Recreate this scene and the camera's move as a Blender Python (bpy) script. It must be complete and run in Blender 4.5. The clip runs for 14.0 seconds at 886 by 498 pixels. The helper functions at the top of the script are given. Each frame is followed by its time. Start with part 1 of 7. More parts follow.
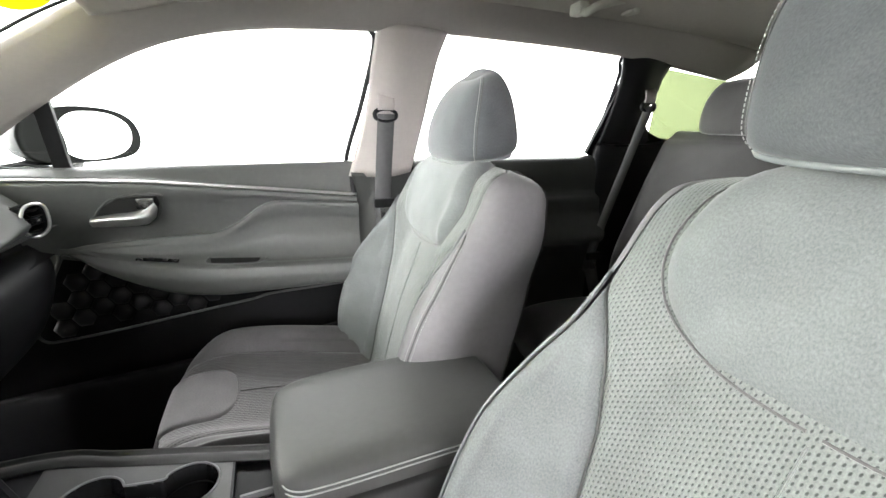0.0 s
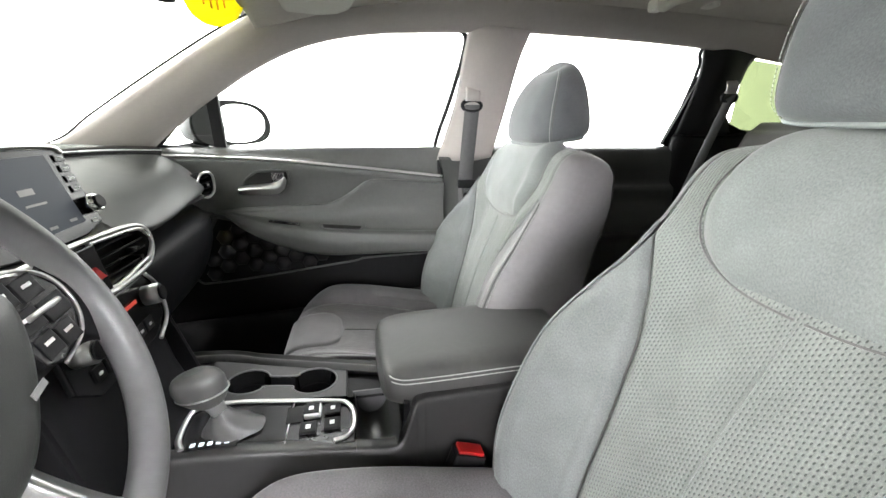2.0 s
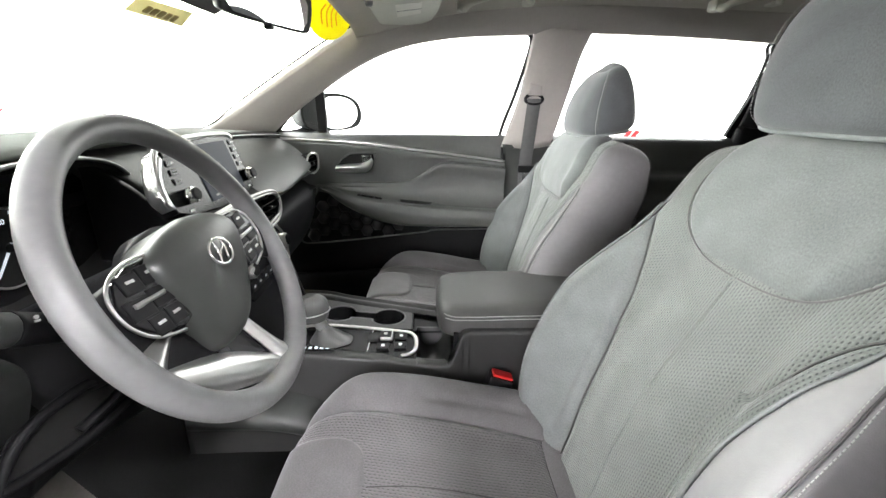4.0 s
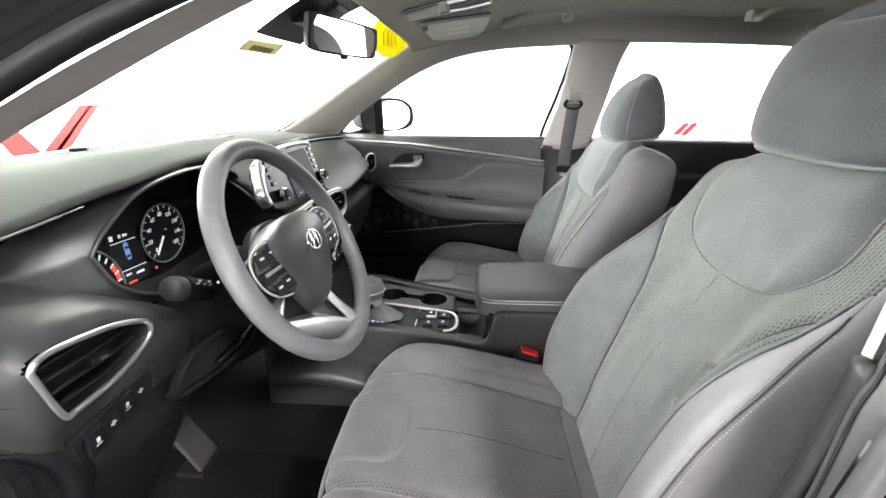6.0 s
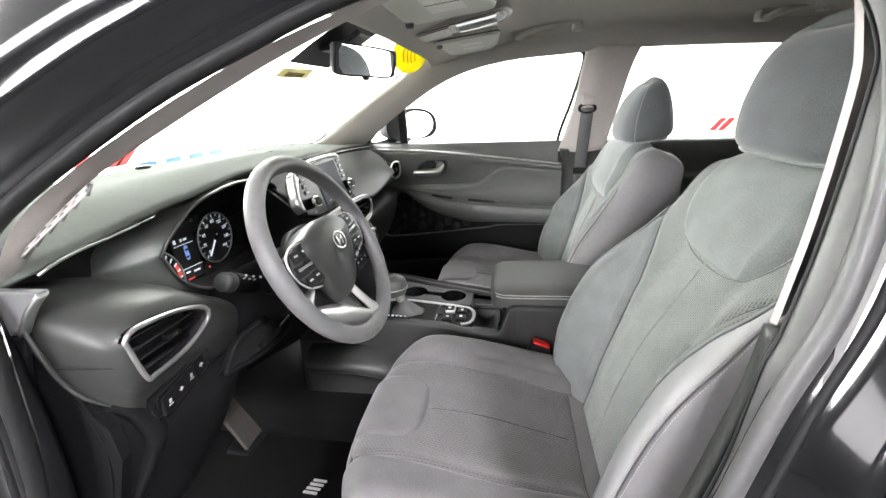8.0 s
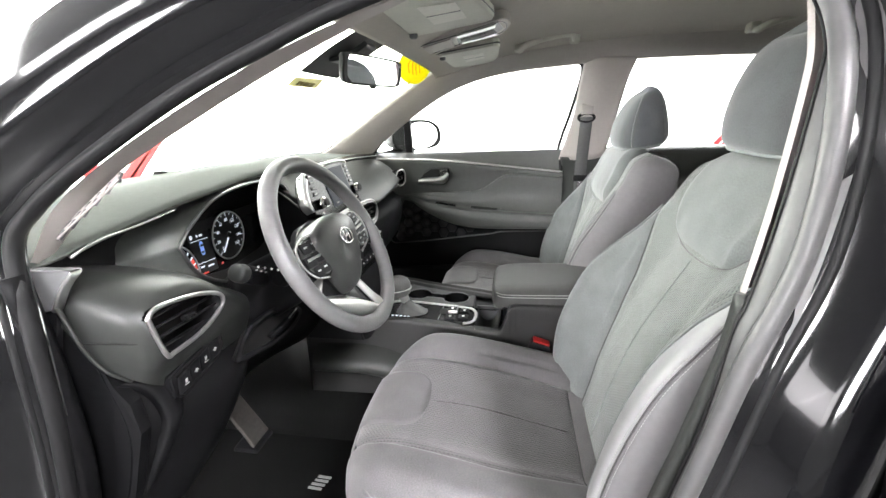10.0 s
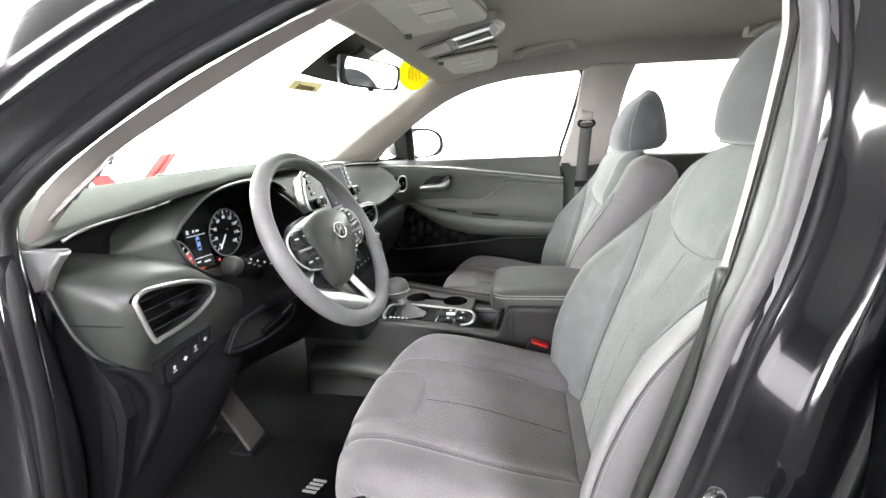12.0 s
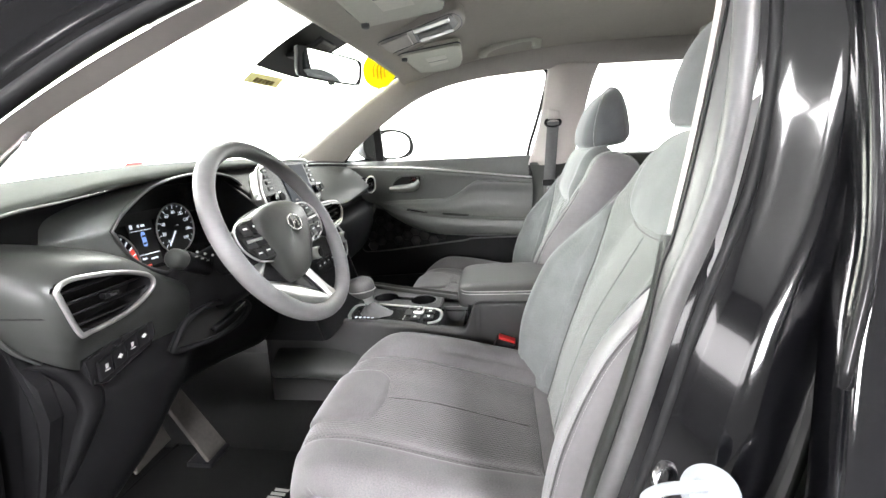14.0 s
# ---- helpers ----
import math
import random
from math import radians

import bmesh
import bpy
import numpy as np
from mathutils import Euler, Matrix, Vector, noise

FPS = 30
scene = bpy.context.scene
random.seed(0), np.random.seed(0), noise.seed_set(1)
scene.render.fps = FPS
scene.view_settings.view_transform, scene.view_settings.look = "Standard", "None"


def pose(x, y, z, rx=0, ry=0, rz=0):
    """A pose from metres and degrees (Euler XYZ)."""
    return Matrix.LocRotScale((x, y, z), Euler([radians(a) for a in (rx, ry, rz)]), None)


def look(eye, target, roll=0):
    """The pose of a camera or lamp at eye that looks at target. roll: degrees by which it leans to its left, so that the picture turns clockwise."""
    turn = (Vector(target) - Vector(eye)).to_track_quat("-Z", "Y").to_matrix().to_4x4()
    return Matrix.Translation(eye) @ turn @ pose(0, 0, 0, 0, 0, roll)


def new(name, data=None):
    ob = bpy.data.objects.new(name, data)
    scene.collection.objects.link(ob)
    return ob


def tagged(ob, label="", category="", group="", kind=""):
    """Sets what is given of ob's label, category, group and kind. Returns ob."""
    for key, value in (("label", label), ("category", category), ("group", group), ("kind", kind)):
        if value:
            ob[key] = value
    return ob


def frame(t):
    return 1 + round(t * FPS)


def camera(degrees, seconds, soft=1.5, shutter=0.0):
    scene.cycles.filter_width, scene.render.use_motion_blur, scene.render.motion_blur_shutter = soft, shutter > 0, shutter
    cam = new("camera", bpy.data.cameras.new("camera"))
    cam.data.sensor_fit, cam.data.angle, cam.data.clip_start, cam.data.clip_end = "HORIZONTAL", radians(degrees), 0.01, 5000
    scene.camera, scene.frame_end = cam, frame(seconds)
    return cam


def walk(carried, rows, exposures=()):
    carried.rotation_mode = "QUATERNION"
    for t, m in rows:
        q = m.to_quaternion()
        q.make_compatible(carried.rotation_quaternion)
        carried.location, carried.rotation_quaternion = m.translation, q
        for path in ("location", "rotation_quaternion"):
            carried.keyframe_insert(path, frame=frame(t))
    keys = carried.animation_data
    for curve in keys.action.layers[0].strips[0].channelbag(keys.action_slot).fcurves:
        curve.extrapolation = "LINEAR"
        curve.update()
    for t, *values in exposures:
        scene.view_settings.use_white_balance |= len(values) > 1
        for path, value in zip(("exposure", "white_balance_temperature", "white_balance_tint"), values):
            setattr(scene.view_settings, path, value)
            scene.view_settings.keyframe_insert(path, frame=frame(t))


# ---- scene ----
import functools

cam = camera(93.0, 14.0)
PATH = [
    (0, (0.326, -0.496, 1.259), (1.051, 1.279, 0.692), 0.6),
    (0.5, (0.341, -0.538, 1.256), (0.979, 1.27, 0.688), 0.5),
    (1, (0.335, -0.58, 1.247), (0.889, 1.258, 0.687), 0.4),
    (1.5, (0.308, -0.614, 1.238), (0.789, 1.245, 0.68), 0.6),
    (2, (0.254, -0.653, 1.226), (0.664, 1.22, 0.658), 0.6),
    (2.5, (0.235, -0.693, 1.219), (0.56, 1.192, 0.635), 0.6),
    (3, (0.247, -0.758, 1.228), (0.48, 1.133, 0.62), 0.6),
    (5.5, (0.267, -0.987, 1.296), (0.173, 0.893, 0.619), 1.2),
    (6, (0.272, -1.021, 1.31), (0.135, 0.852, 0.622), 0.6),
    (6.5, (0.286, -1.049, 1.322), (0.108, 0.817, 0.625), -0.1),
    (7, (0.307, -1.068, 1.329), (0.082, 0.793, 0.631), -1.0),
    (7.5, (0.323, -1.087, 1.334), (0.058, 0.771, 0.645), -1.6),
    (8, (0.327, -1.11, 1.332), (0.033, 0.751, 0.662), -1.9),
    (10.5, (0.352, -1.162, 1.294), (0.022, 0.723, 0.71), -2.1),
    (11, (0.363, -1.16, 1.28), (0.02, 0.727, 0.714), -2.2),
    (11.5, (0.37, -1.162, 1.271), (0.017, 0.729, 0.722), -2.3),
    (12, (0.375, -1.167, 1.264), (0.012, 0.728, 0.736), -2.3),
    (12.5, (0.388, -1.164, 1.256), (0.01, 0.733, 0.748), -2.4),
    (13, (0.393, -1.166, 1.25), (0.016, 0.735, 0.755), -2.5),
    (13.5, (0.393, -1.167, 1.238), (0.051, 0.742, 0.747), -2.6),
    (14, (0.411, -1.15, 1.22), (0.144, 0.771, 0.732), -2.5),
]
walk(cam, [(t, look(eye, target, roll)) for t, eye, target, roll in PATH], [(0, 1.38), (2, 1.26), (3, 1.17), (5.5, 1.0), (7, 0.97), (8, 1.05), (10.5, 1.14), (14, 1.33)])

# ---- world and light: a white photo booth lit from its ceiling and walls ----
world = bpy.data.worlds.new("booth_light")
scene.world = world
world.use_nodes = True
world.node_tree.nodes["Background"].inputs[0].default_value = (1.0, 1.0, 0.98, 1)
world.node_tree.nodes["Background"].inputs[1].default_value = 1.0


# ---- small tools ----
def cr(pts, n):
    """n points on a smooth curve through pts."""
    pts = [Vector(p) for p in pts]
    if len(pts) == 2:
        return [pts[0].lerp(pts[1], i / (n - 1)) for i in range(n)]
    out, m = [], len(pts) - 1
    for i in range(n):
        t = i / (n - 1) * m
        k = min(int(t), m - 1)
        f = t - k
        p1, p2 = pts[k], pts[k + 1]
        p0 = pts[k - 1] if k else p1 * 2 - p2
        p3 = pts[k + 2] if k + 2 <= m else p2 * 2 - p1
        out.append(0.5 * (2 * p1 + (p2 - p0) * f + (2 * p0 - 5 * p1 + 4 * p2 - p3) * f * f + (3 * p1 - p0 - 3 * p2 + p3) * f ** 3))
    return out


def cv(keys, t):
    """A smooth value through (place, value) keys."""
    if t <= keys[0][0]:
        return keys[0][1]
    for (a, va), (b, vb) in zip(keys, keys[1:]):
        if t <= b:
            f = (t - a) / (b - a)
            return va + (vb - va) * f * f * (3 - 2 * f)
    return keys[-1][1]


def grid(rows, close=False, caps=False, bm=None):
    """A sheet through rows of points, with uv in metres."""
    bm = bm or bmesh.new()
    uv = bm.loops.layers.uv.verify()
    vs = [[bm.verts.new(p) for p in r] for r in rows]
    nu, nv = len(rows[0]), len(rows)
    us = []
    for r in rows:
        acc = [0.0]
        for j in range(nu):
            acc.append(acc[-1] + (Vector(r[(j + 1) % nu]) - Vector(r[j])).length)
        half = acc[nu // 2]
        us.append([t - half for t in acc])
    c = nu // 2
    ws = [0.0]
    for i in range(nv - 1):
        ws.append(ws[-1] + (Vector(rows[i + 1][c]) - Vector(rows[i][c])).length)
    for i in range(nv - 1):
        for j in range(nu if close else nu - 1):
            k = (j + 1) % nu
            f = bm.faces.new((vs[i][j], vs[i][k], vs[i + 1][k], vs[i + 1][j]))
            f.smooth = True
            for lp, (a, b) in zip(f.loops, ((j, i), (j + 1, i), (j + 1, i + 1), (j, i + 1))):
                lp[uv].uv = (us[b][a], ws[b])
    if caps and close:
        for r, flip in ((vs[0], True), (vs[-1], False)):
            bm.faces.new(r[::-1] if flip else r)
    return bm


def skin(sections, nu=16, nv=24, close=False, caps=False, thick=0.0):
    """A smooth sheet through sections of a few points each; thick gives it a back."""
    cols = [cr(list(s) + ([s[0]] if close else []), nu + (1 if close else 0)) for s in sections]
    if close:
        cols = [c[:-1] for c in cols]
    m = len(cols[0])
    across = [cr([c[j] for c in cols], nv) for j in range(m)]
    rows = [[across[j][i] for j in range(m)] for i in range(nv)]
    bm = grid(rows, close, caps)
    if thick:
        thicken(bm, thick)
    return bm


def thicken(bm, d):
    bmesh.ops.recalc_face_normals(bm, faces=bm.faces)
    bmesh.ops.solidify(bm, geom=bm.faces[:], thickness=d)
    return bm


def tube(path, r, n=8, m=None, closed=False, flat=1.0, up=None):
    """A round or flattened bar along a smooth path."""
    pts = cr(list(path) + ([path[0]] if closed else []), m or 4 * len(path))
    if closed:
        pts = pts[:-1]
    rows, last = [], None
    for i, p in enumerate(pts):
        a = pts[i - 1] if (i or closed) else p
        b = pts[(i + 1) % len(pts)] if (i < len(pts) - 1 or closed) else p
        d = (b - a).normalized()
        ref = Vector(up) if up else (last or (Vector((0, 0, 1)) if abs(d.z) < 0.9 else Vector((1, 0, 0))))
        s = (ref - d * ref.dot(d)).normalized()
        last = s
        q = d.cross(s)
        rr = r(i / (len(pts) - 1)) if callable(r) else r
        rows.append([p + (q * math.cos(2 * math.pi * k / n) + s * math.sin(2 * math.pi * k / n) * flat) * rr for k in range(n)])
    if closed:
        rows.append(rows[0])
        bm = grid(rows, True)
        bmesh.ops.remove_doubles(bm, verts=bm.verts, dist=1e-6)
        return bm
    return grid(rows, True, True)


def block(lo, hi, bevel=0.004, seg=2, bm=None):
    """A box with rounded edges between two corners."""
    bm = bm or bmesh.new()
    r = bmesh.ops.create_cube(bm, size=1)
    c = (Vector(lo) + Vector(hi)) / 2
    d = Vector(hi) - Vector(lo)
    for v in r["verts"]:
        v.co = Vector((v.co.x * d.x, v.co.y * d.y, v.co.z * d.z)) + c
    if bevel:
        es = list({e for v in r["verts"] for e in v.link_edges})
        bmesh.ops.bevel(bm, geom=es, offset=bevel, segments=seg, profile=0.6, affect="EDGES")
    return bm


def plate(outline, way, depth, bevel=0.002, smooth=False):
    """A flat plate: an outline in space pushed along way by depth, with rounded rims."""
    bm = bmesh.new()
    f = bm.faces.new([bm.verts.new(p) for p in outline])
    bm.normal_update()
    way = Vector(way).normalized()
    if f.normal.dot(way) < 0:
        f.normal_flip()
    g = bmesh.ops.extrude_face_region(bm, geom=[f])
    top = [v for v in g["geom"] if isinstance(v, bmesh.types.BMVert)]
    for v in top:
        v.co += way * depth
    bmesh.ops.recalc_face_normals(bm, faces=bm.faces)
    if bevel:
        tops = set(top)
        es = [e for e in bm.edges if e.verts[0] in tops and e.verts[1] in tops]
        bmesh.ops.bevel(bm, geom=es, offset=bevel, segments=2, profile=0.6, affect="EDGES")
    for f in bm.faces:
        f.smooth = smooth
    return bm


def disc(centre, axis, r, h, n=24, bevel=0.001, r2=None):
    """A short round body along axis."""
    bm = bmesh.new()
    bmesh.ops.create_cone(bm, cap_ends=True, segments=n, radius1=r, radius2=r if r2 is None else r2, depth=h)
    if bevel:
        es = [e for e in bm.edges if len(e.link_faces) == 2 and max(len(f.verts) for f in e.link_faces) > 4]
        bmesh.ops.bevel(bm, geom=es, offset=bevel, segments=2, affect="EDGES")
    m = Vector(axis).to_track_quat("Z", "Y").to_matrix().to_4x4()
    bmesh.ops.transform(bm, matrix=Matrix.Translation(centre) @ m, verts=bm.verts)
    for f in bm.faces:
        f.smooth = len(f.verts) == 4
    return bm


def part(name, bm, material, parent=None, label=""):
    """One mesh object from bm, under its thing."""
    me = bpy.data.meshes.new(name)
    bmesh.ops.recalc_face_normals(bm, faces=bm.faces)
    bm.to_mesh(me)
    bm.free()
    me.materials.append(material)
    ob = new(name, me)
    if parent:
        ob.parent = parent
        ob.matrix_parent_inverse = parent.matrix_world.inverted()
    if label:
        tagged(ob, label)
    return ob


def thing(name, label, category, at=(0, 0, 0), group="", kind=""):
    """An empty at the base of a thing, which parents its parts."""
    ob = new(name)
    ob.empty_display_size = 0.05
    ob.matrix_world = Matrix.Translation(at)
    bpy.context.view_layer.update()
    return tagged(ob, label, category, group, kind)


# ---- materials ----
def shade(name, col, rough=0.5, metal=0.0, var=0.12, grain=0.0, grain_scale=700.0, coarse=6.0, fine=90.0, coat=0.0, sheen=0.0, spec=0.5):
    m = bpy.data.materials.new(name)
    m.use_nodes = True
    nt = m.node_tree
    b = nt.nodes["Principled BSDF"]
    co = nt.nodes.new("ShaderNodeTexCoord")
    n1, n2 = nt.nodes.new("ShaderNodeTexNoise"), nt.nodes.new("ShaderNodeTexNoise")
    n1.inputs["Scale"].default_value, n2.inputs["Scale"].default_value = coarse, fine
    n1.inputs["Detail"].default_value = n2.inputs["Detail"].default_value = 4
    add = nt.nodes.new("ShaderNodeMath")
    add.operation = "ADD"
    ramp = nt.nodes.new("ShaderNodeMapRange")
    ramp.inputs[1].default_value, ramp.inputs[2].default_value = 0.6, 1.4
    ramp.inputs[3].default_value, ramp.inputs[4].default_value = 1 - var, 1 + var
    mul = nt.nodes.new("ShaderNodeMix")
    mul.data_type, mul.blend_type = "RGBA", "MULTIPLY"
    mul.inputs[0].default_value = 1
    mul.inputs[6].default_value = (*col, 1)
    for n in (n1, n2):
        nt.links.new(co.outputs["Object"], n.inputs["Vector"])
    nt.links.new(n1.outputs["Fac"], add.inputs[0])
    nt.links.new(n2.outputs["Fac"], add.inputs[1])
    nt.links.new(add.outputs[0], ramp.inputs[0])
    nt.links.new(ramp.outputs[0], mul.inputs[7])
    nt.links.new(mul.outputs[2], b.inputs["Base Color"])
    rr = nt.nodes.new("ShaderNodeMapRange")
    rr.inputs[1].default_value, rr.inputs[2].default_value = 0.3, 0.7
    rr.inputs[3].default_value, rr.inputs[4].default_value = max(0.01, rough - 0.5 * var * rough), min(1, rough + 0.5 * var * rough)
    nt.links.new(n1.outputs["Fac"], rr.inputs[0])
    nt.links.new(rr.outputs[0], b.inputs["Roughness"])
    b.inputs["Metallic"].default_value = metal
    b.inputs["Specular IOR Level"].default_value = spec
    if coat:
        b.inputs["Coat Weight"].default_value, b.inputs["Coat Roughness"].default_value = coat, 0.04
    if sheen:
        b.inputs["Sheen Weight"].default_value, b.inputs["Sheen Roughness"].default_value = sheen, 0.5
    if grain:
        g = nt.nodes.new("ShaderNodeTexNoise")
        g.inputs["Scale"].default_value, g.inputs["Detail"].default_value = grain_scale, 3
        nt.links.new(co.outputs["Object"], g.inputs["Vector"])
        bp = nt.nodes.new("ShaderNodeBump")
        bp.inputs["Strength"].default_value, bp.inputs["Distance"].default_value = grain, 0.0006
        nt.links.new(g.outputs["Fac"], bp.inputs["Height"])
        nt.links.new(bp.outputs[0], b.inputs["Normal"])
    return m


def cloth(name, col, knit=False, pitch=0.0046):
    """Heather-grey seat cloth; knit adds rows of small dark holes between ribs."""
    m = bpy.data.materials.new(name)
    m.use_nodes = True
    nt = m.node_tree
    N, L = nt.nodes.new, nt.links.new
    b = nt.nodes["Principled BSDF"]
    b.inputs["Roughness"].default_value = 0.85
    b.inputs["Specular IOR Level"].default_value = 0.25
    b.inputs["Sheen Weight"].default_value, b.inputs["Sheen Roughness"].default_value = 0.45, 0.4
    uv = N("ShaderNodeTexCoord")
    mp = N("ShaderNodeMapping")
    mp.inputs["Scale"].default_value = (480, 300, 1)
    L(uv.outputs["UV"], mp.inputs["Vector"])
    n1 = N("ShaderNodeTexNoise")
    n1.inputs["Scale"].default_value, n1.inputs["Detail"].default_value, n1.inputs["Roughness"].default_value = 1.0, 6, 0.75
    L(mp.outputs[0], n1.inputs["Vector"])
    n2 = N("ShaderNodeTexNoise")
    n2.inputs["Scale"].default_value = 14
    L(uv.outputs["UV"], n2.inputs["Vector"])
    ad = N("ShaderNodeMath")
    ad.operation = "MULTIPLY_ADD"
    ad.inputs[1].default_value = 0.35
    L(n2.outputs["Fac"], ad.inputs[0])
    L(n1.outputs["Fac"], ad.inputs[2])
    rp = N("ShaderNodeMapRange")
    rp.inputs[1].default_value, rp.inputs[2].default_value = 0.42, 0.95
    rp.inputs[3].default_value, rp.inputs[4].default_value = 0.60, 1.42
    L(ad.outputs[0], rp.inputs[0])
    mx = N("ShaderNodeMix")
    mx.data_type, mx.blend_type = "RGBA", "MULTIPLY"
    mx.inputs[0].default_value = 1
    mx.inputs[6].default_value = (*col, 1)
    L(rp.outputs[0], mx.inputs[7])
    height = n1.outputs["Fac"]
    colour = mx.outputs[2]
    dist = 0.0004
    if knit:
        sp = N("ShaderNodeSeparateXYZ")
        L(uv.outputs["UV"], sp.inputs[0])

        def op(kind, a, bb=None):
            nd = N("ShaderNodeMath")
            nd.operation = kind
            for i, s in enumerate((a, bb)):
                if s is None:
                    continue
                if isinstance(s, (int, float)):
                    nd.inputs[i].default_value = s
                else:
                    L(s, nd.inputs[i])
            return nd.outputs[0]

        px = op("MULTIPLY", sp.outputs[0], 2 * math.pi / pitch)
        py = op("MULTIPLY", sp.outputs[1], 2 * math.pi / (pitch * 1.35))
        rib = op("COSINE", px)
        dash = op("COSINE", op("ADD", py, op("MULTIPLY", px, 0.5)))
        groove = op("POWER", op("SUBTRACT", op("MULTIPLY", rib, 0.5), -0.5), 1.6)
        both = op("MULTIPLY", groove, op("SUBTRACT", op("MULTIPLY", dash, 0.5), -0.5))
        hole = N("ShaderNodeMapRange")
        hole.inputs[1].default_value, hole.inputs[2].default_value = 0.30, 0.75
        L(both, hole.inputs[0])
        mk = N("ShaderNodeMix")
        mk.data_type = "RGBA"
        mk.inputs[7].default_value = (col[0] * 0.36, col[1] * 0.36, col[2] * 0.37, 1)
        L(hole.outputs[0], mk.inputs[0])
        L(colour, mk.inputs[6])
        colour = mk.outputs[2]
        height = op("SUBTRACT", op("MULTIPLY", n1.outputs["Fac"], 0.2), op("ADD", op("MULTIPLY", rib, 0.35), hole.outputs[0]))
        dist = 0.0009
    L(colour, b.inputs["Base Color"])
    bp = N("ShaderNodeBump")
    bp.inputs["Strength"].default_value, bp.inputs["Distance"].default_value = 0.65 if knit else 0.18, dist
    L(height, bp.inputs["Height"])
    L(bp.outputs[0], b.inputs["Normal"])
    return m


def glass(name, tint=(0.97, 1, 0.98), gloss=0.04):
    m = bpy.data.materials.new(name)
    m.use_nodes = True
    nt = m.node_tree
    nt.nodes.remove(nt.nodes["Principled BSDF"])
    t, g, x = (nt.nodes.new("ShaderNode" + k) for k in ("BsdfTransparent", "BsdfGlossy", "MixShader"))
    t.inputs[0].default_value = (*tint, 1)
    g.inputs["Roughness"].default_value = 0.02
    x.inputs[0].default_value = gloss
    nt.links.new(t.outputs[0], x.inputs[1])
    nt.links.new(g.outputs[0], x.inputs[2])
    nt.links.new(x.outputs[0], nt.nodes["Material Output"].inputs[0])
    return m


def glow(name, col, strength):
    m = bpy.data.materials.new(name)
    m.use_nodes = True
    nt = m.node_tree
    b = nt.nodes["Principled BSDF"]
    b.inputs["Base Color"].default_value = (*col, 1)
    b.inputs["Roughness"].default_value = 0.6
    b.inputs["Emission Color"].default_value = (*col, 1)
    b.inputs["Emission Strength"].default_value = strength
    return m


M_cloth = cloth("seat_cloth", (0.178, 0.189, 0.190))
# Seat cloth darkened for the headrests, as they sit in the roof's shade.
M_shadedhead = cloth("headrest_cloth", (0.092, 0.097, 0.103))
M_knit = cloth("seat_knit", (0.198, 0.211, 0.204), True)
# Cushion copies of the seat cloths, darkened and tinted mauve to imitate shade.
M_shadedknit = cloth("cushion_knit", (0.150, 0.143, 0.147), True, 0.0060)
M_shadedcloth = cloth("cushion_cloth", (0.138, 0.132, 0.136))
M_darkcloth = cloth("dark_seat_cloth", (0.055, 0.053, 0.053))
M_vinyl = shade("grey_vinyl", (0.185, 0.196, 0.200), 0.36, grain=0.5, var=0.08)
# Grey vinyl lightened to imitate light on the driver seat's bolster bands.
M_litwing = shade("lit_grey_vinyl", (0.31, 0.305, 0.315), 0.42, grain=0.35, grain_scale=600, var=0.06)
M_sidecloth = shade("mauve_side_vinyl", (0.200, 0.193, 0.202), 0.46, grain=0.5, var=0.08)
M_darkvinyl = shade("black_vinyl", (0.066, 0.066, 0.065), 0.40, grain=0.5, var=0.1)
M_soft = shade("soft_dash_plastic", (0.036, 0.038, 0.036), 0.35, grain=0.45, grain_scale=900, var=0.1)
# Dash plastic made paler, a painted stand-in for the highlight on the hood.
M_lithood = shade("lit_hood_plastic", (0.092, 0.098, 0.092), 0.40, grain=0.45, grain_scale=900, var=0.1)
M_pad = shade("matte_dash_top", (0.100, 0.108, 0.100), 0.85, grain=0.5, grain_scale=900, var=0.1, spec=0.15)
# Paler copy of the dash plastic, making up for light the door lacks.
M_door = shade("door_panel_plastic", (0.104, 0.107, 0.103), 0.36, grain=0.45, grain_scale=900, var=0.1)
# Seal rubber greyed to imitate the glancing light on the centre pillar.
M_litseal = shade("lit_seal_rubber", (0.085, 0.083, 0.085), 0.42, var=0.15, grain=0.2)
M_plastic = shade("black_plastic", (0.009, 0.009, 0.010), 0.44, grain=0.35, grain_scale=900, var=0.12, spec=0.15)
M_quilt = shade("quilted_black_plastic", (0.008, 0.008, 0.009), 0.34, grain=0.3, grain_scale=900, var=0.1)
M_gloss = shade("gloss_black", (0.012, 0.012, 0.013), 0.20, var=0.05, spec=0.25)
M_console = shade("console_plastic", (0.028, 0.028, 0.028), 0.42, grain=0.4, grain_scale=900, var=0.12)
M_shell = shade("mirror_shell_plastic", (0.012, 0.013, 0.012), 0.55, grain=0.3, var=0.12, spec=0.12)
M_rubber = shade("rubber_seal", (0.012, 0.012, 0.013), 0.55, var=0.15, grain=0.2, spec=0.3)
M_greyrubber = shade("grey_rubber_seal", (0.24, 0.236, 0.24), 0.42, var=0.15, grain=0.2)
M_paint = shade("black_car_paint", (0.004, 0.004, 0.005), 0.12, var=0.1, coat=1.0)
M_trim = shade("light_pillar_trim", (0.43, 0.395, 0.375), 0.6, grain=0.3, var=0.05)
M_head = shade("headliner_cloth", (0.46, 0.425, 0.385), 0.9, grain=0.5, grain_scale=1200, var=0.06)
M_darksilver = shade("dark_silver", (0.22, 0.22, 0.22), 0.30, metal=0.8, var=0.06)
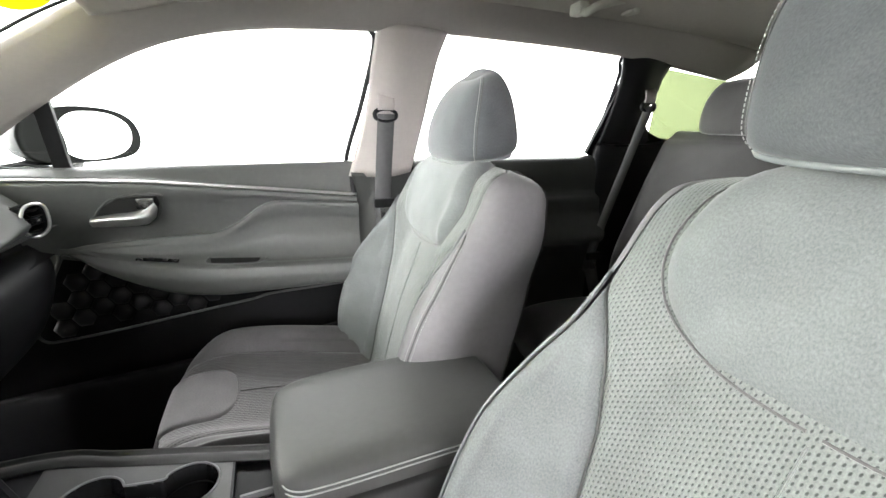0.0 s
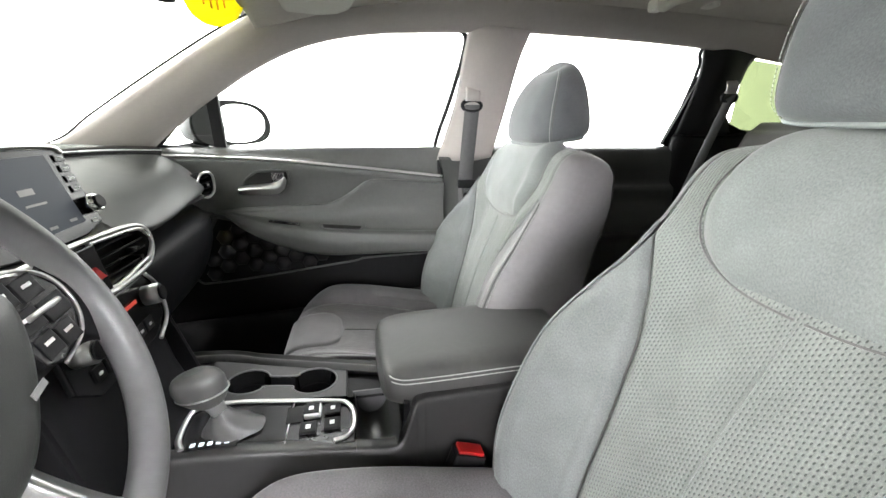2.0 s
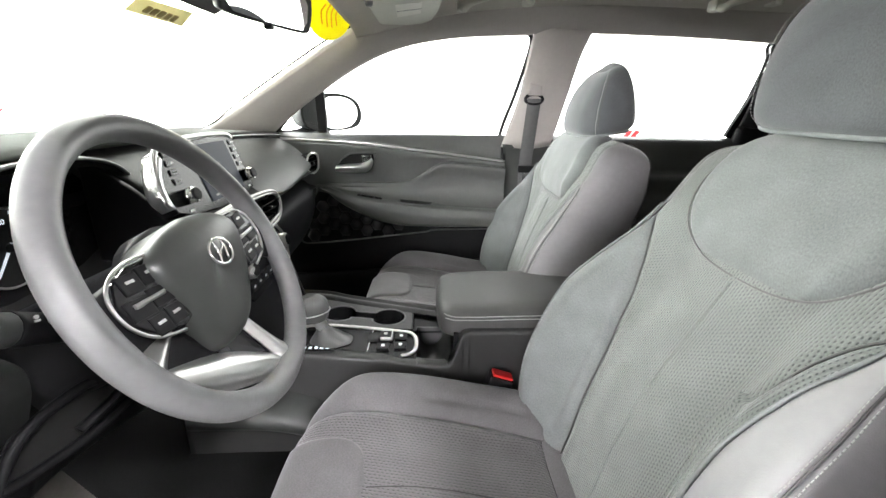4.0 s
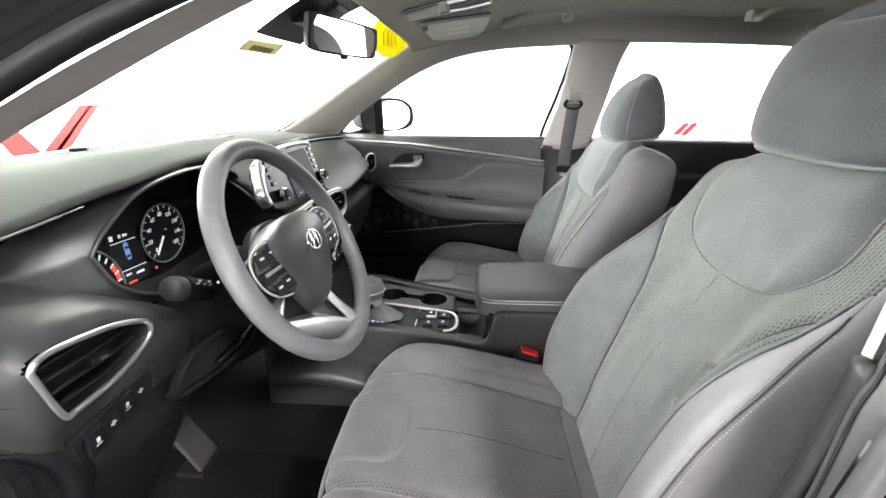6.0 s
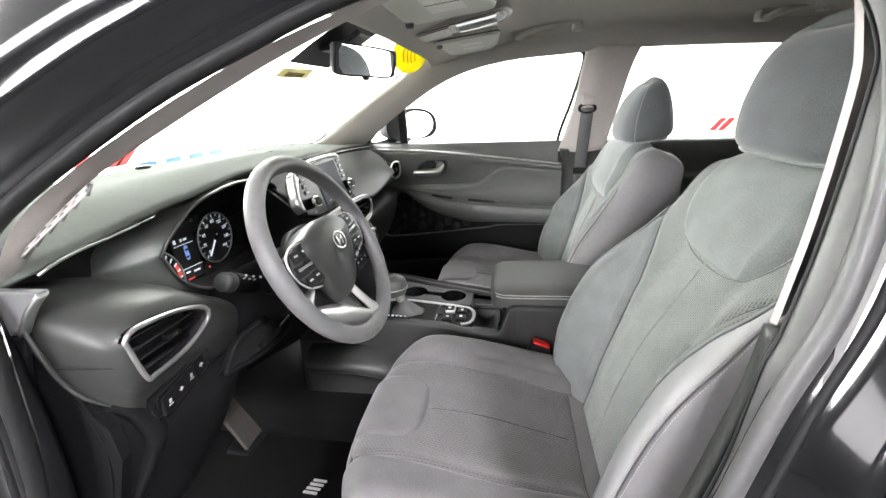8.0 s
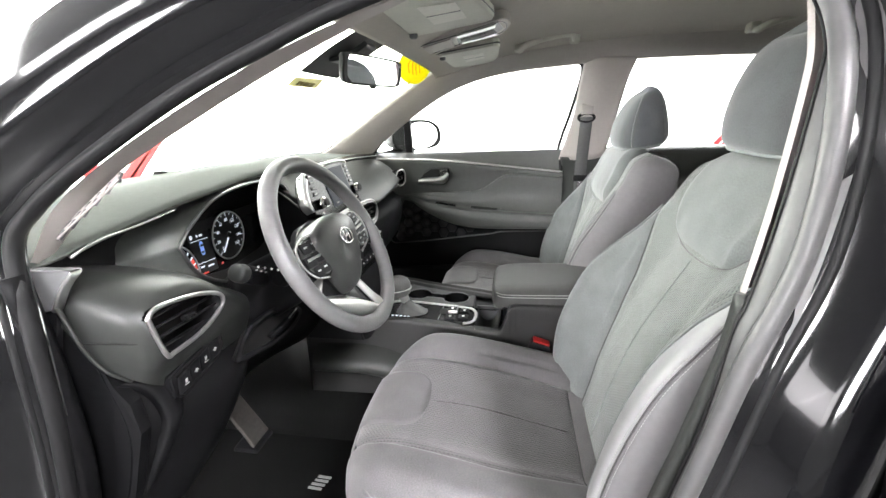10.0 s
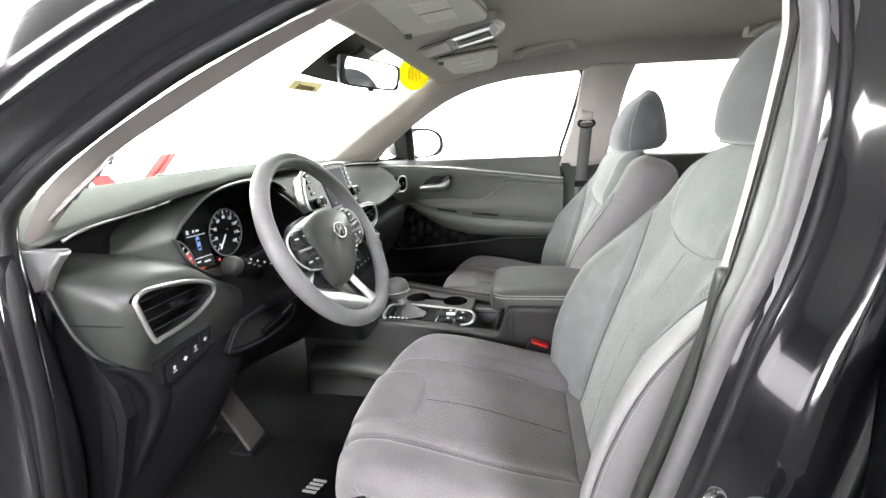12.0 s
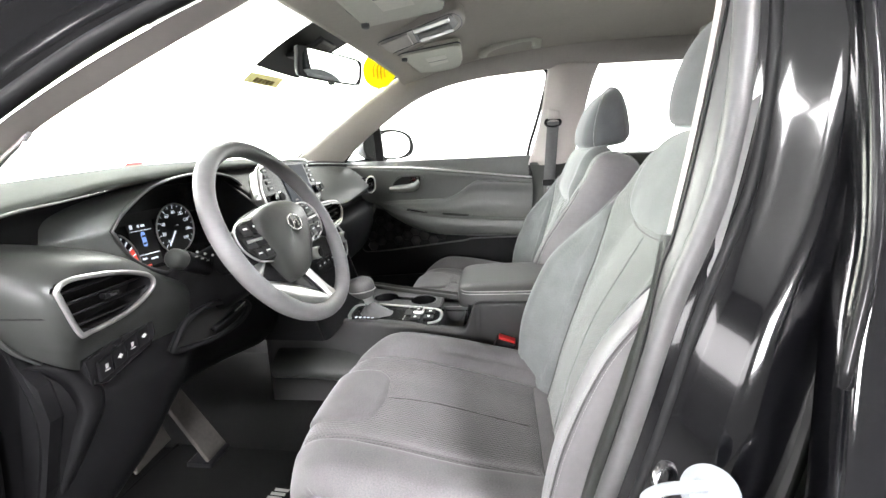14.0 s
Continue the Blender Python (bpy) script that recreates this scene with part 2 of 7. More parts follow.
M_satin = shade("satin_silver", (0.62, 0.62, 0.61), 0.28, metal=0.9, var=0.06)
M_chrome = shade("chrome", (0.85, 0.85, 0.84), 0.08, metal=1.0, var=0.03)
M_carpet = shade("carpet", (0.006, 0.006, 0.006), 0.95, spec=0.1, grain=1.0, grain_scale=500, var=0.35, fine=300)
M_mat = shade("mat_pile", (0.007, 0.007, 0.007), 0.95, spec=0.1, grain=1.0, grain_scale=600, var=0.35, fine=350)
M_belt = shade("belt_webbing", (0.11, 0.11, 0.112), 0.7, grain=0.6, grain_scale=1500, var=0.1)
M_red = shade("red_button", (0.55, 0.02, 0.02), 0.35, var=0.08)
M_thread = shade("pale_thread", (0.42, 0.42, 0.41), 0.7, var=0.1)
M_grout = shade("booth_floor", (0.06, 0.06, 0.06), 0.4, var=0.1)
M_glass = glass("window_glass")
M_screenglass = glass("windscreen_glass", (0.93, 0.97, 0.90))
M_tint = glass("tinted_glass", (0.27, 0.30, 0.21))
M_mirror = shade("mirror_silver", (0.9, 0.9, 0.9), 0.02, metal=1.0, var=0.0)
# Booth walls emit light themselves, in place of the lighting on white paint.
M_wall = glow("glowing_white_wall", (1, 0.995, 0.985), 1.9)
M_frontwall = glow("glowing_front_wall", (1, 1, 0.985), 8.5)
M_sidewall = glow("glowing_side_wall", (1, 0.98, 1), 1.5)
M_ceiling = shade("booth_ceiling_paint", (0.30, 0.30, 0.30), 0.8)
M_backwall = shade("dark_unseen_wall", (0.06, 0.06, 0.06), 0.8)
M_lamp = glow("lamp_diffuser", (1, 0.985, 0.99), 11.0)
M_sidefill = glow("side_fill_diffuser", (1, 0.985, 1), 27.0)
M_keylamp = glow("bright_lamp_diffuser", (1, 0.98, 1.0), 240.0)


def inside(y, z, poly):
    hit = False
    for i, (a, b) in enumerate(poly):
        c, d = poly[i - 1]
        if (b > z) != (d > z) and y < (c - a) * (z - b) / (d - b) + a:
            hit = not hit
    return hit


def cut(bm, outline):
    """Opens a hole in a sheet that faces along x, inside an outline."""
    poly = [(p[1], p[2]) for p in outline]
    gone = [f for f in bm.faces if inside(f.calc_center_median().y, f.calc_center_median().z, poly)]
    bmesh.ops.delete(bm, geom=gone, context="FACES")
    return bm

# ---- the booth ----
def booth():
    floor = part("ground", block((-5.5, -4.5, -0.1), (7, 6.5, 0.0), 0), M_grout)
    tagged(floor, "booth floor under the car, darkened to keep paint reflections black", "floor", kind="structure")
    # Unseen south and side pieces are split, glowing or dark, to steer reflections.
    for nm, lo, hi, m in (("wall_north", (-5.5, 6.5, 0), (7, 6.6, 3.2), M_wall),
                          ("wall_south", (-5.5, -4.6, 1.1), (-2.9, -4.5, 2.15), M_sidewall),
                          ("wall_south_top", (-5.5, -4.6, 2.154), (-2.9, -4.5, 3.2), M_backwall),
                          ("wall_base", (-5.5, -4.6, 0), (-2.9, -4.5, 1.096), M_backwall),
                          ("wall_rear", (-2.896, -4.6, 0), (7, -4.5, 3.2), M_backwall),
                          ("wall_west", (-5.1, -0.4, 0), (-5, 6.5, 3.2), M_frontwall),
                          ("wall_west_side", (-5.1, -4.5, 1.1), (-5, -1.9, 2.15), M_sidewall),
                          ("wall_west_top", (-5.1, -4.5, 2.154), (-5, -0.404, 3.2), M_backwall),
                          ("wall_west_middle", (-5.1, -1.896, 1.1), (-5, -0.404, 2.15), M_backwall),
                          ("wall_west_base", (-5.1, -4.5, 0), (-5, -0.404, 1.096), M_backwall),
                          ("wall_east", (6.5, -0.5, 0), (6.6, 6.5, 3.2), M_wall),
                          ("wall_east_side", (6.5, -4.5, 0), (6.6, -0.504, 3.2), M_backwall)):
        tagged(part(nm, block(lo, hi, 0), m), "white photo booth wall, made to glow in place of its lighting" if m is not M_backwall else "unseen booth wall piece, darkened to keep paint reflections black", "wall", kind="structure")
    tagged(part("ceiling", block((-5.5, -4.5, 3.2), (7, 6.5, 3.3), 0), M_ceiling), "grey booth ceiling", "ceiling", kind="structure")
    # Unseen panels added as fill; the last three follow reflections and a shadow edge.
    for x, y, sx, sy in ((-3.1, -1.3, 0.35, 1.3), (-1.9, 2.3, 2.0, 0.5), (2.3, 2.3, 1.6, 0.5), (-3.6, 1.6, 0.4, 1.0), (3.3, -2.6, 1.4, 0.25), (-1.95, -2.95, 0.70, 0.42), (1.85, -2.55, 0.28, 0.20)):
        lamp = thing("ceiling_light", "unseen white ceiling light panel, added to light the car", "light", (x, y, 3.2), group="booth lights")
        part("frame", block((x - sx - 0.03, y - sy - 0.03, 3.16), (x + sx + 0.03, y + sy + 0.03, 3.199), 0.005), M_satin, lamp)
        part("diffuser", block((x - sx, y - sy, 3.145), (x + sx, y + sy, 3.162), 0.004), M_keylamp if abs(x - 1.85) < 0.1 else M_lamp, lamp)

    # Added fill panel, out of view: brightens the passenger door and seat sides.
    sl = thing("wall_light", "unseen white fill panel, added to brighten the door and seat sides", "light", (-0.9, -4.45, 1.2), group="booth lights")
    part("frame", block((-1.53, -4.499, 1.17), (-0.27, -4.46, 2.13), 0.005), M_satin, sl)
    part("diffuser", block((-1.5, -4.462, 1.2), (-0.3, -4.445, 2.1), 0.004), M_sidefill, sl)
    wl = thing("wall_light", "tall white light panel on the rear booth wall, lit", "light", (6.45, -3.2, 0.6), group="booth lights")
    part("frame", block((6.46, -3.58, 0.72), (6.499, -2.82, 2.68), 0.005), M_satin, wl)
    part("diffuser", block((6.445, -3.55, 0.75), (6.462, -2.85, 2.65), 0.004), M_lamp, wl)


booth()

# ---- front seats ----
BACK = [(0.545, 0, 0.56), (0.572, 0, 0.64), (0.598, 0, 0.74), (0.630, 0, 0.85), (0.672, 0, 0.96), (0.712, 0, 1.07), (0.748, 0, 1.152), (0.815, 0, 1.172)]
CUSH = [(0.085, 0, 0.44), (0.055, 0, 0.55), (0.05, 0, 0.63), (0.085, 0, 0.682), (0.16, 0, 0.692), (0.27, 0, 0.674), (0.42, 0, 0.642), (0.60, 0, 0.615)]


def flow(*keys):
    """A smooth curve through (place, value) keys that never overshoots, as a function."""
    xs, ys = [k[0] for k in keys], [k[1] for k in keys]
    h = [b - a for a, b in zip(xs, xs[1:])]
    g = [(b - a) / w for a, b, w in zip(ys, ys[1:], h)]
    m = [g[0]] + [0 if a * b <= 0 else 2 * a * b / (a + b) for a, b in zip(g, g[1:])] + [g[-1]]

    def value(t):
        if t <= xs[0]:
            return ys[0]
        for i, w in enumerate(h):
            if t <= xs[i + 1]:
                f = (t - xs[i]) / w
                return ys[i] * (1 + 2 * f) * (1 - f) ** 2 + w * m[i] * f * (1 - f) ** 2 + ys[i + 1] * f * f * (3 - 2 * f) + w * m[i + 1] * f * f * (f - 1)
        return ys[-1]

    return functools.lru_cache(None)(value)


def spine(pts, s):
    a = spine.memo.setdefault(id(pts), None) or cr(pts, 101)
    spine.memo[id(pts)] = a
    k = min(max(s, 0), 1) * 100
    i = min(int(k), 99)
    p = a[i].lerp(a[i + 1], k - i)
    return p, (a[i + 1] - a[i]).normalized()


spine.memo = {}


def section(w, b, drop, v):
    """Half profile across a seat: sideways and outwards, for v from 0 to 1.6; the bolster's crest lies near v = 0.9."""
    if v < 0:
        # the worn near side stands lower and broader than the far one
        b = 0.72 * b
        c = [(0, 0, 0), (0.25 * w, 0.0, 0), (0.45 * w, 0.05 * b, 0), (0.64 * w, 0.66 * b, 0), (0.81 * w, 0.98 * b, 0), (0.97 * w, 0.97 * b, 0),
             (1.055 * w, 0.34 * b - 0.22 * drop, 0), (1.05 * w, -0.62 * drop, 0), (0.99 * w, -drop, 0)]
    else:
        c = [(0, 0, 0), (0.25 * w, 0.0, 0), (0.47 * w, 0.03 * b, 0), (0.68 * w, 0.42 * b, 0), (0.87 * w, 0.92 * b, 0), (0.99 * w, 0.84 * b - 0.03 * drop, 0),
             (1.055 * w, 0.20 * b - 0.26 * drop, 0), (1.05 * w, -0.62 * drop, 0), (0.99 * w, -drop, 0)]
    k = min(abs(v), 1.6) / 1.6 * 100
    a = section.memo.get((w, b, drop, v < 0))
    if a is None:
        a = section.memo[(w, b, drop, v < 0)] = cr(c, 101)
    i = min(int(k), 99)
    p = a[i].lerp(a[i + 1], k - i)
    return (p.x if v >= 0 else -p.x), p.y


section.memo = {}
BACK_W = flow((0, 0.222), (0.12, 0.248), (0.26, 0.262), (0.42, 0.259), (0.55, 0.247), (0.64, 0.236), (0.73, 0.236), (0.86, 0.227), (0.94, 0.208), (0.98, 0.180), (1, 0.14))
BACK_B = flow((0, 0.045), (0.15, 0.084), (0.30, 0.098), (0.44, 0.091), (0.55, 0.066), (0.65, 0.036), (0.75, 0.017), (0.88, 0.006), (1, 0.0))
BACK_DROP = flow((0, 0.12), (0.4, 0.155), (0.7, 0.150), (0.84, 0.128), (0.93, 0.088), (1, 0.03))
CUSH_W = flow((0, 0.19), (0.3, 0.225), (0.55, 0.25), (0.8, 0.262), (1, 0.25))
CUSH_B = flow((0, 0.0), (0.3, 0.0), (0.42, 0.010), (0.55, 0.030), (0.7, 0.044), (0.9, 0.050), (1, 0.04))
CUSH_DROP = flow((0, 0.02), (0.35, 0.10), (0.5, 0.14), (1, 0.15))
CUSH_CURL = flow((0, 0.055), (0.35, 0.055), (0.65, 0.0))


def back_point(v, s):
    p, d = spine(BACK, s)
    s = round(s, 4)
    side, out = section(BACK_W(s), BACK_B(s), BACK_DROP(s), v)
    n = Vector((-d.z, 0, d.x))
    crown = 0.010 * (1 - min(1, (side / 0.2) ** 2)) * min(1, 4 * s)
    return p + n * (max(out, 0) + crown) + Vector((0.94, 0, -0.34)) * max(-out, 0) + Vector((0, side, 0))


def cush_point(v, s):
    p, d = spine(CUSH, s)
    s = round(s, 4)
    side, out = section(CUSH_W(s), CUSH_B(s), CUSH_DROP(s), v)
    n = Vector((-d.z, 0, d.x))
    return p + n * out + Vector((CUSH_CURL(s) * min(1.2, abs(side) / 0.24) ** 3, side, 0))


def outward(surf, v, s):
    """The way that points out of the upholstery at (v, s)."""
    e = 1e-3
    n = (surf(v + e, s) - surf(v - e, s)).cross(surf(v, min(s + e, 1)) - surf(v, max(s - e, 0)))
    n = n.normalized() if n.length > 1e-12 else Vector((0, 0, 1))
    core = spine(BACK if surf is back_point else CUSH, s)[0] + (Vector((0.07, 0, -0.03)) if surf is back_point else Vector((0.05, 0, -0.09)))
    return n if n.dot(surf(v, s) - core) > 0 else -n


def panel(surf, left, right, s0, s1, nu=20, ns=40, puff=0.006, rim=0.016, lift=0.0, ease=1.0):
    """An upholstered piece of a seat: it swells between its seams, and its rims sink into them."""
    rows = []
    for i in range(ns):
        f = (i / (ns - 1)) ** ease
        s = s0 + (s1 - s0) * f
        a, b = left(s), right(s)
        wide = (surf(b, s) - surf(a, s)).length
        row = []
        for j in range(nu):
            # closer rows of points near the rims
            g = j / (nu - 1)
            g = 0.55 * g + 0.45 * (0.5 - 0.5 * math.cos(math.pi * g))
            v = a + (b - a) * g
            dd = min(min(g, 1 - g) * wide, min(s - s0, s1 - s) * 0.62)
            sink = puff * max(0, 1 - dd / rim) ** 2.2
            row.append(surf(v, s) + outward(surf, v, s) * (lift - sink))
        rows.append(row)
    return grid(rows)


def seam(surf, f, n=40, r=0.0012, lift=0.001):
    """A cord along a path (v, s) = f(t)."""
    pts = [surf(*f(i / (n - 1))) + outward(surf, *f(i / (n - 1))) * lift for i in range(n)]
    return tube(pts, r, 5, n)


def stitches(surf, f, pitch=0.0052, r=0.0006):
    """A row of short thread stitches along a path (v, s) = f(t)."""
    return dashes([surf(*f(i / 59)) + outward(surf, *f(i / 59)) * 0.0012 for i in range(60)], pitch, r)


def dashes(pts, pitch=0.0052, r=0.0006):
    go = 0.0
    bm = bmesh.new()
    for a, b in zip(pts, pts[1:]):
        n = (b - a).length
        while go < n:
            p = a.lerp(b, go / n)
            d = (b - a).normalized() * pitch * 0.33
            u = d.orthogonal().normalized() * r
            w = d.normalized().cross(u)
            vs = [[bm.verts.new(p + k * d + x * u + y * w) for x, y in ((1, 0), (0, 1), (-1, 0), (0, -1))] for k in (-1, 1)]
            for i in range(4):
                bm.faces.new((vs[0][i], vs[0][(i + 1) % 4], vs[1][(i + 1) % 4], vs[1][i]))
            bm.faces.new(vs[0][::-1])
            bm.faces.new(vs[1])
            go += pitch
        go -= n
    return bm


def front_seat(label, back_spine, o0):
    BACK[:] = back_spine
    spine.memo.clear()
    seat = thing("bucket_seat", label, "seat", (0.3, 0, 0.33), group="front seats")
    # knit insert: narrow between the bolsters, then out to the shoulders
    vk = flow((0.0, 0.46), (0.2, 0.42), (0.38, 0.43), (0.50, 0.49), (0.58, 0.60), (0.64, 0.74), (0.69, 0.90), (0.75, 0.93), (1, 0.90))
    vo = lambda s: 0.68 * (1 - max(0, 1 - (s - o0) / 0.15) ** 2.4) ** (1 / 2.4) if s < o0 + 0.15 else flow_top(s)
    flow_top = flow((o0 + 0.15, 0.68), (0.90, 0.64), (0.985, 0.54))
    back = part("backrest", panel(back_point, lambda s: -vk(s), vk, 0.02, 0.985, 40, 90, 0.010, 0.016), M_knit, seat, "pale grey ribbed knit cloth backrest insert")
    part("upper_panel", panel(back_point, lambda s: -vo(s), vo, o0 + 0.002, 0.985, 44, 70, 0.030, 0.046, 0.022, 3.0), M_cloth, back, "plain heather grey cloth panel")
    for sg in (-1, 1):
        crest = flow((0, 0.60), (0.44, 0.62), (0.56, 0.72), (0.64, 0.86), (0.73, 0.925)) if sg < 0 else flow((0, 0.925), (1, 0.925))
        vw = flow((0.0, 1.01), (0.55, 1.0), (0.66, 0.98), (0.73, 0.935), (1, 0.905)) if sg < 0 else flow((0.0, 1.09), (0.45, 1.09), (0.58, 1.05), (0.66, 0.99), (0.73, 0.935), (1, 0.905))
        edge = lambda s: sg * crest(s)
        # Darker cords on these two seams imitate the shade in their creases.
        part("panel_seam", seam(back_point, n=80, f=lambda t: (sg * vo(o0 + 1e-5 + (0.98 - o0) * t ** 3), o0 + 1e-5 + (0.98 - o0) * t ** 3), r=0.0016, lift=0.0002), M_shadedcloth, back)
        part("bolster_seam", seam(back_point, lambda t: (sg * vk(0.03 + 0.655 * t), 0.03 + 0.655 * t), r=0.0016, lift=-0.006), M_darkvinyl, back)
        part("bolster", panel(back_point, lambda s: sg * vk(s), edge, 0.02, 0.695, 30, 60, 0.012, 0.020, 0.002), M_cloth if sg > 0 else M_knit, back, "heather grey cloth side bolster" if sg > 0 else "ribbed knit side bolster")
        part("piping", seam(back_point, lambda t: (edge(0.02 + 0.68 * t), 0.02 + 0.68 * t), r=0.0024, lift=0.0006), M_vinyl, back, "pale piping on the bolster crest")
        part("wing", panel(back_point, edge, lambda s: sg * vw(s), 0.0, 0.73, 14, 60, 0.003, 0.008), M_litwing if o0 > 0.62 else M_sidecloth, back, "vinyl bolster band, lightened on the driver seat as if lit")
        part("side_cover", panel(back_point, lambda s: sg * vw(s), lambda s: sg * 1.6, 0.0, 0.99, 24, 60, 0.004, 0.010), M_sidecloth, back, "mauve grey vinyl side cover")
        part("seam_line", seam(back_point, lambda t: (sg * vw(0.03 + 0.66 * t), 0.03 + 0.66 * t), r=0.0014, lift=-0.001), M_litseal, back)
        for q in (-0.02, 0.02):
            part("stitching", stitches(back_point, lambda t: (sg * (vw(0.04 + 0.62 * t) + q), 0.04 + 0.62 * t)), M_thread, back)
    rows = [[back_point(-1.6 + 3.2 * j / 11, i / 24) for j in (0, 11)] for i in range(25)]
    part("back_shell", grid([cr([r[0], (r[0] + r[1]) / 2 + Vector((0.03, 0, -0.01)), r[1]], 12) for r in rows]), M_darkvinyl, back, "black seat back shell")
    part("centre_seam", seam(back_point, lambda t: (0, 0.05 + (o0 - 0.06) * t), r=0.0014, lift=0.0006), M_knit, back)
    # cushion
    ck = flow((0, 0.50), (0.4, 0.56), (0.8, 0.56), (1, 0.50))
    cush = part("cushion", panel(cush_point, lambda s: -ck(s), ck, 0.36, 0.95, 34, 60, 0.010, 0.018), M_shadedknit, seat, "grey ribbed knit cloth cushion insert, darkened as if shaded")
    part("front_roll", panel(cush_point, lambda s: -ck(s), ck, 0.0, 0.36, 26, 24, 0.003), M_shadedcloth, cush)
    part("rear_band", panel(cush_point, lambda s: -ck(s), ck, 0.95, 1.0, 26, 8, 0.008, 0.015), M_shadedcloth, cush)
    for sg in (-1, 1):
        part("bolster", panel(cush_point, lambda s: sg * ck(s), lambda s: sg * 1.22, 0.0, 0.99, 28, 60, 0.012, 0.022, 0.003), M_shadedcloth, cush, "heather grey cloth thigh bolster, darkened as if shaded")
        part("side_cover", panel(cush_point, lambda s: sg * 1.22, lambda s: sg * 1.6, 0.0, 0.99, 16, 60, 0.004, 0.01), M_sidecloth, cush, "mauve grey vinyl side cover")
        for q in (1.245, 1.28):
            part("stitching", stitches(cush_point, lambda t: (sg * q, 0.30 + 0.66 * t)), M_thread, cush)
        part("seam_line", seam(cush_point, lambda t: (sg * 1.22, 0.02 + 0.95 * t), r=0.0018, lift=-0.002), M_plastic, cush)
    vt = lambda s: 0.33 * (1 - max(0, (s - 0.54) / 0.10) ** 2.6) ** (1 / 2.6) if s > 0.54 else 0.33
    part("front_patch", panel(cush_point, lambda s: -vt(s), vt, 0.37, 0.6399, 22, 34, 0.007, 0.010, 0.006), M_shadedcloth, cush, "plain cloth tab on the cushion")
    part("cross_seam", seam(cush_point, lambda t: (0.05 * math.sin(3 * t), 0.645 + 0.29 * t), r=0.0014, lift=0.0004), M_darkcloth, cush)
    part("seat_base", block((0.12, -0.20, 0.36), (0.52, 0.20, 0.60), 0.02), M_plastic, seat)
    for sg in (-1, 1):
        part("side_shield", block((0.14, sg * 0.265 - 0.02, 0.40), (0.60, sg * 0.265 + 0.02, 0.54), 0.015), M_plastic, seat, "black plastic seat side shield")
        part("rail", block((0.08, sg * 0.17 - 0.02, 0.325), (0.62, sg * 0.17 + 0.02, 0.365), 0.004), M_plastic, seat)
    # headrest: a full face low down, leaning back to a narrow top
    secs = []
    hw = 0.020 if o0 > 0.62 else 0.0
    hx, hz = BACK[-1][0] - 0.815, BACK[-1][2] - 1.172
    for z, x, w, d in ((1.19, 0.792, 0.100, 0.040), (1.194, 0.793, 0.132 + hw, 0.064), (1.215, 0.793, 0.143 + hw, 0.077), (1.265, 0.792, 0.141 + 1.2 * hw, 0.072), (1.315, 0.795, 0.128 + 1.8 * hw, 0.058), (1.350, 0.799, 0.106 + 2.4 * hw, 0.042), (1.371, 0.802, 0.080 + 2.6 * hw, 0.025), (1.379, 0.803, 0.044 + 2.7 * hw, 0.010)):
        x, z = x + hx, (z + hz + 0.012 if hz else 1.19 + (z - 1.19) * 0.94)
        secs.append([Vector((x - d * abs(math.cos(a)) ** 0.75 * (1 if math.cos(a) > 0 else -1), w * abs(math.sin(a)) ** 0.6 * (1 if math.sin(a) > 0 else -1), z - 0.012 * math.cos(a))) for a in (2 * math.pi * k / 24 for k in range(24))])
    hr = part("headrest", skin(secs, 72, 44, True, True), M_shadedhead, seat, "heather grey cloth headrest, darkened as if shaded")
    for k in (4, 8, 16, 20):
        edge = cr([s[k] for s in secs[1:-1]], 40)
        mid = sum(edge, Vector()) / 40
        part("seam_line", tube([p + (p - mid) * 0.002 for p in edge], 0.0013, 5, 40), M_darkvinyl, hr)
        if k in (4, 20):
            for o in (-0.006, 0.005):
                part("stitching", dashes([p + Vector((o, 0, 0)) + (p - Vector((mid.x + 0.04, 0, p.z))).normalized() * 0.0006 for p in edge]), M_thread, hr)
    part("piping", tube([p + Vector((0, 0, -0.002)) for p in secs[1]], 0.0035, 6, 60, True), M_vinyl, hr, "pale piping under the headrest")
    for sg in (-1, 1):
        part("post", tube([(0.78 + hx, sg * 0.065, 1.10 + hz), (0.787 + hx, sg * 0.065, 1.15 + hz), (0.79 + hx, sg * 0.065, 1.24 + hz)], 0.006), M_chrome, seat, "chrome headrest post")
    part("post_collar", block((0.772 + hx, 0.05, 1.164 + hz), (0.805 + hx, 0.08, 1.18 + hz), 0.004), M_plastic, seat)
    return seat


SPINE_P = list(BACK)
SPINE_D = [(0.555, 0, 0.575), (0.580, 0, 0.66), (0.607, 0, 0.76), (0.645, 0, 0.875), (0.700, 0, 0.985), (0.758, 0, 1.095), (0.802, 0, 1.182), (0.872, 0, 1.209)]
DRIVER = front_seat("grey cloth driver seat with knit inserts and vinyl sides", SPINE_D, 0.640)
DRIVER.matrix_world = Matrix.Translation((0.255, -0.362, 0.33))
PASSENGER = front_seat("grey cloth front passenger seat beside the console", SPINE_P, 0.615)
# the inboard side of the passenger seat is cut in where the console stands
for ob in PASSENGER.children_recursive:
    if ob.type == "MESH" and not ob.name.startswith(("backrest", "upper", "headrest", "back_", "panel", "piping")) and ob.parent is not None and (ob.parent.name.startswith("cushion") or ob.name.startswith(("cushion", "seat_base", "side_shield", "rail"))):
        for v in ob.data.vertices:
            v.co.x += 0.034
            if v.co.y < -0.19:
                v.co.y = -0.19 + (v.co.y + 0.19) * 0.2
PASSENGER.matrix_world = Matrix.Translation((0.270, 0.42, 0.33))

# ---- steering wheel ----
TH = radians(27.8)
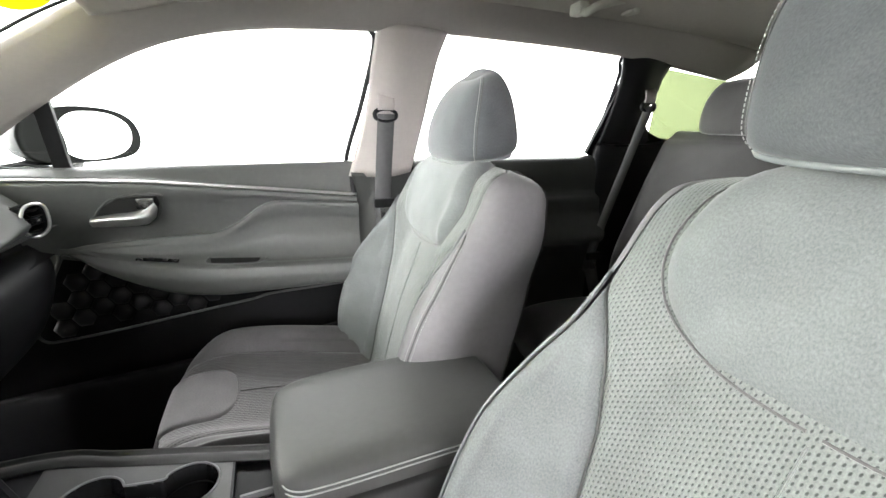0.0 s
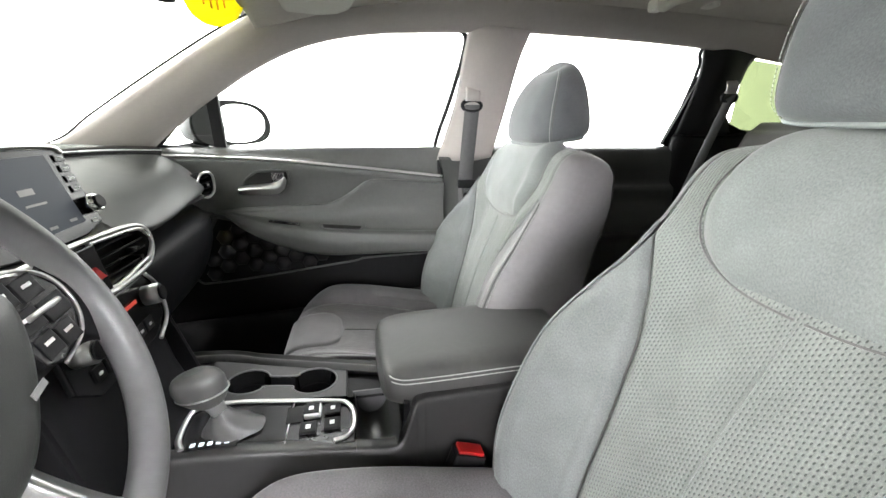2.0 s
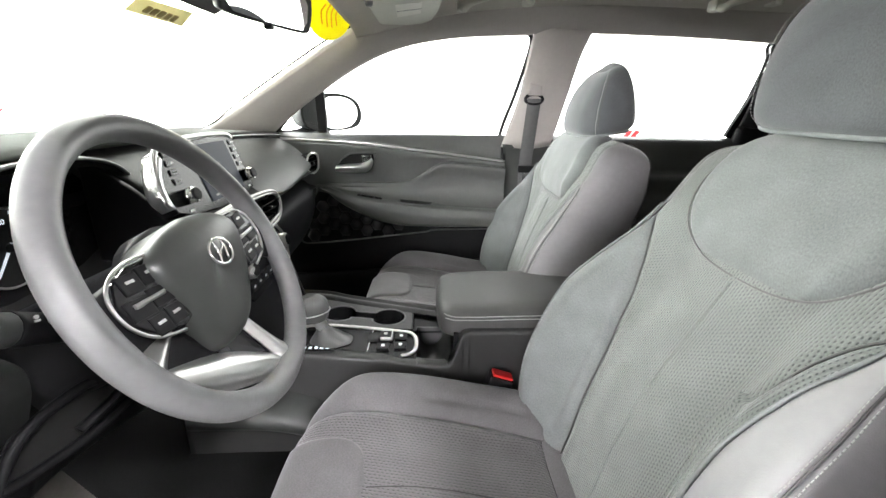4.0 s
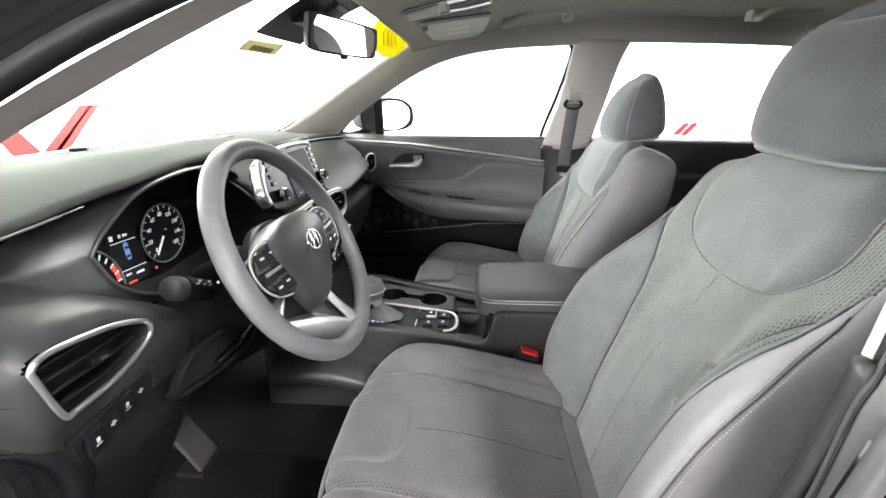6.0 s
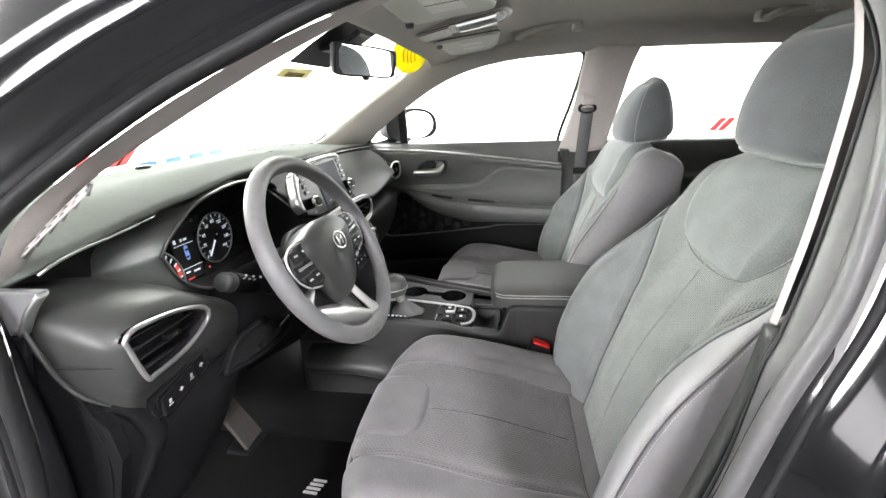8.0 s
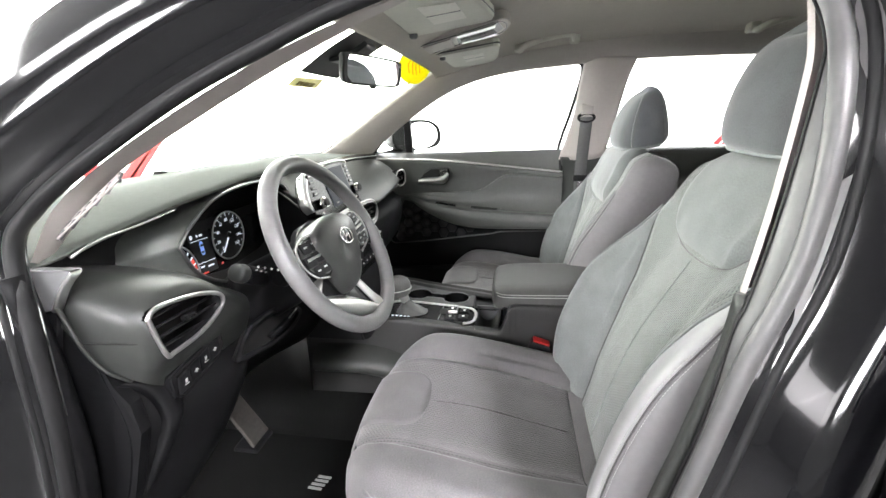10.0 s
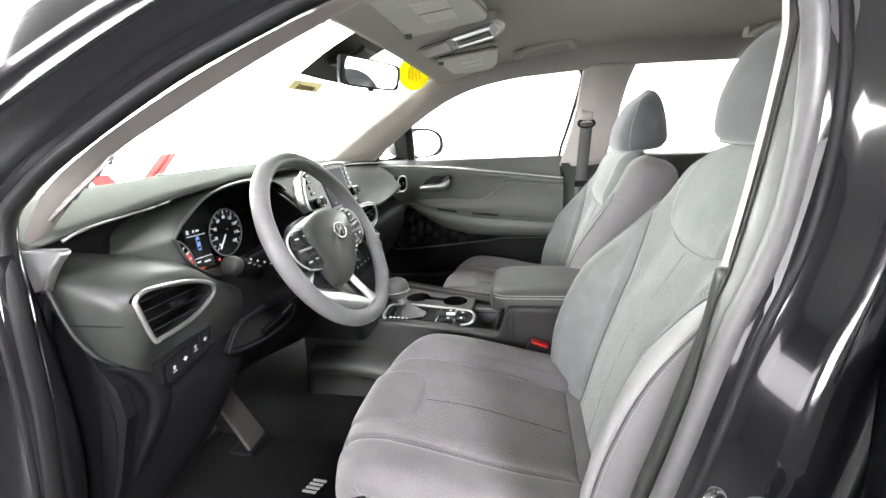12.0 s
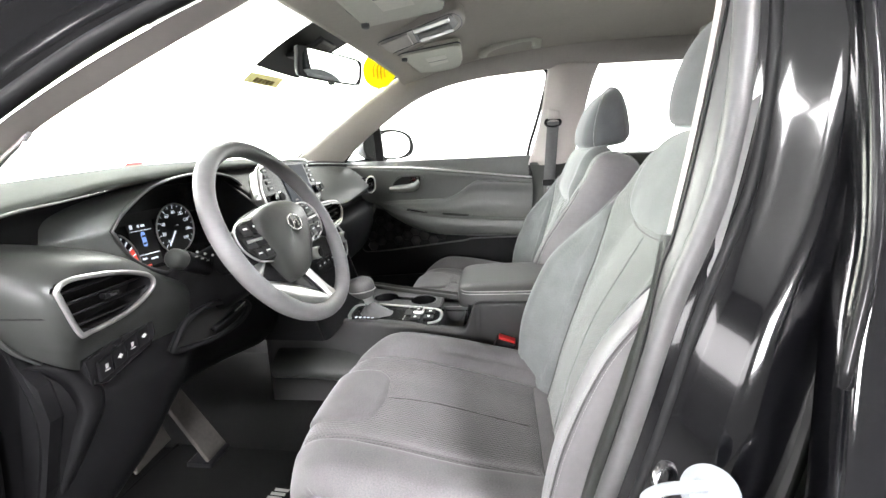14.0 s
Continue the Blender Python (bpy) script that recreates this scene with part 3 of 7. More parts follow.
WHEEL = Matrix.Translation((-0.0156, -0.372, 1.0658)) @ Matrix(((0, -math.sin(TH), math.cos(TH), 0), (1, 0, 0, 0), (0, math.cos(TH), math.sin(TH), 0), (0, 0, 0, 1)))


def W(*p):
    return WHEEL @ Vector(p)


def flip(pts):
    return [(-x, y, *r) for x, y, *r in pts][::-1]


def wheel():
    w = thing("steering_wheel", "dark grey steering wheel with silver lower spokes and thumb buttons", "steering wheel", WHEEL.translation)
    axis = WHEEL.to_3x3() @ Vector((0, 0, 1))
    rim = [W(0.1805 * math.sin(2 * math.pi * k / 40), 0.1805 * math.cos(2 * math.pi * k / 40), 0) for k in range(40)]
    part("rim", tube(rim, 0.0163, 16, 160, True), M_rim, w, "worn dark grey rim")
    # airbag cover: a shield with a swelling face
    shield = [(0, 0.060), (0.05, 0.054), (0.088, 0.036), (0.094, 0.012), (0.078, -0.03), (0.055, -0.075), (0.03, -0.094), (0, -0.098)]
    shield = [(x - max(0, -0.02 - y) * 0.35, y) for x, y in shield + flip(shield)[1:-1]]
    loops = []
    for r, z in ((0.98, -0.035), (1.0, -0.012), (0.985, 0.004), (0.9, 0.014), (0.7, 0.020), (0.4, 0.024), (0.05, 0.025)):
        loops.append([W(x * r, y * r, z + 0.004 * y / 0.06 * (1 if y > 0 else 1.4)) for x, y in shield])
    hub = part("hub", skin(loops, 56, 26, True, True), M_soft, w, "black airbag cover")
    part("hub_back", disc(W(0, -0.01, -0.045), axis, 0.075, 0.05, 24, 0.01), M_plastic, w)
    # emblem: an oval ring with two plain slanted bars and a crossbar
    em = part("emblem", tube([W(0.023 * math.cos(a), 0.0165 * math.sin(a) + 0.003, 0.0275) for a in (2 * math.pi * k / 24 for k in range(24))], 0.0021, 8, 48, True), M_chrome, hub, "chrome oval emblem")
    for x0 in (-0.0085, 0.0085):
        part("bar", tube([W(x0 - 0.0035, -0.009, 0.0275), W(x0 + 0.001, 0.003, 0.0285), W(x0 + 0.0035, 0.0155, 0.0275)], 0.0019, 6), M_chrome, em)
    part("bar", tube([W(-0.0075, 0.000, 0.028), W(0.0, 0.0045, 0.0285), W(0.0075, 0.007, 0.028)], 0.0018, 6), M_chrome, em)
    part("mark", plate([W(0.028, -0.042, 0.0245), W(0.045, -0.038, 0.0245), W(0.045, -0.043, 0.0245), W(0.028, -0.047, 0.0245)], axis, 0.0012, 0), M_greyrubber, hub, "small moulded lettering")
    # side spokes with button pods
    for sg in (-1, 1):
        S = lambda x, y, z: W(sg * x, y, z)
        spoke = [[S(0.07, 0.045, -0.018), S(0.07, 0.02, -0.002), S(0.07, -0.02, -0.002), S(0.07, -0.05, -0.018)],
                 [S(0.11, 0.036, -0.014), S(0.11, 0.016, -0.001), S(0.11, -0.02, -0.001), S(0.11, -0.044, -0.014)],
                 [S(0.15, 0.032, -0.010), S(0.15, 0.012, -0.001), S(0.15, -0.02, -0.002), S(0.15, -0.046, -0.010)],
                 [S(0.176, 0.05, 0.0), S(0.178, 0.015, 0.006), S(0.178, -0.025, 0.006), S(0.172, -0.068, 0.0)]]
        part("spoke", skin(spoke, 12, 16, thick=0.012), M_plastic, w)
        pod = [(0.070, 0.038), (0.112, 0.039), (0.138, 0.031), (0.150, 0.014), (0.148, -0.010), (0.130, -0.030), (0.096, -0.042), (0.078, -0.038)]
        pd = part("button_pod", plate([S(x, y, -0.001) for x, y in pod], axis, 0.006, 0.002), M_gloss, w, "gloss black thumb button pod")
        part("pod_trim", tube([S(0.072, 0.041, 0.003), S(0.113, 0.042, 0.004), S(0.140, 0.033, 0.004), S(0.153, 0.015, 0.004), S(0.151, -0.011, 0.004), S(0.132, -0.033, 0.004), S(0.097, -0.045, 0.003)], 0.0019, 6, 40), M_satin, pd, "thin silver trim")
        for y, x0, x1 in ((0.0245, 0.078, 0.134), (0.0005, 0.080, 0.145), (-0.0235, 0.084, 0.132)):
            for a, b in ((x0, (x0 + x1) / 2 - 0.001), ((x0 + x1) / 2 + 0.001, x1)):
                tilt = 0.10 * (b - a)
                part("button", plate([S(a, y + 0.0105 - tilt, 0.003), S(b, y + 0.0105, 0.003), S(b, y - 0.0105, 0.003), S(a, y - 0.0105 - tilt, 0.003)], axis, 0.0035, 0.0015), M_plastic, pd)
                c0 = (a + b) / 2
                part("icon", plate([S(c0 - 0.0055, y + 0.0018, 0.0068), S(c0 + 0.0055, y + 0.0026, 0.0068), S(c0 + 0.0055, y - 0.0006, 0.0068), S(c0 - 0.0055, y - 0.0014, 0.0068)], axis, 0.0004, 0), M_white, pd)
        part("roller", tube([S(0.094, 0.000, 0.0072), S(0.136, 0.003, 0.0072)], 0.0026, 8, 6), M_satin, pd, "silver thumb roller")
    # silver lower trim: two arms and a bar round open slots
    co, si = math.cos(radians(-30)), math.sin(radians(-30))
    R = lambda x, y, z: W(x * co - y * si, x * si + y * co, z)
    for sg in (-1, 1):
        S = lambda x, y, z: R(sg * x, y, z)
        arm = [[S(0.046, -0.064, -0.024), S(0.058, -0.066, -0.012), S(0.072, -0.058, -0.022)],
               [S(0.066, -0.094, -0.016), S(0.080, -0.096, -0.004), S(0.094, -0.086, -0.014)],
               [S(0.086, -0.122, -0.008), S(0.102, -0.122, 0.003), S(0.116, -0.110, -0.006)],
               [S(0.094, -0.142, -0.006), S(0.112, -0.136, 0.009), S(0.130, -0.122, 0.004)]]
        part("lower_arm", skin(arm, 10, 20, thick=0.007), M_satin, w, "satin silver lower spoke")
        part("slot_panel", plate([S(0.006, -0.088, -0.024), S(0.050, -0.072, -0.024), S(0.082, -0.118, -0.014), S(0.006, -0.122, -0.020)], axis, -0.006, 0), M_gloss, w)
    cres = []
    for k in range(9):
        u = -1 + k / 4
        x = 0.112 * u
        yt, yb = -0.112 - 0.012 * abs(u) ** 2, -0.150 + 0.010 * u * u
        cres.append([R(x, yt, -0.018), R(x, yt * 0.6 + yb * 0.4, -0.005), R(x * 1.02, yb, -0.002), R(x * 1.02, yb - 0.010, -0.014)])
    part("lower_bar", skin(cres, 12, 44, thick=0.006), M_satin, w, "satin silver lower bar")
    part("lower_cheek", skin([[W(-0.160, -0.035, -0.006), W(-0.12, -0.040, -0.012), W(-0.085, -0.045, -0.014)], [W(-0.150, -0.062, -0.008), W(-0.11, -0.068, -0.012), W(-0.07, -0.078, -0.014)], [W(-0.12, -0.075, -0.016), W(-0.09, -0.085, -0.016), W(-0.055, -0.095, -0.018)]], 8, 10, thick=0.005), M_plastic, w)
    # column
    col = [[W(x * r, y * r - 0.01, z) for x, y in ((0.055, 0), (0.045, 0.045), (0, 0.055), (-0.045, 0.045), (-0.055, 0), (-0.05, -0.05), (0, -0.062), (0.05, -0.05))] for r, z in ((0.9, -0.05), (1.0, -0.07), (1.05, -0.12), (1.15, -0.25))]
    cl = thing("steering_column", "black plastic steering column shroud with stalks", "steering column", W(0, 0, -0.15))
    part("shroud", skin(col, 32, 14, True, True), M_plastic, cl)
    lev = part("stalk", tube([(-0.160, -0.395, 0.986), (-0.160, -0.44, 1.012), (-0.160, -0.485, 1.035)], lambda t: 0.0150 + 0.0045 * t, 14, 16), M_plastic, cl, "black indicator stalk")
    part("stalk_tip", tube([(-0.160, -0.484, 1.0345), (-0.160, -0.500, 1.043), (-0.160, -0.508, 1.047)], lambda t: 0.0175 * (1 - t ** 4) ** 0.5 + 0.001, 14, 14), M_soft, lev, "rounded black stalk end")
    part("stalk_collar", tube([(-0.160, -0.402, 0.990), (-0.160, -0.412, 0.996)], 0.024, 16, 4), M_plastic, lev)
    for k in range(3):
        c = Vector((-0.1425, -0.440 - 0.014 * k, 1.0215 + 0.0075 * k))
        part("stalk_print", plate([c + Vector((0, -0.003, 0.0022)), c + Vector((0, 0.003, 0.0008)), c + Vector((0, 0.003, -0.0018)), c + Vector((0, -0.003, -0.0004))], (1, 0, 0.3), 0.0016, 0), M_white, lev)
    part("boot", disc((-0.108, -0.436, 1.016), (-0.3, -1, 0.35), 0.024, 0.02, 20, 0.003), M_plastic, lev)
    for k in range(4):
        part("icon", disc((-0.107 - 0.006 * k, -0.452 - 0.011 * k, 1.032 + 0.006 * k), (0.8, -0.1, 0.5), 0.0022, 0.002, 8, 0), M_white, lev)
    part("key", tube([W(0.05, -0.062, -0.10), W(0.058, -0.088, -0.098), W(0.056, -0.10, -0.096)], 0.004, 8), M_chrome, cl, "chrome key in the lock")
    return w


M_rim = shade("worn_rim_leather", (0.135, 0.135, 0.137), 0.38, grain=0.45, grain_scale=1100, var=0.12)
M_white = shade("white_print", (0.75, 0.75, 0.74), 0.6, var=0.05)
M_blue = glow("blue_readout", (0.22, 0.36, 0.8), 0.30)
M_dial = glow("lit_dial_print", (0.8, 0.86, 0.95), 0.38)
M_amber = glow("red_readout", (0.7, 0.08, 0.05), 0.2)
M_screen = glow("dim_screen", (0.02, 0.025, 0.035), 0.4)
wheel()


# ---- dashboard ----
def vent(name, parent, outline, way, depth, slats, knob=True, frame_r=0.0036, label="silver-rimmed air vent"):
    """A louvred vent in an outline of points: cavity, rim, slats and a tab."""
    way = Vector(way).normalized()
    pts = [Vector(p) for p in outline]
    mid = sum(pts, Vector()) / len(pts)
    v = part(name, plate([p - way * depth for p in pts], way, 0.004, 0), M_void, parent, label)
    rows = [[p + way * 0.001 for p in pts], [p - way * 0.004 + (mid - p).normalized() * 0.006 for p in pts], [p - way * depth + (mid - p).normalized() * 0.006 for p in pts]]
    part("duct", grid(rows, True), M_plastic, v)
    part("rim", tube([p + way * 0.002 for p in pts], frame_r, 8, 60, True), M_satin, v, "satin silver rim")
    side = Vector((0, 1, 0))
    up = way.cross(side).normalized()
    if up.z < 0:
        up = -up
    hs = [(p - mid).dot(up) for p in pts]
    for k in range(slats):
        h = min(hs) + (max(hs) - min(hs)) * (k + 0.8) / (slats + 0.6)
        cuts = []
        for i, p in enumerate(pts):
            q = pts[(i + 1) % len(pts)]
            a, b = (p - mid).dot(up) - h, (q - mid).dot(up) - h
            if a * b < 0:
                cuts.append(p.lerp(q, a / (a - b)))
        if len(cuts) < 2:
            continue
        a, b = sorted(cuts, key=lambda p: p.dot(side))[::len(cuts) - 1]
        a, b = a.lerp(b, 0.05), b.lerp(a, 0.05)
        e1, e2 = -way * 0.004 + up * 0.002, -way * 0.020 - up * 0.004
        part("slat", thicken(grid([[a + e1, a + e2], [a.lerp(b, 0.5) + e1 + way * 0.002, a.lerp(b, 0.5) + e2], [b + e1, b + e2]]), 0.0025), M_plastic, v)
    if knob:
        t = part("tab", block((-0.004, -0.012, -0.004), (0.006, 0.012, 0.004), 0.002), M_plastic, v)
        t.matrix_world = Matrix.Translation(mid + way * 0.002) @ Matrix.Rotation(radians(-8), 4, "X")
        part("tab_inlay", block(mid + way * 0.008 + Vector((0, -0.004, -0.002)), mid + way * 0.0095 + Vector((0, 0.006, 0.002)), 0.0005), M_chrome, v)
    return v


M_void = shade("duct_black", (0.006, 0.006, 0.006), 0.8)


def dash():
    d = thing("dashboard", "black soft-touch dashboard with silver trim, vents and screen", "dashboard", (-0.4, 0, 0.9))
    # top pad with its lip over the driver
    pad = []
    for y, lx, lz in ((-0.76, -0.27, 1.142), (-0.72, -0.252, 1.152), (-0.61, -0.25, 1.167), (-0.5, -0.25, 1.180), (-0.4, -0.252, 1.186), (-0.235, -0.275, 1.192), (0.0, -0.285, 1.190), (0.23, -0.285, 1.182), (0.5, -0.285, 1.168), (0.76, -0.285, 1.150)):
        k = 0.012 * (1 - (y / 0.76) ** 2)
        pad.append([(-0.98, y, 1.12 + k), (-0.80, y, 1.150 + k), (-0.6, y, 1.166 + k), (-0.42, y, lz + 0.004 + k * 0.5), (lx - 0.03, y, lz + 0.003), (lx, y, lz - 0.003), (lx - 0.004, y, lz - 0.012), (lx - 0.05, y, lz - 0.020), (lx - 0.14, y, lz - 0.022)])
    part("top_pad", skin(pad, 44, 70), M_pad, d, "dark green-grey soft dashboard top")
    part("speaker_grille", plate([(-0.52, -0.12, 1.187), (-0.52, 0.12, 1.187), (-0.40, 0.14, 1.196), (-0.40, -0.14, 1.196)], (0, 0, 1), 0.002, 0.001), M_plastic, d)
    part("light_sensor", disc((-0.72, -0.02, 1.174), (0, 0, 1), 0.022, 0.008, 20, 0.003), M_plastic, d)
    # recess wall behind the lip and its silver blade
    rec = [[(-0.30, y, z + 0.03), (-0.325, y, z), (-0.31, y, z - 0.05)] for y, z in ((-0.74, 1.118), (-0.6, 1.13), (-0.45, 1.14), (-0.1, 1.14))]
    part("recess_wall", skin(rec, 8, 16), M_plastic, d)
    part("blade", tube([(-0.252, -0.705, 1.140), (-0.246, -0.69, 1.1475), (-0.244, -0.655, 1.154), (-0.244, -0.60, 1.158), (-0.246, -0.515, 1.1655)], lambda t: 0.0032 * (1 - 0.4 * t), 8, 40, flat=0.8), M_satin, d, "thin silver blade")
    # cluster hood: a fin growing out of the dash to the lens rim
    ring = [(-0.525, 1.098), (-0.490, 1.128), (-0.410, 1.166), (-0.28, 1.178), (-0.17, 1.158), (-0.118, 1.112), (-0.098, 1.068), (-0.088, 1.02), (-0.18, 0.985), (-0.32, 0.975), (-0.414, 0.989), (-0.49, 1.036)]
    out = [(-0.632, 1.080), (-0.58, 1.128), (-0.45, 1.152), (-0.28, 1.165), (-0.13, 1.155), (-0.04, 1.12), (-0.01, 1.08), (-0.03, 1.0), (-0.15, 0.94), (-0.33, 0.93), (-0.45, 0.95), (-0.60, 1.045)]
    mid = [(a[0] * 0.62 + b[0] * 0.38, a[1] * 0.62 + b[1] * 0.38) for a, b in zip(ring, out)]
    lp = lambda pts, x, g=1.0: [(x + 0.02 * (z - 1.08), -0.29 + (y + 0.29) * g, 1.08 + (z - 1.08) * g) for y, z in pts]
    hood = part("cluster_hood", skin([lp(out, -0.46), lp(out, -0.375), lp(mid, -0.285, 1.02), lp(ring, -0.252, 1.012), lp(ring, -0.248, 1.002)], 96, 40, True), M_lithood, d, "soft hood round the instruments")
    part("hood_rim", tube(lp(ring, -0.246, 1.0), 0.0030, 8, 120, True), M_darksilver, hood, "dark silver rim")
    part("hood_inside", skin([lp(ring, -0.248, 0.985), lp(ring, -0.29, 0.95), lp(ring, -0.325, 0.93)], 72, 6, True), M_void, hood)
    part("cluster_face", plate(lp(ring, -0.322, 0.94), (1, 0, 0), 0.004, 0), M_gloss, hood, "black instrument face")
    ax = Vector((1, 0, 0.0))

    def dial(y, z, r, n, numbers, parent):
        f = part("speedometer" if numbers else "rev_counter", disc((-0.314, y, z), ax, r, 0.006, 40, 0.001), M_void, parent)
        part("ring", tube([(-0.3095, y + r * math.cos(2 * math.pi * k / 32), z + r * math.sin(2 * math.pi * k / 32)) for k in range(32)], 0.0016, 6, 64, True), M_satin, f)
        for k in range(n):
            a = radians(225 - 270 * k / (n - 1))
            u, w2 = Vector((0, math.cos(a), math.sin(a))), Vector((0, -math.sin(a), math.cos(a)))
            c = Vector((-0.3105, y, z))
            lo = 0.86 if k % 2 else 0.80
            part("tick", plate([c + u * r * lo + w2 * 0.0006, c + u * r * 0.94 + w2 * 0.0006, c + u * r * 0.94 - w2 * 0.0006, c + u * r * lo - w2 * 0.0006], ax, 0.0005, 0), M_dial, f)
            if numbers and k % 2 == 0:
                cu = bpy.data.curves.new("number", "FONT")
                cu.body, cu.size, cu.align_x, cu.align_y, cu.extrude = str(k * 10), 0.0105, "CENTER", "CENTER", 0.0002
                me = bpy.data.meshes.new_from_object(new("number_shape", cu))
                bpy.data.objects.remove(bpy.data.objects["number_shape"])
                me.materials.append(M_dial)
                ob = new("number", me)
                ob.parent = f
                ob.matrix_world = Matrix.Translation(c + u * r * 0.66) @ Matrix(((0, 0, 1, 0), (1, 0, 0, 0), (0, 1, 0, 0), (0, 0, 0, 1)))
        a = radians(232)
        u, w2 = Vector((0, math.cos(a), math.sin(a))), Vector((0, -math.sin(a), math.cos(a)))
        part("needle", plate([c - u * 0.008 + w2 * 0.0012, c + u * r * 0.8 + w2 * 0.0004, c + u * r * 0.8 - w2 * 0.0004, c - u * 0.008 - w2 * 0.0012], ax, 0.003, 0), M_dial, f)
        part("cap", disc((-0.308, y, z), ax, 0.007, 0.006, 16, 0.002), M_plastic, f)

    dial(-0.306, 1.060, 0.055, 17, True, hood)
    part("readout", plate([(-0.317, -0.426, 1.092), (-0.317, -0.362, 1.092), (-0.317, -0.352, 0.995), (-0.317, -0.416, 0.995)], ax, 0.001, 0), M_void, hood, "small lit trip screen")
    for y, z, a, b, m in ((-0.416, 1.084, 0.0032, 0.0042, M_dial), (-0.399, 1.083, 0.0022, 0.0028, M_dial), (-0.388, 1.0825, 0.0045, 0.0022, M_dial), (-0.394, 1.0745, 0.026, 0.0006, M_dial), (-0.385, 1.0235, 0.028, 0.0006, M_dial), (-0.399, 1.0145, 0.0055, 0.0018, M_dial), (-0.374, 1.0105, 0.009, 0.0019, M_dial), (-0.394, 0.999, 0.009, 0.0018, M_amber), (-0.337, 1.002, 0.0028, 0.0024, M_amber)):
        part("readout_bar", plate([(-0.3155, y - a, z - b), (-0.3155, y + a, z - b - 0.1 * a), (-0.3155, y + a, z + b - 0.1 * a), (-0.3155, y - a, z + b)], ax, 0.0006, 0), m, hood)
    part("car_symbol", plate([(-0.3155, -0.3965, 1.066), (-0.3155, -0.393, 1.0705), (-0.3155, -0.389, 1.0700), (-0.3155, -0.3862, 1.0655), (-0.3155, -0.3845, 1.042), (-0.3155, -0.387, 1.0385), (-0.3155, -0.392, 1.0390), (-0.3155, -0.3945, 1.0425)], ax, 0.0006, 0), M_blue, hood, "pale blue car symbol")
    for z in (1.0605, 1.0455):
        part("readout_bar", plate([(-0.3147, -0.3945, z - 0.0022), (-0.3147, -0.3868, z - 0.0022), (-0.3147, -0.3868, z + 0.0022), (-0.3147, -0.3945, z + 0.0022)], ax, 0.0004, 0), M_void, hood)
    # the edge of the rev counter: a quarter of its ring, with a red end
    turn = lambda r, a: Vector((-0.312, -0.478 + r * math.cos(radians(a)), 1.008 + 0.078 / 0.066 * r * math.sin(radians(a))))
    rev = part("rev_counter", tube([turn(0.064, 62 - 66 * k / 11) for k in range(12)], 0.0016, 6, 24), M_satin, hood)
    part("red_band", plate([turn(0.060, 32 - 26 * k / 7) for k in range(8)] + [turn(0.051, 6 + 26 * k / 7) for k in range(8)], ax, 0.0006, 0), M_amber, rev, "red end of the rev scale")
    for k in range(5):
        a = 58 - 13 * k
        part("tick", plate([turn(0.052, a + 1.2), turn(0.060, a + 1.2), turn(0.060, a - 1.2), turn(0.052, a - 1.2)], ax, 0.0009, 0), M_dial, rev)
    # outer pod with the driver's vent
    pod = [[(-0.37, -0.745, 1.105), (-0.31, -0.745, 1.098), (-0.276, -0.745, 1.085), (-0.254, -0.745, 1.062), (-0.236, -0.744, 1.035), (-0.224, -0.742, 1.012), (-0.222, -0.740, 0.995)],
           [(-0.37, -0.728, 1.112), (-0.29, -0.728, 1.108), (-0.215, -0.728, 1.096), (-0.155, -0.728, 1.060), (-0.150, -0.724, 1.005), (-0.162, -0.718, 0.975), (-0.178, -0.714, 0.952)],
           [(-0.36, -0.67, 1.112), (-0.27, -0.67, 1.108), (-0.19, -0.67, 1.096), (-0.146, -0.67, 1.070), (-0.146, -0.668, 0.995), (-0.160, -0.666, 0.96), (-0.178, -0.665, 0.92)],
           [(-0.35, -0.60, 1.092), (-0.26, -0.60, 1.088), (-0.18, -0.60, 1.078), (-0.144, -0.60, 1.055), (-0.144, -0.60, 0.992), (-0.158, -0.60, 0.955), (-0.178, -0.60, 0.915)],
           [(-0.35, -0.54, 1.058), (-0.26, -0.54, 1.050), (-0.19, -0.54, 1.038), (-0.150, -0.54, 1.018), (-0.150, -0.54, 0.980), (-0.164, -0.54, 0.945), (-0.180, -0.54, 0.91)],
           [(-0.35, -0.47, 1.012), (-0.26, -0.47, 1.005), (-0.20, -0.47, 0.995), (-0.172, -0.47, 0.98), (-0.17, -0.47, 0.955), (-0.178, -0.47, 0.93), (-0.19, -0.47, 0.90)]]
    DV = [(-0.140, -0.721, 1.060), (-0.139, -0.712, 1.068), (-0.138, -0.690, 1.069), (-0.138, -0.631, 1.058), (-0.138, -0.590, 1.042), (-0.138, -0.578, 1.028), (-0.140, -0.588, 1.012), (-0.141, -0.632, 0.996), (-0.142, -0.690, 0.992), (-0.142, -0.705, 0.998)]
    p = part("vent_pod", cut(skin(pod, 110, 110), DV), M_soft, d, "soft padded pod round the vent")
    part("pod_seam", tube([(-0.222, -0.748, 1.034), (-0.165, -0.7335, 1.028), (-0.1475, -0.722, 1.024)], 0.0012, 5, 16), M_void, p)
    vent("driver_vent", d, DV, (1, -0.12, 0.05), 0.045, 4)
    # switch panel
    sp = part("switch_panel", plate([(-0.174, -0.692, 0.949), (-0.172, -0.590, 0.967), (-0.172, -0.574, 0.958), (-0.174, -0.570, 0.936), (-0.178, -0.580, 0.918), (-0.182, -0.664, 0.896), (-0.182, -0.684, 0.906)], (1, -0.1, -0.05), 0.016, 0.003), M_gloss, d, "switch panel with four buttons")
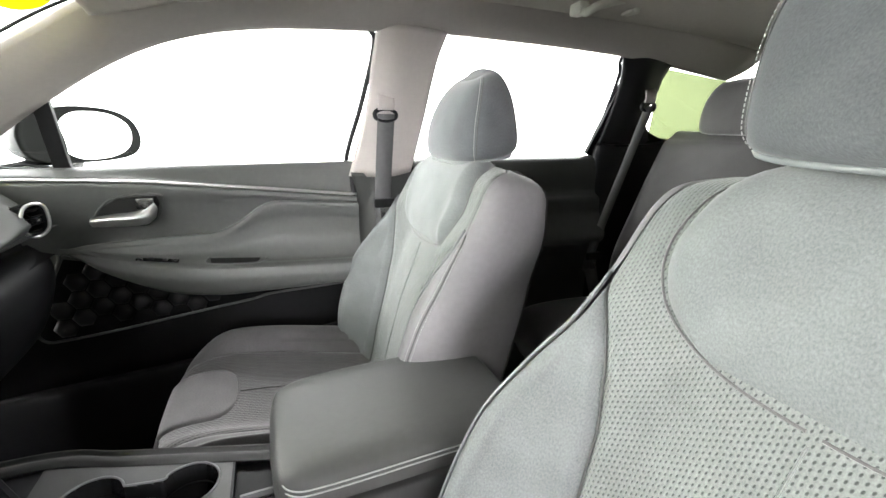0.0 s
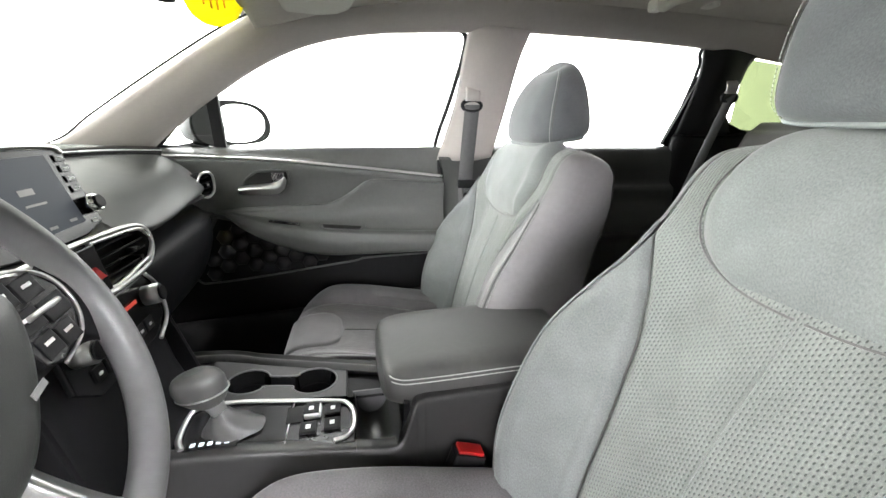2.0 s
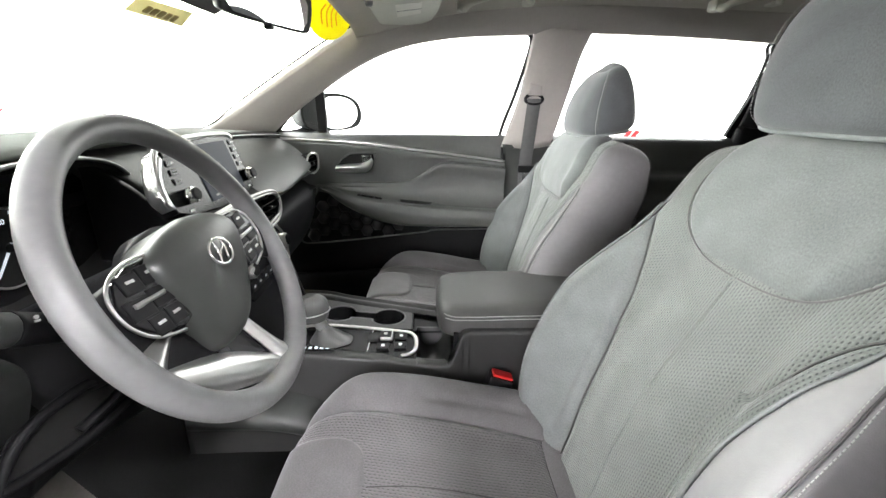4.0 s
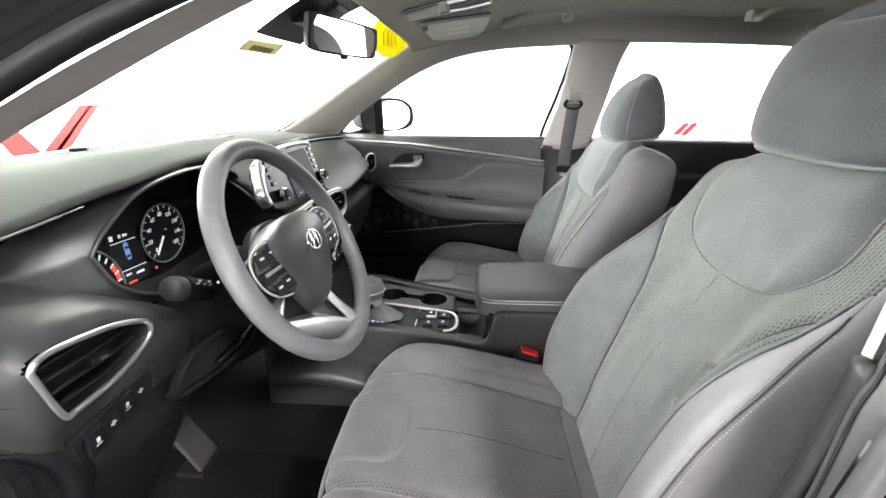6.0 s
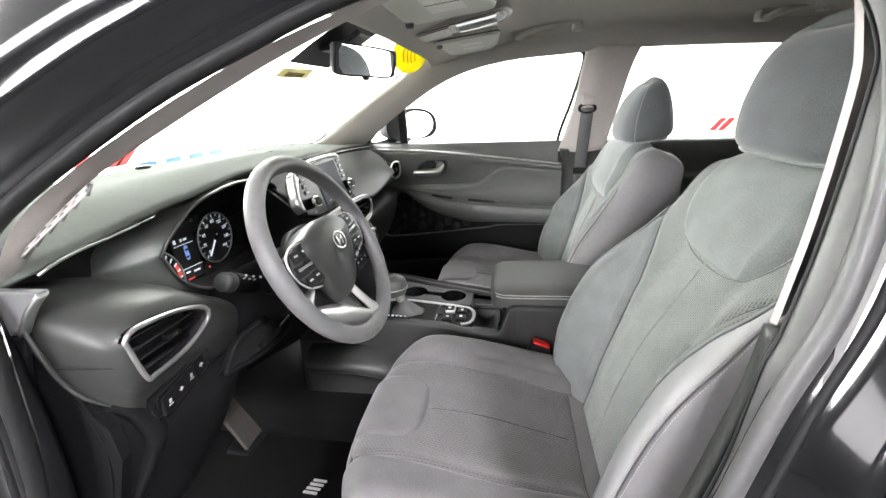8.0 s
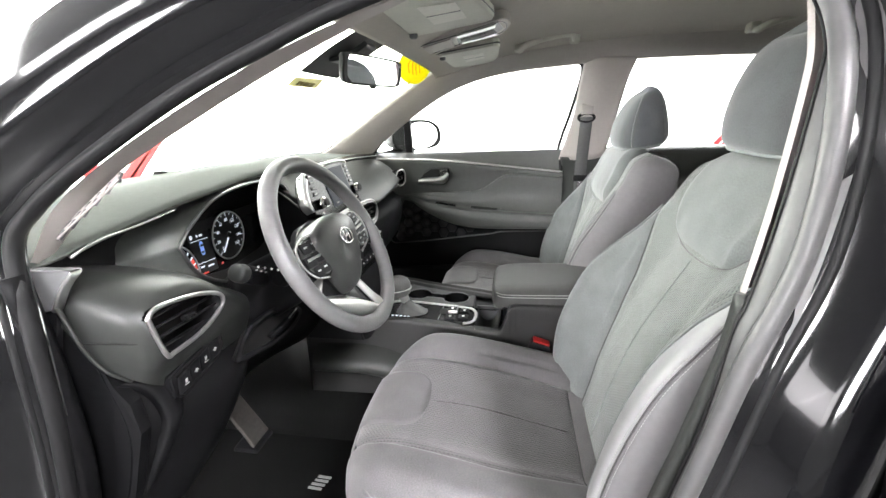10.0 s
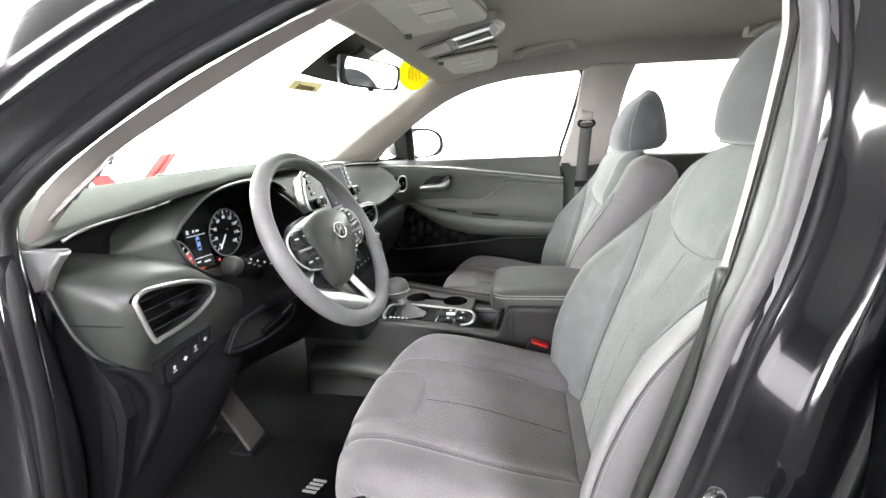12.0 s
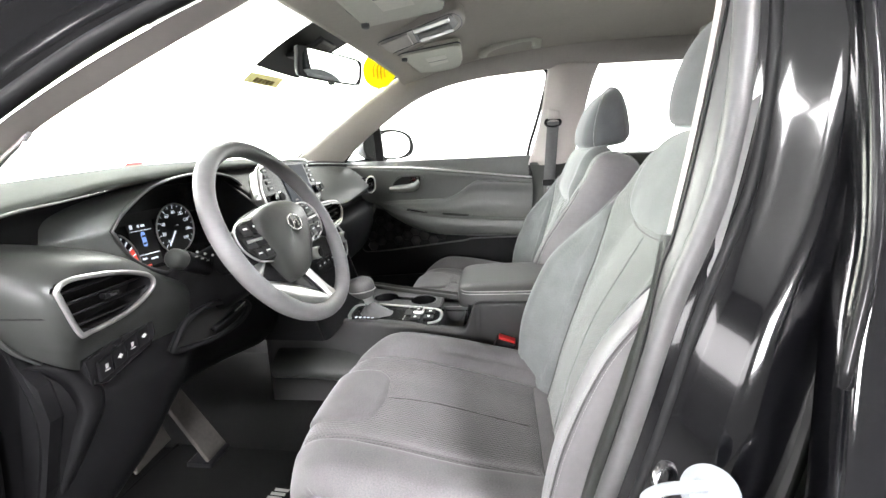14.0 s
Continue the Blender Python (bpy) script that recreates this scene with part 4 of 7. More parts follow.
    for k in range(4):
        y = -0.667 + 0.0235 * k
        z = 0.925 + 0.0052 * k
        b = part("button", plate([(-0.162, y - 0.011, z + 0.013), (-0.161, y + 0.0105, z + 0.0175), (-0.163, y + 0.0105, z - 0.0125), (-0.164, y - 0.011, z - 0.017)], (1, -0.1, -0.05), 0.006, 0.002), M_plastic, sp)
        for a, c2, dz in ((0.004, 0.0012, 0), (0.0016, 0.0035, 0.0)) if k % 2 else ((0.0022, 0.0035, 0.002), (0.004, 0.001, -0.004)):
            part("icon", plate([(-0.1563, y - a, z + c2 + dz), (-0.1563, y + a, z + c2 + dz), (-0.1575, y + a, z - c2 + dz), (-0.1575, y - a, z - c2 + dz)], (1, -0.1, -0.05), 0.0012, 0), M_white, b)
    # lower panels
    low = [[(-0.226, -0.738, 1.005), (-0.205, -0.738, 0.88), (-0.25, -0.738, 0.74), (-0.32, -0.738, 0.60), (-0.39, -0.738, 0.42)],
           [(-0.186, -0.66, 0.915), (-0.176, -0.655, 0.86), (-0.215, -0.655, 0.74), (-0.29, -0.65, 0.60), (-0.42, -0.65, 0.50)],
           [(-0.178, -0.58, 0.915), (-0.168, -0.58, 0.85), (-0.20, -0.58, 0.74), (-0.29, -0.58, 0.64), (-0.46, -0.58, 0.58)],
           [(-0.182, -0.50, 0.905), (-0.18, -0.50, 0.84), (-0.22, -0.50, 0.76), (-0.31, -0.50, 0.68), (-0.50, -0.50, 0.62)],
           [(-0.20, -0.42, 0.90), (-0.22, -0.42, 0.84), (-0.25, -0.42, 0.77), (-0.33, -0.42, 0.70), (-0.52, -0.42, 0.64)],
           [(-0.19, -0.30, 0.92), (-0.20, -0.30, 0.84), (-0.23, -0.30, 0.77), (-0.32, -0.30, 0.70), (-0.52, -0.30, 0.64)],
           [(-0.17, -0.16, 0.94), (-0.17, -0.16, 0.84), (-0.19, -0.16, 0.76), (-0.28, -0.16, 0.69), (-0.50, -0.16, 0.63)]]
    part("knee_panel", skin(low, 30, 50), M_plastic, d)
    edge_in = [(-0.205, -0.722, 0.958), (-0.192, -0.705, 0.945), (-0.182, -0.690, 0.915), (-0.178, -0.684, 0.875), (-0.190, -0.690, 0.835), (-0.230, -0.700, 0.760), (-0.290, -0.706, 0.66), (-0.36, -0.71, 0.55)]
    part("knee_edge", skin([[Vector(q) + Vector((-0.010, -0.014, 0)), Vector(q) + Vector((0.004, -0.010, 0.001)), Vector(q) + Vector((0.008, 0.004, 0.002)), Vector(q) + Vector((0.002, 0.020, 0.003)), Vector(q) + Vector((-0.012, 0.030, 0.002))] for q in edge_in], 16, 50), M_plastic, d, "rounded knee panel edge")
    part("pod_edge", tube([(-0.236, -0.752, 1.092), (-0.226, -0.752, 1.060), (-0.218, -0.748, 1.020), (-0.206, -0.738, 0.985), (-0.196, -0.718, 0.957)], 0.003, 8, 30), M_soft, d)
    # recess under the column with a lever
    rc_pts = [(-0.160, -0.545, 0.886), (-0.152, -0.514, 0.926), (-0.146, -0.470, 0.936), (-0.142, -0.420, 0.930), (-0.140, -0.345, 0.896), (-0.146, -0.368, 0.868), (-0.154, -0.44, 0.862), (-0.160, -0.512, 0.874)]
    rc = part("lever_recess", tube(rc_pts, 0.006, 8, 70, True), M_plastic, d)
    # Black sheet close behind the rim imitates the shade of a deep recess.
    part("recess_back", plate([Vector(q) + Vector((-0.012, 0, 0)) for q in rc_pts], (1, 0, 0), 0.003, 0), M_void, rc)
    part("lever", tube([(-0.148, -0.455, 0.884), (-0.136, -0.42, 0.896), (-0.132, -0.375, 0.906)], 0.007, 8, 12, flat=0.6), M_plastic, rc, "black release lever")
    part("lever_edge", tube([(-0.130, -0.405, 0.903), (-0.127, -0.372, 0.911)], 0.0016, 6, 6), M_satin, rc)
    # centre stack
    stack = []
    for y in (-0.16, -0.14, 0.0, 0.13, 0.155):
        e = 0.03 if abs(y) > 0.15 else 0.0
        stack.append([(-0.30, y, 1.175), (-0.22 - e, y, 1.12), (-0.165 - e, y, 1.075), (-0.128 - e, y, 1.045), (-0.118 - e, y, 0.98), (-0.108 - e, y, 0.93), (-0.10 - e, y, 0.88), (-0.085 - e, y, 0.80), (-0.05 - e, y, 0.715)])
    CV1 = [(-0.130, 0.035, 1.052), (-0.122, 0.155, 1.046), (-0.118, 0.178, 1.034), (-0.112, 0.186, 1.018), (-0.112, 0.172, 0.998), (-0.114, 0.150, 0.988), (-0.116, 0.035, 0.982)]
    CV2 = [(-0.130, -0.035, 1.052), (-0.124, -0.135, 1.048), (-0.116, -0.152, 1.020), (-0.114, -0.135, 0.988), (-0.116, -0.035, 0.982)]
    part("centre_face", cut(cut(skin(stack, 110, 60), CV1), CV2), M_plastic, d)
    part("side_face", plate([(-0.30, -0.162, 1.172), (-0.225, -0.162, 1.118), (-0.14, -0.162, 1.045), (-0.112, -0.162, 0.93), (-0.06, -0.162, 0.72), (-0.30, -0.162, 0.72)], (0, -1, 0), 0.01, 0.003), M_plastic, d)
    part("side_face", plate([(-0.115, 0.150, 1.0), (-0.105, 0.152, 0.92), (-0.045, 0.165, 0.71), (-0.30, 0.165, 0.71), (-0.30, 0.152, 1.0)], (0, 1, 0), 0.012, 0.003), M_plastic, d)
    # screen unit
    way = Vector((0.93, -0.10, 0.32)).normalized()
    sc = lambda y, z, off=0.0: Vector((-0.150 - 0.30 * (z - 1.10), y, z)) + way * off
    shape = [(-0.185, 1.158), (-0.165, 1.176), (-0.124, 1.186), (0.0, 1.190), (0.085, 1.186), (0.100, 1.178), (0.112, 1.10), (0.114, 1.072), (0.06, 1.060), (-0.06, 1.060), (-0.15, 1.068), (-0.188, 1.080), (-0.203, 1.11)]
    un = part("screen_unit", plate([sc(y, z, -0.03) for y, z in shape], way, 0.03, 0.003), M_gloss, d, "screen in a gloss black surround")
    part("surround_trim", tube([sc(y, z, 0.0) for y, z in ((-0.200, 1.092), (-0.206, 1.11), (-0.192, 1.155), (-0.168, 1.180), (-0.124, 1.190), (0.0, 1.193), (0.085, 1.189), (0.103, 1.180))], 0.0045, 8, 60), M_satin, un, "silver edge trim")
    part("cheek", skin([[sc(-0.200, 1.088, -0.02), sc(-0.199, 1.089, 0.002), sc(-0.194, 1.090, 0.004)], [sc(-0.215, 1.11, -0.02), sc(-0.209, 1.112, 0.003), sc(-0.199, 1.114, 0.005)], [sc(-0.206, 1.142, -0.02), sc(-0.200, 1.144, 0.003), sc(-0.190, 1.140, 0.005)], [sc(-0.184, 1.172, -0.02), sc(-0.178, 1.172, 0.003), sc(-0.170, 1.164, 0.005)]], 10, 24, thick=0.003), M_satin, un, "silver side cheek")
    part("glass", plate([sc(-0.085, 1.178, 0.0005), sc(0.062, 1.178, 0.0005), sc(0.070, 1.080, 0.0005), sc(-0.075, 1.076, 0.0005)], way, 0.002, 0.0008), M_screen, un, "dim dark display")
    for y, z, a, b in ((-0.01, 1.135, 0.014, 0.004), (-0.005, 1.118, 0.02, 0.0015), (-0.05, 1.085, 0.008, 0.002), (0.0, 1.085, 0.008, 0.002), (0.045, 1.087, 0.008, 0.002)):
        part("screen_text", plate([sc(y - a, z + b, 0.0028), sc(y + a, z + b, 0.0028), sc(y + a, z - b, 0.0028), sc(y - a, z - b, 0.0028)], way, 0.0004, 0), M_greyrubber, un)
    for y in (0.093, -0.150):
        kn = part("knob", disc(sc(y, 1.100, 0.010), way, 0.0135, 0.022, 24, 0.002), M_chrome, un, "chrome rotary knob")
        part("cap", disc(sc(y, 1.100, 0.0225), way, 0.0105, 0.004, 24, 0.001), M_plastic, kn)
        for k in range(4):
            z = 1.172 - 0.015 * k
            part("button", plate([sc(y - 0.012, z + 0.005, 0.0005), sc(y + 0.010, z + 0.005, 0.0005), sc(y + 0.010, z - 0.005, 0.0005), sc(y - 0.012, z - 0.005, 0.0005)], way, 0.002, 0.0006), M_gloss, un)
            part("button_print", plate([sc(y - 0.007, z + 0.0012, 0.0028), sc(y + 0.005, z + 0.0012, 0.0028), sc(y + 0.005, z - 0.0012, 0.0028), sc(y - 0.007, z - 0.0012, 0.0028)], way, 0.0004, 0), M_white, un)
        part("button_print", plate([sc(y - 0.006, 1.079, 0.001), sc(y + 0.006, 1.079, 0.001), sc(y + 0.006, 1.075, 0.001), sc(y - 0.006, 1.075, 0.001)], way, 0.0005, 0), M_white, un)
    # centre vents with the hazard switch between
    cw = Vector((1, 0.05, 0.18))
    vent("centre_vent", d, CV1, cw, 0.04, 4)
    vent("centre_vent", d, CV2, cw, 0.04, 4)
    part("hazard_panel", plate([(-0.126, -0.034, 1.052), (-0.126, 0.034, 1.052), (-0.112, 0.034, 0.982), (-0.112, -0.034, 0.982)], cw, 0.006, 0.002), M_gloss, d)
    part("hazard_switch", plate([(-0.1105, 0.002, 1.026), (-0.1085, 0.020, 1.006), (-0.1085, -0.016, 1.006)], cw, 0.005, 0.001), M_red, d, "red hazard triangle")
    part("vent_strip", tube([(-0.126, -0.15, 1.058), (-0.126, 0.0, 1.060), (-0.120, 0.158, 1.052), (-0.112, 0.190, 1.02), (-0.110, 0.155, 0.980), (-0.110, 0.0, 0.976), (-0.110, -0.15, 0.978)], 0.004, 8, 70), M_satin, d, "silver trim round the centre vents")
    cp = part("climate_panel", plate([(-0.112, -0.125, 0.972), (-0.112, 0.118, 0.972), (-0.106, 0.136, 0.945), (-0.096, 0.130, 0.895), (-0.092, 0.085, 0.872), (-0.092, -0.085, 0.872), (-0.098, -0.125, 0.90)], cw, 0.008, 0.003), M_gloss, d, "black climate control panel")
    for y in (-0.098, 0.098):
        kn = part("knob", disc((-0.086, y, 0.945), cw, 0.017, 0.028, 24, 0.002), M_satin, cp, "silver rotary knob")
        part("cap", disc((-0.070, y, 0.948), cw, 0.013, 0.004, 24, 0.001), M_plastic, kn)
    for k in range(6):
        y = -0.075 + 0.03 * k
        part("button", plate([(-0.094, y - 0.012, 0.912), (-0.094, y + 0.012, 0.912), (-0.090, y + 0.012, 0.892), (-0.090, y - 0.012, 0.892)], cw, 0.005, 0.001), M_plastic, cp)
        part("button_print", plate([(-0.0875, y - 0.004, 0.904), (-0.0875, y + 0.004, 0.904), (-0.0868, y + 0.004, 0.900), (-0.0868, y - 0.004, 0.900)], cw, 0.0012, 0), M_white, cp)
    part("readout", plate([(-0.097, 0.03, 0.950), (-0.097, 0.065, 0.950), (-0.096, 0.065, 0.944), (-0.096, 0.03, 0.944)], cw, 0.001, 0), M_amber, cp)
    part("panel_trim", tube([(-0.104, 0.124, 0.975), (-0.096, 0.142, 0.945), (-0.086, 0.136, 0.893), (-0.082, 0.090, 0.866)], 0.0035, 8, 24), M_satin, cp, "silver corner trim")
    # passenger side
    pas = [[(-0.29, 0.10, 1.168), (-0.24, 0.10, 1.140), (-0.18, 0.11, 1.095), (-0.135, 0.12, 1.058), (-0.13, 0.12, 1.045)],
           [(-0.29, 0.24, 1.166), (-0.24, 0.24, 1.142), (-0.17, 0.24, 1.092), (-0.118, 0.24, 1.040), (-0.125, 0.24, 1.024)],
           [(-0.29, 0.40, 1.162), (-0.24, 0.40, 1.140), (-0.17, 0.40, 1.098), (-0.118, 0.40, 1.050), (-0.128, 0.40, 1.034)],
           [(-0.29, 0.58, 1.152), (-0.24, 0.58, 1.130), (-0.18, 0.58, 1.100), (-0.135, 0.58, 1.062), (-0.140, 0.58, 1.042)],
           [(-0.29, 0.70, 1.142), (-0.25, 0.70, 1.125), (-0.21, 0.70, 1.098), (-0.18, 0.70, 1.062), (-0.18, 0.70, 1.040)]]
    sv = Vector((0.50, 0.86, 0))
    SV = [Vector((-0.135, 0.605, 1.060)) + sv * a + Vector((0, 0, b)) for a, b in ((-0.030, 0.002), (-0.014, 0.030), (0.012, 0.034), (0.026, 0.020), (0.025, -0.016), (0.004, -0.032), (-0.019, -0.025))]
    part("passenger_pad", cut(skin(pas, 70, 110), [SV[0].lerp(SV[3], 0.5).lerp(p, 0.86) for p in SV]), M_soft, d, "dark green-grey soft passenger pad")
    bl = [[(-0.285, y, z + 0.012), (-0.272, y, z + 0.004), (-0.275, y, z - 0.014)] for y, z in ((0.10, 1.170), (0.4, 1.164), (0.72, 1.146))]
    part("shadow_strip", skin(bl, 6, 12), M_gloss, d)
    part("silver_line", tube([(-0.270, 0.11, 1.172), (-0.270, 0.4, 1.166), (-0.272, 0.72, 1.148)], 0.0018, 6, 20), M_satin, d)
    vent("side_vent", d, SV, (0.86, -0.50, 0.05), 0.035, 4, frame_r=0.0035)
    gap = [[(-0.125, y, 1.036), (-0.19, y, 1.022), (-0.195, y, 0.985), (-0.145, y, 0.968)] for y in (0.13, 0.3, 0.5, 0.68)]
    part("shelf_gap", skin(gap, 10, 10), M_plastic, d)
    gb = [[(-0.20, y, 0.99), (-0.145 - k, y, 0.972), (-0.128 - k, y, 0.945), (-0.135 - k, y, 0.88), (-0.18 - k, y, 0.79), (-0.30, y, 0.72), (-0.5, y, 0.70)] for y, k in ((0.14, 0.01), (0.18, 0.0), (0.4, 0.0), (0.6, 0.01), (0.70, 0.035))]
    part("glovebox", skin(gb, 30, 30), M_plastic, d, "black glovebox lid")
    part("end_cap", plate([(-0.265, -0.742, 1.140), (-0.192, -0.742, 1.141), (-0.238, -0.742, 1.084), (-0.30, -0.742, 1.075)], (0, -1, 0), 0.012, 0.003), M_greyplastic, d, "grey plastic dashboard end cap")
    part("end_cap", plate([(-0.30, -0.742, 1.072), (-0.240, -0.742, 1.081), (-0.262, -0.742, 1.02), (-0.275, -0.742, 0.93), (-0.32, -0.742, 0.80), (-0.36, -0.742, 0.80)], (0, -1, 0), 0.008, 0.003), M_plastic, d, "black plastic dashboard end cap")
    part("end_blade", tube([(-0.193, -0.748, 1.138), (-0.216, -0.750, 1.115), (-0.240, -0.748, 1.084)], 0.008, 8, 14, flat=0.5), M_satin, d, "silver blade end")
    part("side_cover", plate([(-0.252, -0.730, 1.075), (-0.205, -0.738, 0.957), (-0.190, -0.735, 0.93), (-0.186, -0.735, 0.88), (-0.23, -0.735, 0.76), (-0.32, -0.735, 0.58), (-0.42, -0.735, 0.52), (-0.42, -0.730, 1.05)], (0, 1, 0), 0.02, 0.004), M_plastic, d, "black fuse box cover")
    part("firewall", block((-0.98, -0.74, 0.30), (-0.86, 0.74, 1.10), 0.01), M_carpet, d, "black carpeted bulkhead")


M_greyplastic = shade("grey_plastic", (0.13, 0.13, 0.135), 0.5, grain=0.35, var=0.08)
dash()


# ---- console ----
def console():
    c = thing("centre_console", "black centre console with cup holders and silver bezel", "console", (0.1, 0.09, 0.3))
    side = []
    for x, zt, y0 in ((-0.30, 0.70, -0.050), (-0.15, 0.715, -0.046), (0.0, 0.722, -0.048), (0.20, 0.719, -0.070), (0.265, 0.715, -0.078), (0.298, 0.713, -0.078), (0.316, 0.722, -0.076), (0.328, 0.752, -0.072), (0.338, 0.778, -0.068), (0.352, 0.787, -0.064), (0.40, 0.789, -0.060), (0.68, 0.792, -0.058)):
        side.append([(x, y0 + 0.028, zt - 0.001), (x, y0 + 0.008, zt), (x, y0 + 0.001, zt - 0.006), (x, y0 - 0.001, zt - 0.03), (x, y0 - 0.003, zt - 0.08), (x, y0 - 0.006, 0.50), (x, y0 - 0.012, 0.32)])
    part("side_panel", skin(side, 30, 90, thick=0.006), M_console, c, "black side panel")
    far = lambda x: 0.238 - 0.322 * max(x, -0.06)
    side2 = [[(x, far(x) - 0.010, 0.722), (x, far(x) - 0.004, 0.730), (x, far(x) + 0.006, 0.730), (x, far(x) + 0.014, 0.718), (x, far(x) + 0.020, 0.5), (x, far(x) + 0.024, 0.32)] for x in (-0.30, -0.06, 0.05, 0.15, 0.25, 0.33)]
    part("side_panel", skin(side2, 24, 30, thick=0.004), M_console, c)
    part("rear_side_panel", skin([[(x, 0.212, 0.775), (x, 0.222, 0.76), (x, 0.224, 0.5), (x, 0.226, 0.32)] for x in (0.31, 0.50, 0.68)], 14, 8, thick=0.004), M_console, c)
    kn = [[(x, -0.046, z + 0.010), (x, -0.085, z - 0.004), (x, -0.108, z - 0.030), (x, -0.104, z - 0.060), (x, -0.060, z - 0.085)] for x, z in ((-0.26, 0.625), (-0.1, 0.625), (0.0, 0.605), (0.04, 0.58))]
    part("knee_pad", skin(kn, 16, 24), M_soft, c, "soft knee pad")
    # deck with real cup wells
    part("deck_front", plate([(-0.30, -0.045, 0.711), (-0.30, 0.252, 0.711), (-0.055, 0.252, 0.711), (-0.055, -0.04, 0.711)], (0, 0, 1), 0.006, 0), M_plastic, c)
    part("deck_rear", plate([(0.224, 0.078, 0.705), (0.224, 0.162, 0.705), (0.33, 0.130, 0.705), (0.33, 0.078, 0.705)], (0, 0, 1), 0.006, 0), M_plastic, c)
    cups = ((0.030, 0.152, 0.0415), (0.160, 0.131, 0.0435))
    tilt = math.atan2(cups[1][1] - cups[0][1], cups[1][0] - cups[0][0])
    rows = []
    for i in range(113):
        x = -0.056 + 0.279 * i / 112
        near, end = 0.090 - 0.10 * max(0, x), far(x) - 0.008
        row = []
        for j in range(69):
            y = near + (end - near) * j / 68
            deep = 0.0
            for a, b, r in cups:
                deep = max(deep, 0.085 * min(1, max(0, (r - math.hypot(x - a, y - b)) / 0.005)))
            mid = cups[0][1] + (x - cups[0][0]) * math.tan(tilt)
            if cups[0][0] < x < cups[1][0]:
                deep = max(deep, 0.032 * min(1, max(0, (0.015 - abs(y - mid)) / 0.004)))
            row.append((x, y, 0.722 - deep))
        rows.append(row)
    deck, wells = grid(rows), grid(rows)
    for bm, low in ((deck, True), (wells, False)):
        bmesh.ops.delete(bm, geom=[f for f in bm.faces if (f.calc_center_median().z < 0.7205) == low], context="FACES")
    tray = part("cup_tray", deck, M_console, c, "cup tray with two round wells")
    part("cup_well", wells, M_gloss, tray, "black cup wells")
    part("tray_end", plate([(0.2225, 0.066, 0.7225), (0.2225, 0.158, 0.7225), (0.2225, 0.158, 0.69), (0.2225, 0.066, 0.69)], (1, 0, 0), 0.004, 0.001), M_plastic, tray)
    ring = [(cups[0][0] + 0.0425 * math.cos(tilt + k), cups[0][1] + 0.0425 * math.sin(tilt + k)) for k in (radians(24 + 12 * i) for i in range(27))]
    ring += [(cups[1][0] + 0.0445 * math.cos(tilt + k), cups[1][1] + 0.0445 * math.sin(tilt + k)) for k in (radians(204 + 12 * i) for i in range(27))]
    part("cup_rim", tube([(x, y, 0.7228) for x, y in ring], 0.0018, 6, 140, True), M_greyplastic, tray, "thin grey rim round both wells")
    for a, b, r in cups:
        part("cup_liner", disc((a, b, 0.640), (0, 0, 1), r - 0.007, 0.004, 24, 0), M_void, tray)
        part("liner_step", tube([(a + (r - 0.004) * math.cos(k), b + (r - 0.004) * math.sin(k), 0.690) for k in (2 * math.pi * q / 24 for q in range(24))], 0.0025, 6, 48, True), M_gloss, tray)
    # shifter deck in its silver bezel, open towards the driver
    part("shift_plate", plate([(-0.055, -0.034, 0.711), (-0.055, 0.09, 0.711), (0.03, 0.089, 0.711), (0.21, 0.064, 0.711), (0.238, 0.04, 0.711), (0.238, -0.055, 0.711), (0.20, -0.058, 0.711)], (0, 0, 1), 0.008, 0.001), M_gloss, c, "gloss black shifter plate")
    bz = [(-0.034, -0.026), (-0.046, 0.0), (-0.050, 0.055), (-0.043, 0.078), (-0.022, 0.086), (0.03, 0.0865), (0.12, 0.072), (0.202, 0.056), (0.226, 0.044), (0.237, 0.016), (0.236, -0.022), (0.224, -0.044), (0.204, -0.051)]
    part("bezel", tube([(x, y, 0.7225) for x, y in bz], 0.0052, 8, 120, flat=0.6, up=(0, 0, 1)), M_satin, c, "satin silver shifter bezel")
    part("divider", tube([(0.128, 0.066, 0.7195), (0.124, -0.045, 0.7195)], 0.0012, 6, 4), M_satin, c)
    # leather boot and knob
    bo = [[(0.035 - 0.02 * t + r * math.cos(a), 0.018 + 0.8 * r * math.sin(a) + 0.0035 * math.sin(5 * a + 7 * t) * (1 - t), 0.722 + 0.040 * t) for a in (2 * math.pi * k / 20 for k in range(20))] for t, r in ((0, 0.050), (0.15, 0.044), (0.4, 0.032), (0.7, 0.020), (1.0, 0.014))]
    sh = thing("gear_shifter", "black gear shifter with a silver collar and leather boot", "gear shifter", (0.02, 0.018, 0.722))
    part("boot", skin(bo, 40, 20, True), M_darkvinyl, sh, "folded black leather boot")
    part("collar", tube([(0.016, 0.018, 0.754), (0.006, 0.017, 0.782)], lambda t: 0.013 + 0.004 * t, 14, 6), M_satin, sh, "silver collar")
    kb = []
    for z, x, rx, ry in ((0.772, 0.008, 0.010, 0.010), (0.777, 0.004, 0.024, 0.020), (0.792, -0.004, 0.038, 0.028), (0.812, -0.008, 0.042, 0.031), (0.828, -0.010, 0.036, 0.027), (0.838, -0.012, 0.016, 0.013)):
        kb.append([(x + rx * math.cos(a), 0.016 + ry * math.sin(a), z + 0.004 * math.cos(a)) for a in (2 * math.pi * k / 16 for k in range(16))])
    kb = part("knob", skin(kb, 32, 22, True, True), M_darkvinyl, sh, "rounded black leather knob")
